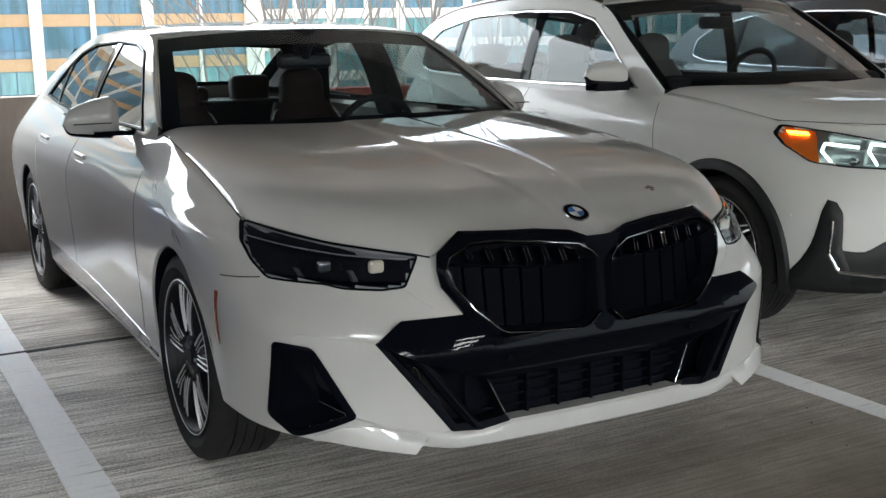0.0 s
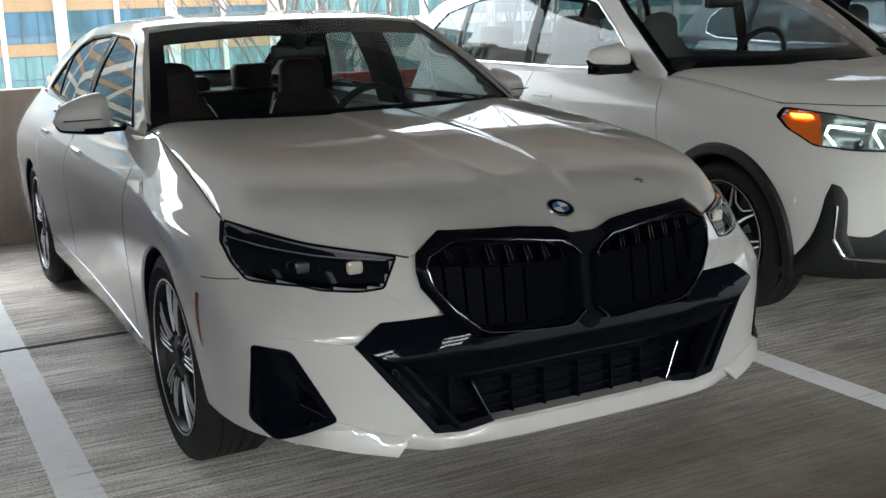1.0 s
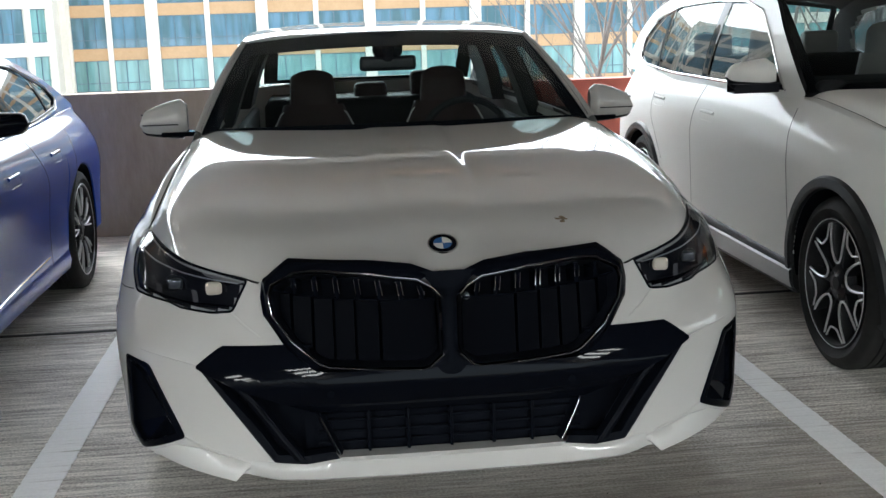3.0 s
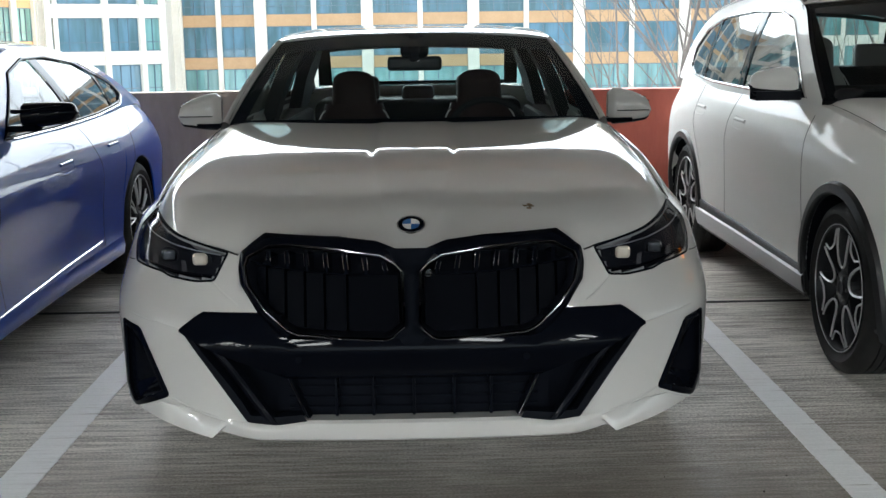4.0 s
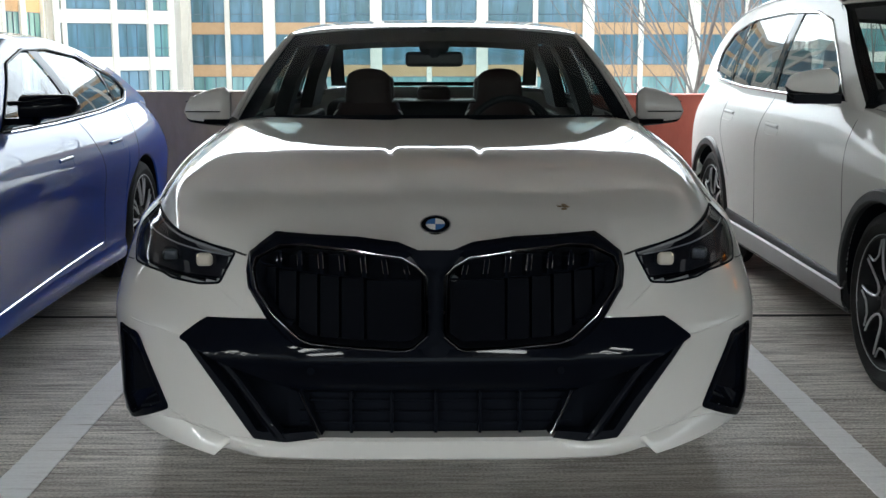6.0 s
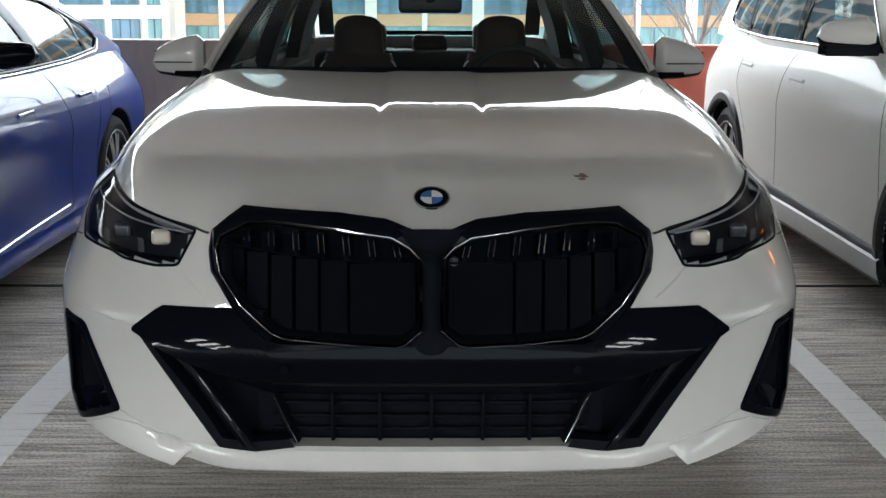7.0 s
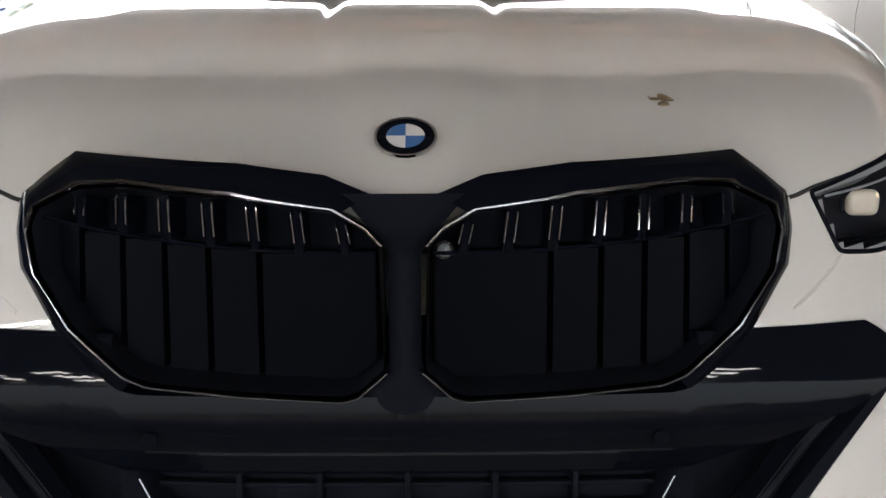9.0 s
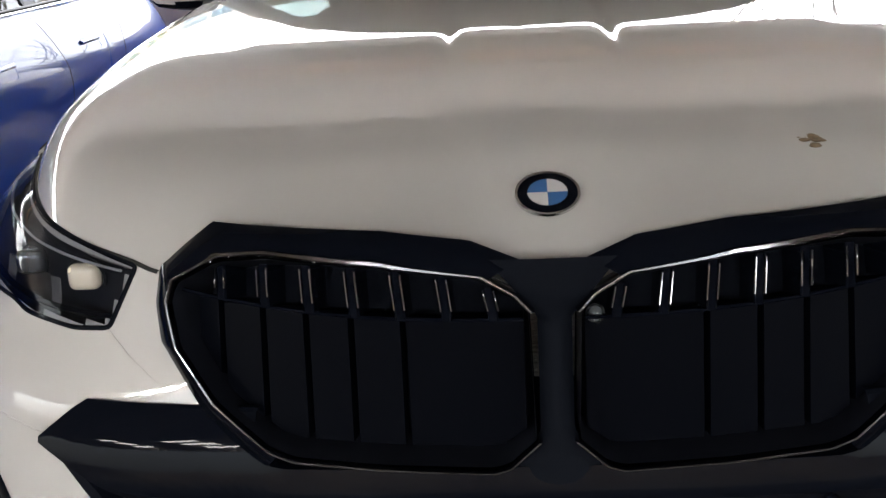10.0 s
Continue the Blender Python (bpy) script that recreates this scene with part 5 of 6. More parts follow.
    bmesh.ops.create_uvsphere(bm, u_segments=16, v_segments=10, radius=0.012)
    bmesh.ops.transform(bm, matrix=Matrix.Translation(b.on_front(0.048, 0.735, -0.004)), verts=bm.verts)
    part("camera_eye", bm, LENS, car)
    # round badge
    em = new("badge")
    em.parent = car
    y0 = b.front(0, 0.79) + 0.004
    d0 = 0.79 - b.hood_z(0, y0)
    skin = lambda y: b.hood_z(0, y) + d0 * math.exp(-(y - y0) / 0.075) + 0.0025
    tilt = math.degrees(math.atan2(skin(0.085) - skin(0.015), 0.07))
    em.matrix_basis = pose(0, 0.050, (skin(0.085) + skin(0.015)) / 2 + 0.003, tilt, 0, 0)
    R = 0.041
    part("badge_ring", lathe_bm([(R - 0.003, 0.001), (R, 0.003), (R - 0.001, 0.006), (R - 0.004, 0.006)], 48), CHROME, em).matrix_basis = pose(0, 0, 0, 0, -90, 0)
    part("badge_disc", lathe_bm([(0.0, 0.0045), (R * 0.62, 0.0045), (R - 0.003, 0.004)], 48), BLACK_GLOSS, em, "black badge ground").matrix_basis = pose(0, 0, 0, 0, -90, 0)
    for k in range(4):
        bm = bmesh.new()
        c = bm.verts.new((0, 0, 0.0065))
        arc = [bm.verts.new((0.6 * R * math.cos(a), 0.6 * R * math.sin(a), 0.0065)) for a in [math.pi / 2 * (k + i / 10) for i in range(11)]]
        for a1, a2 in zip(arc, arc[1:]):
            bm.faces.new((c, a1, a2))
        part("badge_quarter", bm, EMBLEM_WHITE if k % 2 == 0 else EMBLEM_BLUE, em, "white quarter" if k % 2 == 0 else "blue quarter")
    # dried bird dropping on the bonnet
    rnd = random.Random(5)
    bm = bmesh.new()
    for k in range(16):
        q = bmesh.new()
        bmesh.ops.create_icosphere(q, subdivisions=2, radius=rnd.uniform(0.003, 0.008))
        bmesh.ops.scale(q, vec=(1.1, 1.1, 0.3), verts=q.verts)
        dx, dy = rnd.gauss(0, 0.0075), rnd.gauss(0, 0.0075)
        join(bm, q, Matrix.Translation((0.344 + dx, 0.145 + dy, b.hood_z(0.344 + dx, 0.145 + dy) + 0.001)))
    part("dried_dirt", bm, DROPPING, car, "small brown dried spot on the bonnet")
    # rear-view mirror
    mr = new("rear_view_mirror")
    mr.parent = car
    part("mirror_body", box_bm(-0.125, 0.125, 2.10, 2.14, 1.235, 1.30, 0.018, 4), BLACK_SATIN, mr)
    part("mirror_stalk", tube_bm([(0, 2.12, 1.29), (0, 2.08, 1.35), (0, 2.10, 1.385)], 0.03, 10), BLACK_SATIN, mr)
    part("sensor_cover", box_bm(-0.065, 0.065, 2.08, 2.18, 1.29, 1.40, 0.03, 4), BLACK_MATT, car)
    tagged(car, "glossy white sedan with black kidney grille parked nose out", "car", "parked cars")
    return car, b


sedan()


# ---- other cars ----
def common(car, b, paint, wins, whole, y0, y1, trim, glass, pillars):
    """Roof, cabin sides and glass of a parked car."""
    part("roof", b.roof(), paint, car)
    part("boot_lid", b.deck_bm(), paint, car)
    for sx in (1, -1):
        on = b.on_cabin if sx > 0 else flip_x(b.on_cabin)
        bm = b.cabin_side([shrink(whole, 0.006)], y0, y1)
        if sx < 0:
            bmesh.ops.scale(bm, vec=(-1, 1, 1), verts=bm.verts)
        part("cabin_side", bm, paint, car)
        for w in wins:
            part("side_window", patch(on, w, -0.004, -0.004, 8, 60), glass, car, "side window that mirrors the sky")
        part("window_trim", ring(on, whole, 0.014, 0.007), trim, car)
        for bl in pillars:
            part("pillar_trim", patch(on, bl, 0.001, 0.002, 4, 40), BLACK_GLOSS, car)
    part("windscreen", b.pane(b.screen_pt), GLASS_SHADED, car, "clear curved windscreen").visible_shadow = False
    part("windscreen_border", b.frit(b.screen_pt, 0.07, 0.06, 0.06), BLACK_MATT, car)
    part("rear_window", b.pane(b.back_pt), GLASS_CLEAR, car).visible_shadow = False
    part("rear_window_border", b.frit(b.back_pt, 0.06, 0.08, 0.08), BLACK_SATIN, car)
    headliner(b, car)
    pillar_lining(b, [shrink(whole, 0.0)], y0 + 0.04, y1 - 0.04, car)


def suv():
    car = new("suv_car")
    car.location = (2.615, 0.502, 0)
    b = Body(
        nose=curve((0.2, 0.08), (0.32, 0.02), (0.45, 0.0), (0.65, 0.0), (0.85, 0.05), (0.97, 0.12), (1.2, 0.3)),
        sweep=curve((0.2, 0.7), (0.45, 0.72), (0.65, 0.8), (0.885, 1.1), (0.97, 1.3), (1.2, 1.4)),
        power=curve((0.2, 3.0), (0.65, 2.8), (0.9, 2.6), (1.2, 2.5)),
        width=curve((0.18, 0.86), (0.30, 0.895), (0.50, 0.915), (0.68, 0.92), (0.80, 0.918), (0.90, 0.905), (0.98, 0.875), (1.06, 0.83), (1.15, 0.78)),
        tail=lambda z: 4.47 + 0.03 * math.sin(min(max((z - 0.3) / 0.7, 0), 1) * math.pi),
        front_edge=curve((0, 0.955), (0.5, 0.958), (0.764, 0.969)),
        side_edge=curve((0.5, 0.955), (0.63, 0.969), (1.0, 1.025), (1.35, 1.062), (1.6, 1.068), (2.2, 1.055), (3.2, 1.075), (4.0, 1.11), (4.6, 1.12)),
        lamp=(0.764, 0.63), hubs=(0.84, 3.532), arch=0.385, hub_z=0.352, sill=0.22, chin=lambda x: 0.25,
        waist=lambda y, z: 1 - 0.02 * math.exp(-((y - 2.2) / 0.7) ** 2) * math.exp(-((z - 0.6) / 0.25) ** 2),
        hood_mid=curve((0.0, 0.955), (0.15, 0.985), (0.4, 1.03), (0.8, 1.065), (1.4, 1.105)),
        hood_x=curve((0.5, 0.765), (0.63, 0.764), (1.0, 0.77), (1.4, 0.775)),
        cowl=(1.16, 1.36, 0.772),
        belt=curve((1.2, 1.05), (1.6, 1.06), (3.2, 1.07), (4.0, 1.105), (4.6, 1.12)),
        cabin_top=curve((1.32, 1.085), (1.7, 1.34), (2.0, 1.515), (2.35, 1.575), (3.0, 1.58), (3.6, 1.55), (4.0, 1.48), (4.25, 1.36), (4.48, 1.12)),
        cabin_x=lambda y, z: (0.832 - 0.08 * max((y - 3.0) / 1.4, 0) ** 1.6) - 0.30 * max(z - 1.05, -0.1) + 0.02 * math.sin(min(max((z - 1.05) / 0.5, 0), 1) * math.pi),
        roof_mid=curve((1.9, 1.555), (2.3, 1.605), (3.0, 1.62), (3.7, 1.59), (4.2, 1.52)),
        screen=((1.20, 1.37, 0.805, 1.105, 1.085), (1.93, 2.02, 0.700, 1.558, 1.52)),
        back=((4.44, 4.40, 0.70, 1.10, 1.10), (4.12, 4.04, 0.60, 1.53, 1.465)),
        deck=(4.38, 4.47), dome=0.008,
    )
    lamp = [(0.45, 0.80), (0.47, 0.87), (0.62, 0.91), (0.718, 0.938), (0.773, 0.955), (0.816, 0.915), (0.825, 0.87), (0.803, 0.802), (0.717, 0.785), (0.55, 0.775)]
    holes = [("front", shrink(lamp, 0.006))]
    part("body_shell", b.wall(holes, rows=44, cols=(70, 170, 20)), PAINT_GREY, car, "glossy silver-white body shell")
    part("bonnet", b.hood(32, 44), PAINT_GREY, car, "silver-white bonnet")
    whole = [(1.53, 1.085), (1.80, 1.30), (2.03, 1.445), (2.3, 1.50), (2.8, 1.515), (3.4, 1.495), (3.85, 1.42), (4.06, 1.30), (4.08, 1.17), (3.9, 1.125), (3.2, 1.095), (2.3, 1.083)]
    wins = [
        [(1.56, 1.095), (1.81, 1.295), (2.04, 1.437), (2.3, 1.49), (2.53, 1.502), (2.58, 1.10)],
        [(2.66, 1.10), (2.62, 1.503), (3.0, 1.50), (3.40, 1.485), (3.48, 1.475), (3.52, 1.115)],
        [(3.57, 1.12), (3.53, 1.465), (3.84, 1.41), (4.04, 1.295), (4.06, 1.18), (3.9, 1.135)],
    ]
    common(car, b, PAINT_GREY, wins, whole, 1.32, 4.48, CHROME, GLASS_SUV, [[(2.57, 1.09), (2.52, 1.505), (2.63, 1.505), (2.67, 1.09)], [(3.51, 1.10), (3.47, 1.48), (3.54, 1.465), (3.58, 1.11)]])
    cabin(car, 0.76, 1.45, 0.15, SEAT_PALE)
    for sx in (1, -1):
        on = b.on_front if sx > 0 else flip_x(b.on_front)
        ons = b.on_side if sx > 0 else flip_x(b.on_side)
        # cladding round the arches and along the sill
        for hub in b.hubs:
            arc = [(hub + b.arch * math.cos(a), b.hub_z + b.arch * math.sin(a)) for a in np.linspace(-0.30, math.pi + 0.30, 60)]
            R2 = b.arch + 0.052
            arc2 = [(hub + R2 * math.cos(a), b.hub_z + R2 * math.sin(a) * 1.0) for a in np.linspace(-0.30, math.pi + 0.30, 60)]
            rows = []
            for p, q in zip(arc, arc2):
                r = [tuple(Vector(ons(max(min(p[0], 4.35), 0.28), max(p[1], 0.2), -0.06)))]
                for k, h in ((0, 0.012), (0.15, 0.020), (0.8, 0.018), (1.0, 0.0)):
                    yy, zz = p[0] + (q[0] - p[0]) * k, p[1] + (q[1] - p[1]) * k
                    r.append(tuple(ons(max(min(yy, 4.35), 0.28), max(zz, 0.2), h)))
                rows.append(r)
            part("arch_cladding", grid_bm(rows), CLADDING, car, "dark grey plastic arch cladding")
            wheel("wheel", 0.352, 0.262, 0.235, "u", car, (sx * 0.785, hub, 0.352), sx)
            arch_liner(b, hub, car, sx)
        rows = []
        for y in np.linspace(1.20, 3.17, 40):
            rows.append([tuple(ons(y, 0.36 + 0.05 * (y - 1.2) / 2, 0.001)), tuple(ons(y, 0.345 + 0.05 * (y - 1.2) / 2, 0.012)), tuple(ons(y, 0.27, 0.02)), tuple(ons(y, 0.225, 0.01)), tuple(ons(y, 0.215, -0.06))])
        part("sill_cladding", grid_bm(rows), CLADDING, car, "dark plastic sill")
        part("sill_strip", grid_bm([[tuple(ons(y, 0.335 + 0.02 * (y - 1.2) / 2, 0.010)), tuple(ons(y, 0.328 + 0.02 * (y - 1.2) / 2, 0.026)), tuple(ons(y, 0.285, 0.030)), tuple(ons(y, 0.255, 0.026)), tuple(ons(y, 0.248, 0.008))] for y in np.linspace(1.21, 3.16, 40)]), SILL_METAL, car, "bright satin metal sill strip")
        part("door_gap", seam(ons, [(1.33, 1.02), (1.30, 0.85), (1.27, 0.6), (1.26, 0.36)], off=-0.0008), SHADOW_GAP, car)
        part("door_gap", seam(ons, [(2.55, 1.07), (2.60, 0.8), (2.58, 0.36)], off=-0.0008), SHADOW_GAP, car)
        part("door_gap", seam(ons, [(3.40, 1.08), (3.32, 0.85), (3.10, 0.6)], off=-0.0008), SHADOW_GAP, car)
        for hy, hz in ((2.36, 0.915), (3.22, 0.94)):
            hd = new("door_handle")
            hd.parent = car
            o = rounded([(hy - 0.11, hz - 0.034), (hy + 0.11, hz - 0.030), (hy + 0.11, hz + 0.034), (hy - 0.11, hz + 0.030)], 0.028)
            part("handle_cup", patch(ons, o, 0.001, -0.024, 5, 48), PAINT_GREY, hd)
            part("handle_rim", ring(ons, o, 0.003, 0.001, 0, 60), PAINT_GREY, hd)
            part("handle_grip", seam(ons, [(hy - 0.095, hz + 0.012), (hy + 0.095, hz + 0.016)], 0.009, 0.002, 20, 8), PAINT_GREY, hd)
        # mirror
        mr = new("door_mirror")
        mr.parent = car
        rows = []
        for i in range(17):
            t = i / 16
            xx = 0.845 + 0.205 * t
            hh = 0.080 * (1 - 0.45 * t ** 2) * (math.sin(min(max((1 - t) * 6, 0), 1) * math.pi / 2) ** 0.5) * (0.75 + 0.25 * min(t * 8, 1))
            dd = 0.065 * (1 - 0.7 * t * t)
            rows.append([(sx * xx, 1.655 + 0.03 * t + dd * math.cos(a) * (0.55 if math.cos(a) > 0 else 1), 1.148 + hh * (abs(math.sin(a)) ** 0.75) * math.copysign(1, math.sin(a))) for a in [2 * math.pi * k / 24 for k in range(25)]])
        low = lambda i, j: 13 <= j <= 22
        part("mirror_cap", grid_bm(rows, lambda i, j: not low(i, j)), PAINT_GREY, mr, "silver-white mirror cap")
        part("mirror_under", grid_bm(rows, low), BLACK_SATIN, mr, "black mirror underside")
        rows = [[(sx * x, 1.64 + dy, 1.092 + dz) for dy, dz in ((-0.055, 0.024), (0.05, 0.024), (0.05, -0.014), (-0.04, -0.018), (-0.055, 0.024))] for x in (0.80, 0.87, 0.95, 1.04)]
        part("mirror_foot", grid_bm(rows), BLACK_SATIN, mr, "black mirror foot")
        part("mirror_sail", patch(b.on_cabin if sx > 0 else flip_x(b.on_cabin), [(1.55, 1.09), (1.70, 1.215), (1.74, 1.09)], 0.004, 0.008, 4, 30), BLACK_GLOSS, mr)
        # roof rail
        part("roof_rail", tube_bm([Vector((sx * (b.cabin_x(y, b.top(y)) - 0.015), y, b.top(y) + 0.012)) for y in np.linspace(2.05, 4.0, 24)], 0.011, 8), DARK_CHROME, car, "dull metal roof rail")
        # lamp
        lm = new("headlamp")
        lm.parent = car
        part("lamp_housing", patch(on, shrink(lamp, -0.002), -0.01, -0.06, 8, 70), LAMP_GREY, lm, "grey lamp bowl")
        amber = [(0.722, 0.93), (0.773, 0.947), (0.811, 0.91), (0.819, 0.87), (0.803, 0.815), (0.780, 0.805), (0.762, 0.86)]
        part("turn_signal", patch(on, amber, -0.004, -0.008, 6, 50), AMBER, lm, "orange turn signal")
        part("turn_signal_led", patch(on, [(0.745, 0.914), (0.785, 0.917), (0.780, 0.930), (0.743, 0.926)], 0.0, 0.002, 3, 30), AMBER_ON, lm, "lit amber strip")
        for c in (0.55, 0.68):
            dr = [(c + 0.070, 0.800), (c + 0.074, 0.855), (c + 0.050, 0.887), (c - 0.035, 0.872)]
            part("daytime_light", seam(on, dr, 0.0065, -0.012, 30, 8), LED_WHITE, lm, "lit white daytime light")
            bm = bmesh.new()
            bmesh.ops.create_uvsphere(bm, u_segments=18, v_segments=10, radius=0.03)
            bmesh.ops.scale(bm, vec=(1, 0.6, 0.8), verts=bm.verts)
            bmesh.ops.transform(bm, matrix=Matrix.Translation(on(c, 0.825, -0.04)), verts=bm.verts)
            part("projector", bm, LENS, lm)
        part("lamp_cover", patch(on, rounded(lamp, 0.012), 0.003, 0.005, 8, 90), LAMP_CLEAR, lm, "clear lamp cover").visible_shadow = False
        part("lamp_frame", ring(on, rounded(lamp, 0.012), 0.006, 0.003, 0, 110), BLACK_GLOSS, lm)
        # bumper corner
        low_top = curve((0, 0.52), (0.5, 0.52), (0.635, 0.483), (0.72, 0.436), (0.80, 0.447))
        bl = [(0.70, 0.25), (0.775, 0.45), (0.768, 0.60), (0.782, 0.645), (0.803, 0.655), (0.822, 0.60), (0.868, 0.35), (0.875, 0.25)]
        part("bumper_blade", patch(on, bl, 0.004, 0.016, 8, 80, 0.02), CLADDING, car, "dark plastic air blade on the bumper corner")
        part("blade_strip", seam(on, [(0.797, 0.565), (0.808, 0.43), (0.775, 0.352), (0.60, 0.330), (0.0, 0.325)], 0.009, 0.016, 50, 8), CHROME, car, "bright lower bumper strip")
        rows = [[tuple(on(x, low_top(x), 0.004)), tuple(on(x, low_top(x) - 0.03, 0.008)), tuple(on(x, 0.30, 0.012)), tuple(on(x, 0.255, 0.0)), tuple(on(x, 0.25, -0.05))] for x in np.linspace(0, 0.80, 36)]
        part("lower_grille", grid_bm(rows), CLADDING, car, "dark lower bumper")
        part("front_skirt", grid_bm([[tuple(on(x, 0.33, 0.004)), tuple(on(x, 0.29, 0.012)), tuple(on(x, 0.25, 0.004)), tuple(on(x, 0.245, -0.05))] for x in np.linspace(0.6, 0.86, 16)]), CLADDING, car)
        kid = rounded([(0.03, 0.60), (0.03, 0.87), (0.30, 0.90), (0.40, 0.83), (0.36, 0.62), (0.28, 0.57)], 0.04)
        part("grille_panel", patch(on, kid, 0.004, 0.002, 6, 60), BLACK_MATT, car)
        part("grille_frame", ring(on, kid, 0.014, 0.012, 0.004, 100), CHROME, car)
        bm = bmesh.new()
        bmesh.ops.create_cone(bm, cap_ends=True, segments=20, radius1=0.010, radius2=0.009, depth=0.004)
        nrm = (on(0.88, 0.574, 0.01) - on(0.88, 0.574, 0)).normalized()
        bmesh.ops.transform(bm, matrix=Matrix.Translation(on(0.88, 0.574, 0.001)) @ nrm.to_track_quat("Z", "Y").to_matrix().to_4x4(), verts=bm.verts)
        part("parking_sensor", bm, PAINT_GREY, car)
        pts = [b.on_front(x, b.front_edge(x), -0.001) for x in np.linspace(0.40, 0.763, 20)] + [Vector((b.hood_x(y) + 0.0015, y, b.side_edge(y) + 0.001)) for y in np.linspace(0.64, 1.34, 30)]
        part("bonnet_gap", tube_bm([Vector((sx * p.x, p.y, p.z)) for p in pts], 0.003, 6), SHADOW_GAP, car)
    mr = new("rear_view_mirror")
    mr.parent = car
    part("mirror_body", box_bm(-0.12, 0.12, 1.86, 1.90, 1.38, 1.45, 0.018, 4), BLACK_SATIN, mr)
    part("sensor_cover", box_bm(-0.13, 0.13, 1.80, 1.95, 1.47, 1.51, 0.015, 3), BLACK_SATIN, mr)
    return tagged(car, "silver-white compact SUV with dark cladding parked alongside", "car", "parked cars")


def coupe():
    car = new("fastback_car")
    car.location = (-2.60, -0.06, 0)
    b = Body(
        nose=curve((0.2, 0.03), (0.32, -0.01), (0.45, 0.0), (0.65, 0.0), (0.80, 0.05), (1.1, 0.3)),
        sweep=curve((0.2, 0.7), (0.65, 0.85), (0.80, 1.1), (1.1, 1.3)),
        power=curve((0.2, 3.0), (0.65, 2.8), (0.9, 2.6), (1.1, 2.5)),
        width=curve((0.18, 0.885), (0.26, 0.905), (0.40, 0.91), (0.55, 0.918), (0.68, 0.926), (0.76, 0.915), (0.84, 0.885), (0.91, 0.845), (0.98, 0.79), (1.1, 0.72)),
        tail=lambda z: 4.74 + 0.04 * math.sin(min(max((z - 0.3) / 0.7, 0), 1) * math.pi),
        front_edge=curve((0, 0.76), (0.5, 0.765), (0.80, 0.80)),
        side_edge=curve((0.5, 0.79), (0.60, 0.80), (1.0, 0.88), (1.5, 0.945), (1.8, 0.955), (2.6, 0.955), (3.5, 0.975), (4.2, 0.995), (4.8, 0.99)),
        lamp=(0.80, 0.60), hubs=(0.84, 3.696), arch=0.378, hub_z=0.34, sill=0.19, chin=lambda x: 0.22,
        waist=lambda y, z: 1 - 0.028 * math.exp(-((y - 2.1) / 0.8) ** 2) * math.exp(-((z - 0.5) / 0.2) ** 2) - 0.012 * math.exp(-((y - 2.3) / 0.8) ** 2) + 0.012 * math.exp(-((y - 3.7) / 0.45) ** 2) * math.exp(-((z - 0.75) / 0.15) ** 2),
        hood_mid=curve((0.0, 0.77), (0.2, 0.82), (0.5, 0.88), (1.0, 0.94), (1.7, 0.995)),
        hood_x=curve((0.5, 0.80), (0.60, 0.80), (1.6, 0.80)),
        cowl=(1.50, 1.70, 0.795),
        belt=curve((1.5, 0.94), (2.6, 0.945), (3.5, 0.965), (4.6, 0.99)),
        cabin_top=curve((1.66, 0.975), (2.0, 1.165), (2.35, 1.315), (2.65, 1.365), (3.0, 1.372), (3.5, 1.325), (4.0, 1.205), (4.45, 1.05), (4.6, 1.0)),
        cabin_x=lambda y, z: (0.80 - 0.06 * max((y - 3.0) / 1.4, 0) ** 1.5) - 0.50 * max(z - 0.95, -0.1) + 0.025 * math.sin(min(max((z - 0.95) / 0.4, 0), 1) * math.pi),
        roof_mid=curve((2.2, 1.36), (2.5, 1.40), (2.95, 1.412), (3.5, 1.37), (4.0, 1.25)),
        screen=((1.52, 1.70, 0.765, 0.995, 0.98), (2.26, 2.36, 0.605, 1.368, 1.318)),
        back=((4.45, 4.40, 0.62, 1.02, 1.02), (3.70, 3.62, 0.56, 1.325, 1.295)),
        deck=(4.40, 4.74), dome=0.006,
    )
    part("body_shell", b.wall((), rows=44, cols=(60, 190, 20)), PAINT_BLUE, car, "glossy metallic blue body shell")
    part("bonnet", b.hood(28, 36), PAINT_BLUE, car)
    whole = [(1.90, 0.965), (2.10, 1.10), (2.35, 1.255), (2.65, 1.315), (3.0, 1.322), (3.45, 1.28), (3.95, 1.14), (4.08, 1.07), (3.98, 1.015), (3.4, 0.985), (2.6, 0.968)]
    wins = [
        [(1.95, 0.978), (2.12, 1.098), (2.36, 1.247), (2.65, 1.305), (2.74, 1.309), (2.93, 0.985)],
        [(3.03, 0.985), (2.85, 1.311), (3.0, 1.311), (3.44, 1.27), (3.66, 1.21), (3.76, 1.01)],
        [(3.80, 1.02), (3.71, 1.20), (3.93, 1.13), (4.05, 1.065), (3.96, 1.027)],
    ]
    common(car, b, PAINT_BLUE, wins, whole, 1.66, 4.58, BLACK_GLOSS, GLASS_SUV, [[(2.92, 0.975), (2.73, 1.315), (2.86, 1.315), (3.04, 0.975)], [(3.755, 1.0), (3.65, 1.215), (3.72, 1.20), (3.81, 1.01)]])
    cabin(car, 0.72, 1.72)
    for sx in (1, -1):
        ons = b.on_side if sx > 0 else flip_x(b.on_side)
        for hub in b.hubs:
            wheel("wheel", 0.34, 0.26, 0.245, "twin", car, (sx * 0.795, hub, 0.34), sx, RED_CALIPER)
            arch_liner(b, hub, car, sx)
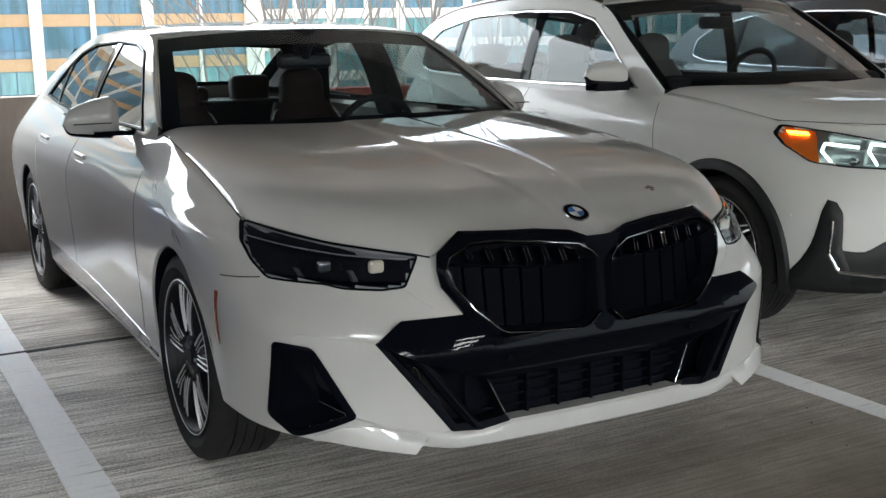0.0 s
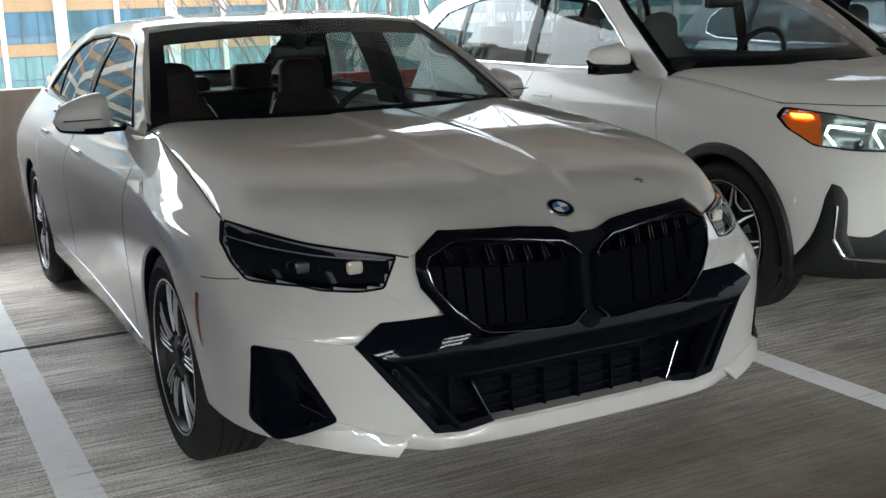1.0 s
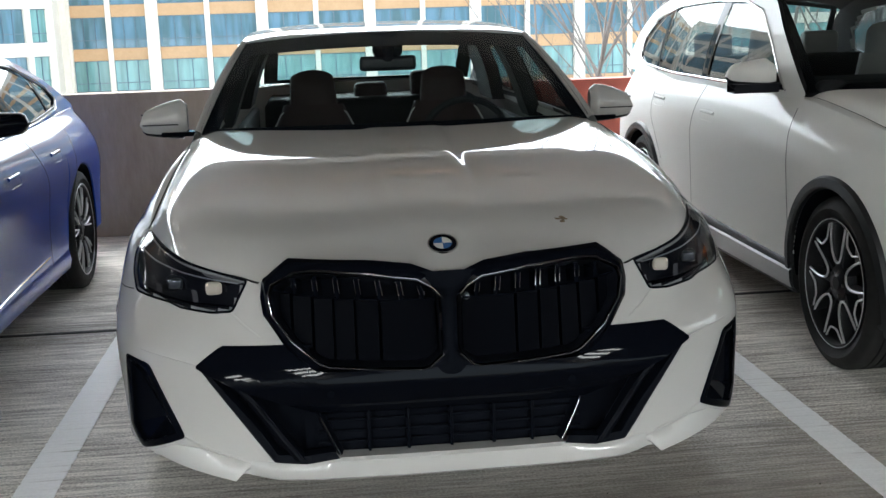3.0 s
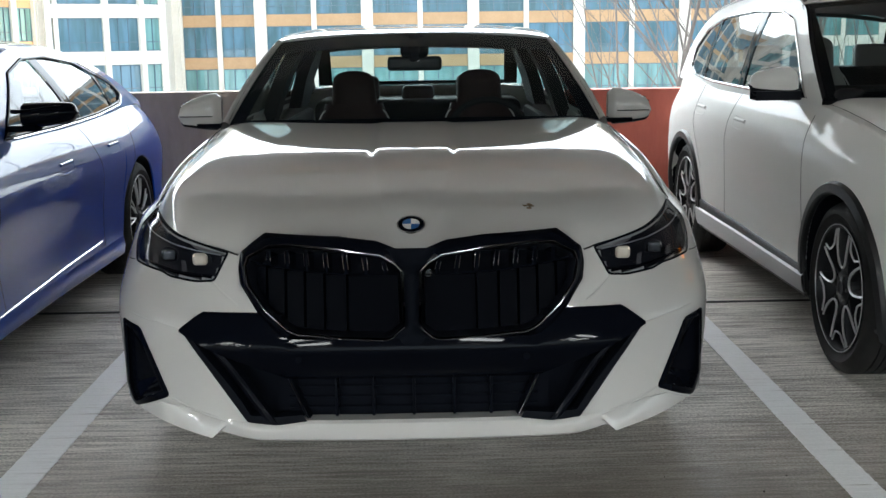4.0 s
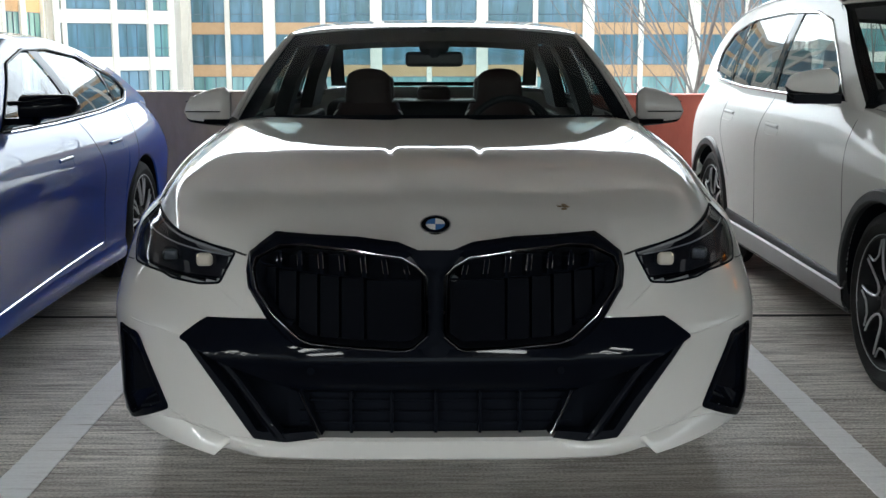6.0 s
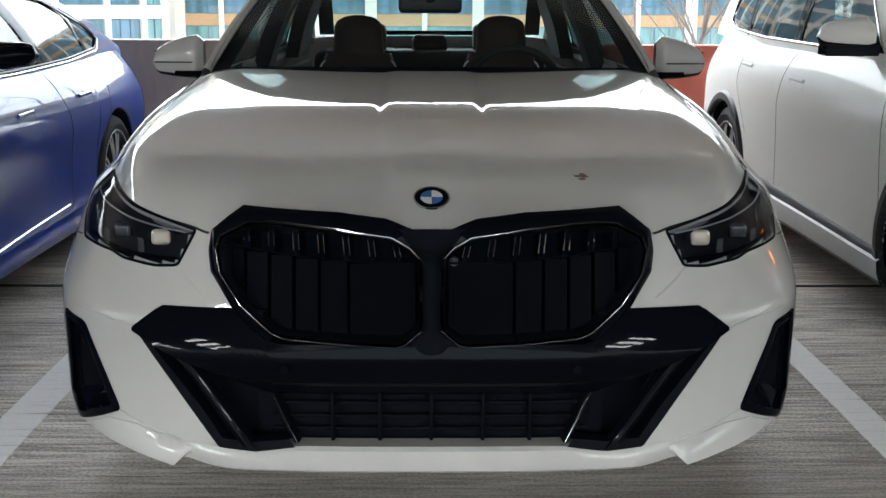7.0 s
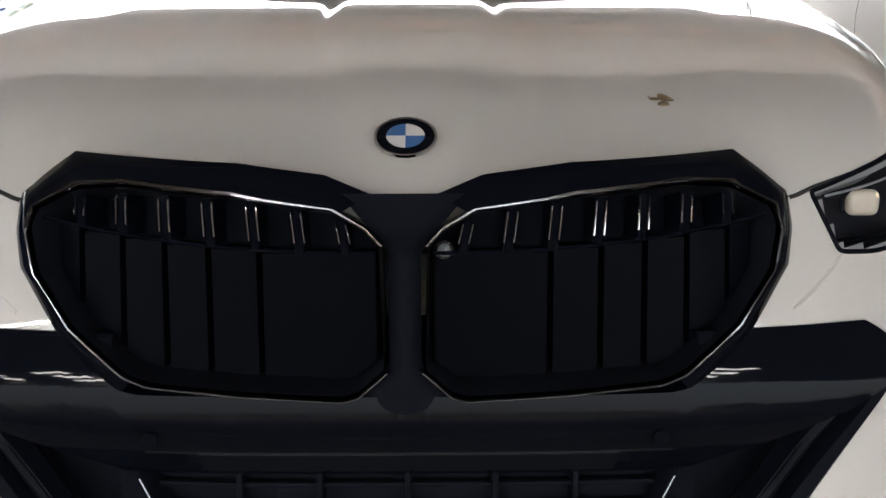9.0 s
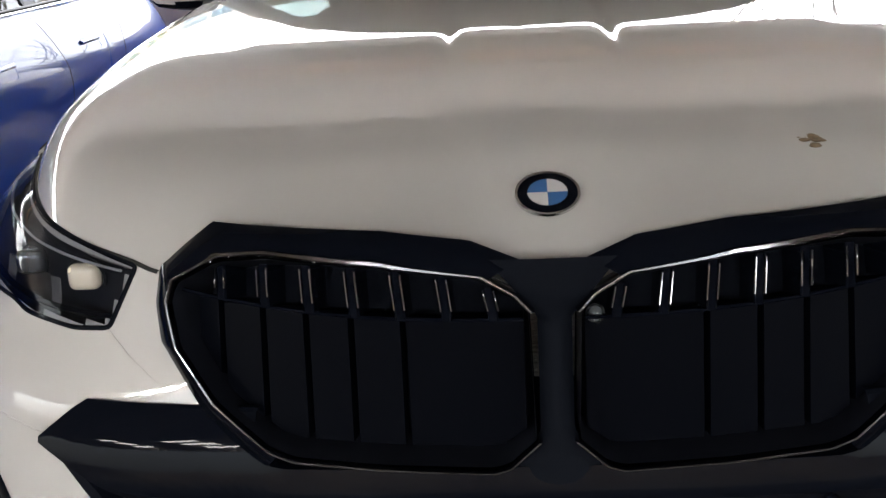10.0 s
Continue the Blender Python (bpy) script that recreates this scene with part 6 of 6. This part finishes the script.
        part("window_strip", seam(b.on_cabin if sx > 0 else flip_x(b.on_cabin), [(1.90, 0.962), (2.6, 0.964), (3.4, 0.981), (3.98, 1.01), (4.09, 1.07), (3.96, 1.147), (3.45, 1.288)], 0.004, 0.006), CHROME, car)
        part("door_gap", seam(ons, [(1.62, 0.93), (1.50, 0.78), (1.44, 0.55), (1.50, 0.28)], off=-0.0008), SHADOW_GAP, car)
        part("door_gap", seam(ons, [(2.90, 0.955), (2.96, 0.75), (2.95, 0.28)], off=-0.0008), SHADOW_GAP, car)
        part("door_gap", seam(ons, [(3.78, 0.97), (3.62, 0.80), (3.40, 0.50)], off=-0.0008), SHADOW_GAP, car)
        part("body_crease", seam(ons, [(1.30, 0.28), (2.0, 0.30), (2.9, 0.335)], 0.004, 0.001), CHROME, car, "bright strip above the sill")
        part("sill_blade", grid_bm([[tuple(ons(y, 0.27 + 0.03 * (y - 1.25) / 2, 0.0)), tuple(ons(y, 0.245, 0.012)), tuple(ons(y, 0.205, 0.016)), tuple(ons(y, 0.185, 0.004)), tuple(ons(y, 0.18, -0.06))] for y in np.linspace(1.24, 3.30, 40)]), PAINT_BLUE, car)
        for hy, hz in ((2.43, 0.79), (3.25, 0.81)):
            hd = new("door_handle")
            hd.parent = car
            o = rounded([(hy - 0.10, hz - 0.03), (hy + 0.10, hz - 0.026), (hy + 0.10, hz + 0.03), (hy - 0.10, hz + 0.026)], 0.02)
            part("handle_cup", patch(ons, o, 0.001, -0.012, 5, 48), PAINT_BLUE, hd)
            part("handle_grip", seam(ons, [(hy - 0.09, hz + 0.014), (hy + 0.09, hz + 0.018)], 0.009, 0.003, 20, 8), PAINT_BLUE, hd)
        vt = [(1.255, 0.66), (1.30, 0.66), (1.37, 0.33), (1.32, 0.31)]
        part("air_vent", patch(ons, vt, 0.003, -0.012, 5, 50), BLACK_GLOSS, car, "black fender vent")
        for k, (y, z) in enumerate(((1.275, 0.60), (1.30, 0.51), (1.325, 0.42))):
            part("vent_bar", seam(ons, [(y - 0.03, z), (y + 0.045, z - 0.012)], 0.007, 0.006, 10, 6), CHROME, car, "chrome vent bar")
        mr = new("door_mirror")
        mr.parent = car
        rows = []
        for i in range(17):
            t = i / 16
            xx = 0.84 + 0.225 * t
            hh = 0.058 * (1 - 0.3 * t ** 2) * (math.sin(min(max((1 - t) * 6, 0), 1) * math.pi / 2) ** 0.5)
            dd = 0.085 * (1 - 0.55 * t * t)
            rows.append([(sx * xx, 2.08 + 0.04 * t + dd * math.cos(a) * (0.6 if math.cos(a) > 0 else 1), 1.062 + 0.012 * t + hh * (abs(math.sin(a)) ** 0.75) * math.copysign(1, math.sin(a))) for a in [2 * math.pi * k / 24 for k in range(25)]])
        part("mirror_cap", grid_bm(rows), BLACK_GLOSS, mr, "gloss black mirror cap")
        rows = [[(sx * x, 2.05 + dy, 1.01 + dz) for dy, dz in ((-0.05, 0.012), (0.05, 0.012), (0.05, -0.014), (-0.035, -0.016), (-0.05, 0.012))] for x in (0.78, 0.82, 0.86, 0.90)]
        part("mirror_foot", grid_bm(rows), BLACK_GLOSS, mr)
        part("mirror_wing", tube_bm([(sx * 0.80, 2.0, 1.085), (sx * 0.86, 2.01, 1.085), (sx * 1.01, 2.05, 1.10)], 0.010, 8), BLACK_GLOSS, mr)
        pts = [b.on_front(x, b.front_edge(x), -0.001) for x in np.linspace(0.0, 0.79, 30)] + [Vector((b.hood_x(y) + 0.0015, y, b.side_edge(y) + 0.001)) for y in np.linspace(0.62, 1.66, 30)]
        part("bonnet_gap", tube_bm([Vector((sx * p.x, p.y, p.z)) for p in pts], 0.003, 6), SHADOW_GAP, car)
    return tagged(car, "glossy metallic blue fastback with black mirrors parked alongside", "car", "parked cars")


GLASS_SUV = sheet_glass("sky_mirroring_glass", (0.26, 0.30, 0.32), 1.4, power=5.0)
SEAT_PALE = mat("pale_leather", (0.33, 0.315, 0.29), 0.5)
suv_car = suv()
coupe()


def far_suv():
    """The dark car in the bay beyond the silver one: its cabin and upper side."""
    car = copy_thing(suv_car, pose(5.33, 0.75, 0))
    for o in car.children_recursive:
        if o.data and o.data.materials and o.data.materials[0] == PAINT_GREY:
            o.data = o.data.copy()
            o.data.materials[0] = PAINT_DARK
        if o.get("label", "").startswith(("silver", "glossy silver")):
            o["label"] = "glossy black painted panel"
    return tagged(car, "glossy black SUV with chrome window trim parked further along", "car", "parked cars")


far_suv()


# ---- outside ----
# unseen ground, made pale to bounce light up to the ceiling edge
GROUND_MAT = mat("bounce_ground", (0.5, 0.48, 0.45), 0.9)
vary(GROUND_MAT, (0.42, 0.41, 0.385), (0.56, 0.545, 0.51), 0.1)
STONE = mat("cream_cladding", (0.80, 0.73, 0.62), 0.75)
vary(STONE, (0.74, 0.67, 0.56), (0.85, 0.785, 0.68), 0.4, bump=0.1, bump_scale=6)
OCHRE = mat("ochre_spandrel", (0.50, 0.30, 0.15), 0.7)
vary(OCHRE, (0.50, 0.31, 0.155), (0.58, 0.37, 0.20), 0.6)
WIN_GLASS = mat("blue_window_glass", (0.10, 0.225, 0.31), 0.06, 0.0, coat=1.0, coat_rough=0.0)
# on the lower floors the teal base colour stands in for mirrored surroundings
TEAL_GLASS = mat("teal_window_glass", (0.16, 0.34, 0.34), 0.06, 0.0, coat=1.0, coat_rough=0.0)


def streaked(m, a, b):
    """Each pane its own tone between a and b; upright streaks in the colour stand for mirrored neighbours and blinds.
    """
    v = coords(m, (0.9, 0.9, 0.12))
    n = node(m, "ShaderNodeTexNoise", Scale=1.3, Detail=3.0)
    link(m, v, n.inputs["Vector"])
    info = node(m, "ShaderNodeObjectInfo")
    off = node(m, "ShaderNodeMath")
    off.operation = "MULTIPLY"
    off.inputs[1].default_value = 40.0
    link(m, info.outputs["Random"], off.inputs[0])
    n.noise_dimensions = "4D"
    link(m, off.outputs[0], n.inputs["W"])
    ramp = node(m, "ShaderNodeValToRGB")
    ramp.color_ramp.elements[0].position, ramp.color_ramp.elements[1].position = 0.40, 0.62
    ramp.color_ramp.elements[0].color, ramp.color_ramp.elements[1].color = (*a, 1), (*b, 1)
    link(m, n.outputs["Fac"], ramp.inputs["Fac"])
    link(m, ramp.outputs["Color"], m.node_tree.nodes["Principled BSDF"].inputs["Base Color"])


streaked(WIN_GLASS, (0.07, 0.15, 0.175), (0.125, 0.25, 0.34))
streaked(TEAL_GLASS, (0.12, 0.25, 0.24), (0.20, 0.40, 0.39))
MULLION = mat("window_mullion", (0.10, 0.16, 0.20), 0.4, 0.5)
BARK = mat("grey_bark", (0.22, 0.19, 0.165), 0.85)
vary(BARK, (0.13, 0.112, 0.097), (0.24, 0.212, 0.188), 5, (1, 1, 0.25), bump=0.4, bump_scale=30)

ground = part("ground", box_bm(-2500, 2500, PAR_Y + 0.5, 2500, -9.4, -9.0), GROUND_MAT, smooth=False)
tagged(ground, "street-level ground below the parking deck, kept pale to bounce light", "ground", kind="structure")
tagged(part("ground_south", box_bm(-2500, 2500, -2500, PAR_Y + 0.48, -9.4, -9.002), GROUND_MAT, smooth=False), "street-level ground below the parking deck, kept pale to bounce light", "ground", kind="structure")


def window_meshes(w, h, panes=3, transom=0.26):
    """Glass and glazing bars of an office window, its face at y = 0, x and z from its lower left corner."""
    g = box_bm(0, w, 0.06, 0.10, 0, h)
    b = bmesh.new()
    for k in range(panes + 1):
        x = w * k / panes
        box_bm(max(x - 0.04, 0), min(x + 0.04, w), 0.0, 0.06, 0, h, bm=b)
    for z in (0.0, h * transom, h - 0.07):
        box_bm(0, w, 0.005, 0.06, z, z + 0.07, bm=b)
    out = []
    for nm, q in (("pane", g), ("glazing_bars", b)):
        me = bpy.data.meshes.new(nm)
        q.to_mesh(me)
        q.free()
        out.append(me)
    return out


def add_window(parent, me, mats, x, y, z, turn=0.0):
    for k, m in enumerate(me):
        o = new("window" if k == 0 else "window_frame", m)
        o.parent = parent
        o.matrix_basis = pose(x, y, z, 0, 0, turn)


def facade(name, origin, turn, bays, bay, rows, pitch, z0, win_h, label, wide=1.05, narrow=0.47, ochre=True, teal_row=None, plain=3):
    """A stretch of office front: piers, spandrels and windows in pairs."""
    b = new(name)
    b.matrix_basis = pose(*origin, 0, 0, turn)
    L = bays * bay
    top = z0 + rows * pitch
    part("wall", box_bm(0, L, 0.35, 12, -9, top + 1.0 - 0.0), STONE, b, smooth=False)
    w = (bay - wide - narrow) / 2
    blue = window_meshes(w, win_h)
    blue[0].materials.append(WIN_GLASS), blue[1].materials.append(MULLION)
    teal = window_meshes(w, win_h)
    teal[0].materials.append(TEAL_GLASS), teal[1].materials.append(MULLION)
    for k in range(bays + 1):
        part("pier", box_bm(k * bay - wide / 2, k * bay + wide / 2, -0.25, 0.4, -9, top, 0.03), STONE, b, smooth=False)
        if k < bays:
            part("mullion_pier", box_bm((k + 0.5) * bay - narrow / 2, (k + 0.5) * bay + narrow / 2, -0.1, 0.4, -9, top, 0.02), STONE, b, smooth=False)
    for r in range(rows):
        z = z0 + r * pitch
        for k in range(bays):
            for q in (0, 1):
                x = k * bay + wide / 2 + q * (w + narrow)
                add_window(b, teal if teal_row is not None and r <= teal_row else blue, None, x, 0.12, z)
                part("spandrel", box_bm(x, x + w, 0.10, 0.36, z + win_h, z + pitch), OCHRE if ochre and r != plain else STONE, b, smooth=False)
    for z in (z0 + 4 * pitch - 0.95, z0 + 4 * pitch - 0.35) if plain >= 0 else ():
        part("cornice", box_bm(-wide / 2, L + wide / 2, -0.45, 0.36, z, z + 0.22, 0.03), STONE, b, smooth=False)
    return tagged(b, label, "building", "office buildings")


PITCH = 3.78
Z0 = 0.2 - 2 * PITCH
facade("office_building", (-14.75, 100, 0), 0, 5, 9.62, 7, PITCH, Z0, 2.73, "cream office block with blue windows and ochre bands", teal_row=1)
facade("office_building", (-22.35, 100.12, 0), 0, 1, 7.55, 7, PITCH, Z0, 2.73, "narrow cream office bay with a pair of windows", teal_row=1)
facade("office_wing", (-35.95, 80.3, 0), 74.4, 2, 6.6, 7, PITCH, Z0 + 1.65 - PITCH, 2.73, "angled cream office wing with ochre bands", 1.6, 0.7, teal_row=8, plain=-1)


def office_bow(corners, rows, z0, pitch, win_h):
    """A bowed corner of the office front: flat facets with a tall window each floor and plain stone bands."""
    b = new("office_bow")
    for (xa, ya), (xb, yb) in zip(corners, corners[1:]):
        w, turn = math.hypot(xb - xa, yb - ya), math.degrees(math.atan2(yb - ya, xb - xa))
        m = pose(xa, ya, 0, 0, 0, turn)
        wall = box_bm(-0.1, w + 0.1, 0.4, 0.8, -9, z0 + rows * pitch + 1.5)
        bmesh.ops.transform(wall, matrix=m, verts=wall.verts)
        part("wall", wall, STONE, b, smooth=False)
        pier = box_bm(-0.24, 0.24, -0.14, 0.42, -9, z0 + rows * pitch + 1.5, 0.04)
        bmesh.ops.transform(pier, matrix=m, verts=pier.verts)
        part("pier", pier, STONE, b, smooth=False)
        last = (xb, yb, turn)
        if w > 6.5 or w < 1.7:
            continue
        glass = window_meshes(w - 0.50, win_h, 3 if w > 3 else 2)
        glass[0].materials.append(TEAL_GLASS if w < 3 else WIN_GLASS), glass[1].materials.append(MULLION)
        for r in range(rows):
            z = z0 + r * pitch
            q = m @ Vector((0.25, 0.2, z))
            add_window(b, glass, None, q.x, q.y, q.z, turn)
            band = box_bm(0.22, w - 0.22, 0.0, 0.41, z + win_h, z + pitch, 0.03)
            bmesh.ops.transform(band, matrix=m, verts=band.verts)
            part("stone_band", band, STONE, b, smooth=False)
    end = box_bm(-0.5, 0.5, -0.2, 0.5, -9, z0 + rows * pitch + 1.5, 0.04)
    bmesh.ops.transform(end, matrix=pose(*last[:2], 0, 0, 0, last[2]), verts=end.verts)
    part("pier", end, STONE, b, smooth=False)
    return tagged(b, "bowed cream stone office corner with tall blue windows", "building", "office buildings")


office_bow([(-30.9, 88.6), (-29.75, 87.4), (-25.75, 89.4), (-23.3, 91.2), (-21.75, 92.8), (-22.3, 100.2)], 7, Z0 + 0.75, PITCH, 2.68)
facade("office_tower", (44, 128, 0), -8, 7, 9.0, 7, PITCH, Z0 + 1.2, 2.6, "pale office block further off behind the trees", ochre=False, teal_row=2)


def bare_tree(x, y, height, seed, lean=0.0):
    rnd = random.Random(seed)
    e = new("bare_tree")
    e.location = (x, y, -9)
    trunk, twigs = bmesh.new(), bmesh.new()

    def limb(p, d, length, r, level):
        pts = [p]
        n = 6 if level < 2 else 4
        q = Vector(p)
        dd = Vector(d)
        for i in range(n):
            dd = (dd + Vector((rnd.uniform(-1, 1), rnd.uniform(-1, 1), rnd.uniform(-0.3, 0.7))) * 0.15).normalized()
            q = q + dd * (length / n)
            pts.append(q.copy())
        tube_bm(pts, lambda t: r * (1 - 0.72 * t), 7 if level == 0 else (5 if level < 3 else 3), bm=trunk if level < 2 else twigs)
        if level >= 4:
            return
        for k in range((9, 5, 4, 2)[level]):
            t = rnd.uniform(0.32 if level == 0 else 0.2, 0.98)
            i = min(int(t * n), n - 1)
            s = pts[i].lerp(pts[i + 1], t * n - i)
            a = rnd.uniform(0, 2 * math.pi)
            side = Vector((math.cos(a), math.sin(a), 0))
            nd = (dd * 0.75 + side * rnd.uniform(0.35, 0.75) + Vector((0, 0, 0.25))).normalized()
            limb(s, nd, length * rnd.uniform(0.38, 0.62), r * (1 - 0.72 * t) * 0.6, level + 1)
    stems = 2 if seed % 2 else 3
    for k in range(stems):
        a = 2 * math.pi * k / stems + seed
        limb(Vector((0.12 * math.cos(a), 0.12 * math.sin(a), 0)), Vector((0.10 * math.cos(a) + lean, 0.10 * math.sin(a), 1)).normalized(), height * rnd.uniform(0.85, 1.0), 0.072, 0)
    part("trunk", trunk, BARK, e, "grey bare trunk and limbs")
    part("crown", twigs, BARK, e, "leafless twigs")
    return tagged(e, "leafless grey street tree beyond the parapet", "tree", "street trees")


for k, (x, y, h, lean) in enumerate(((3.3, 14.0, 14, -0.02), (6.6, 14.5, 13.5, 0.03), (9.6, 16.5, 14.5, 0.0), (15.0, 17.0, 14, 0.0), (-10.4, 16.0, 13.5, -0.03), (-15.4, 19.0, 13.5, 0.0), (-8.3, 16.5, 12.5, 0.02))):
    bare_tree(x, y, h, k + 3, lean)
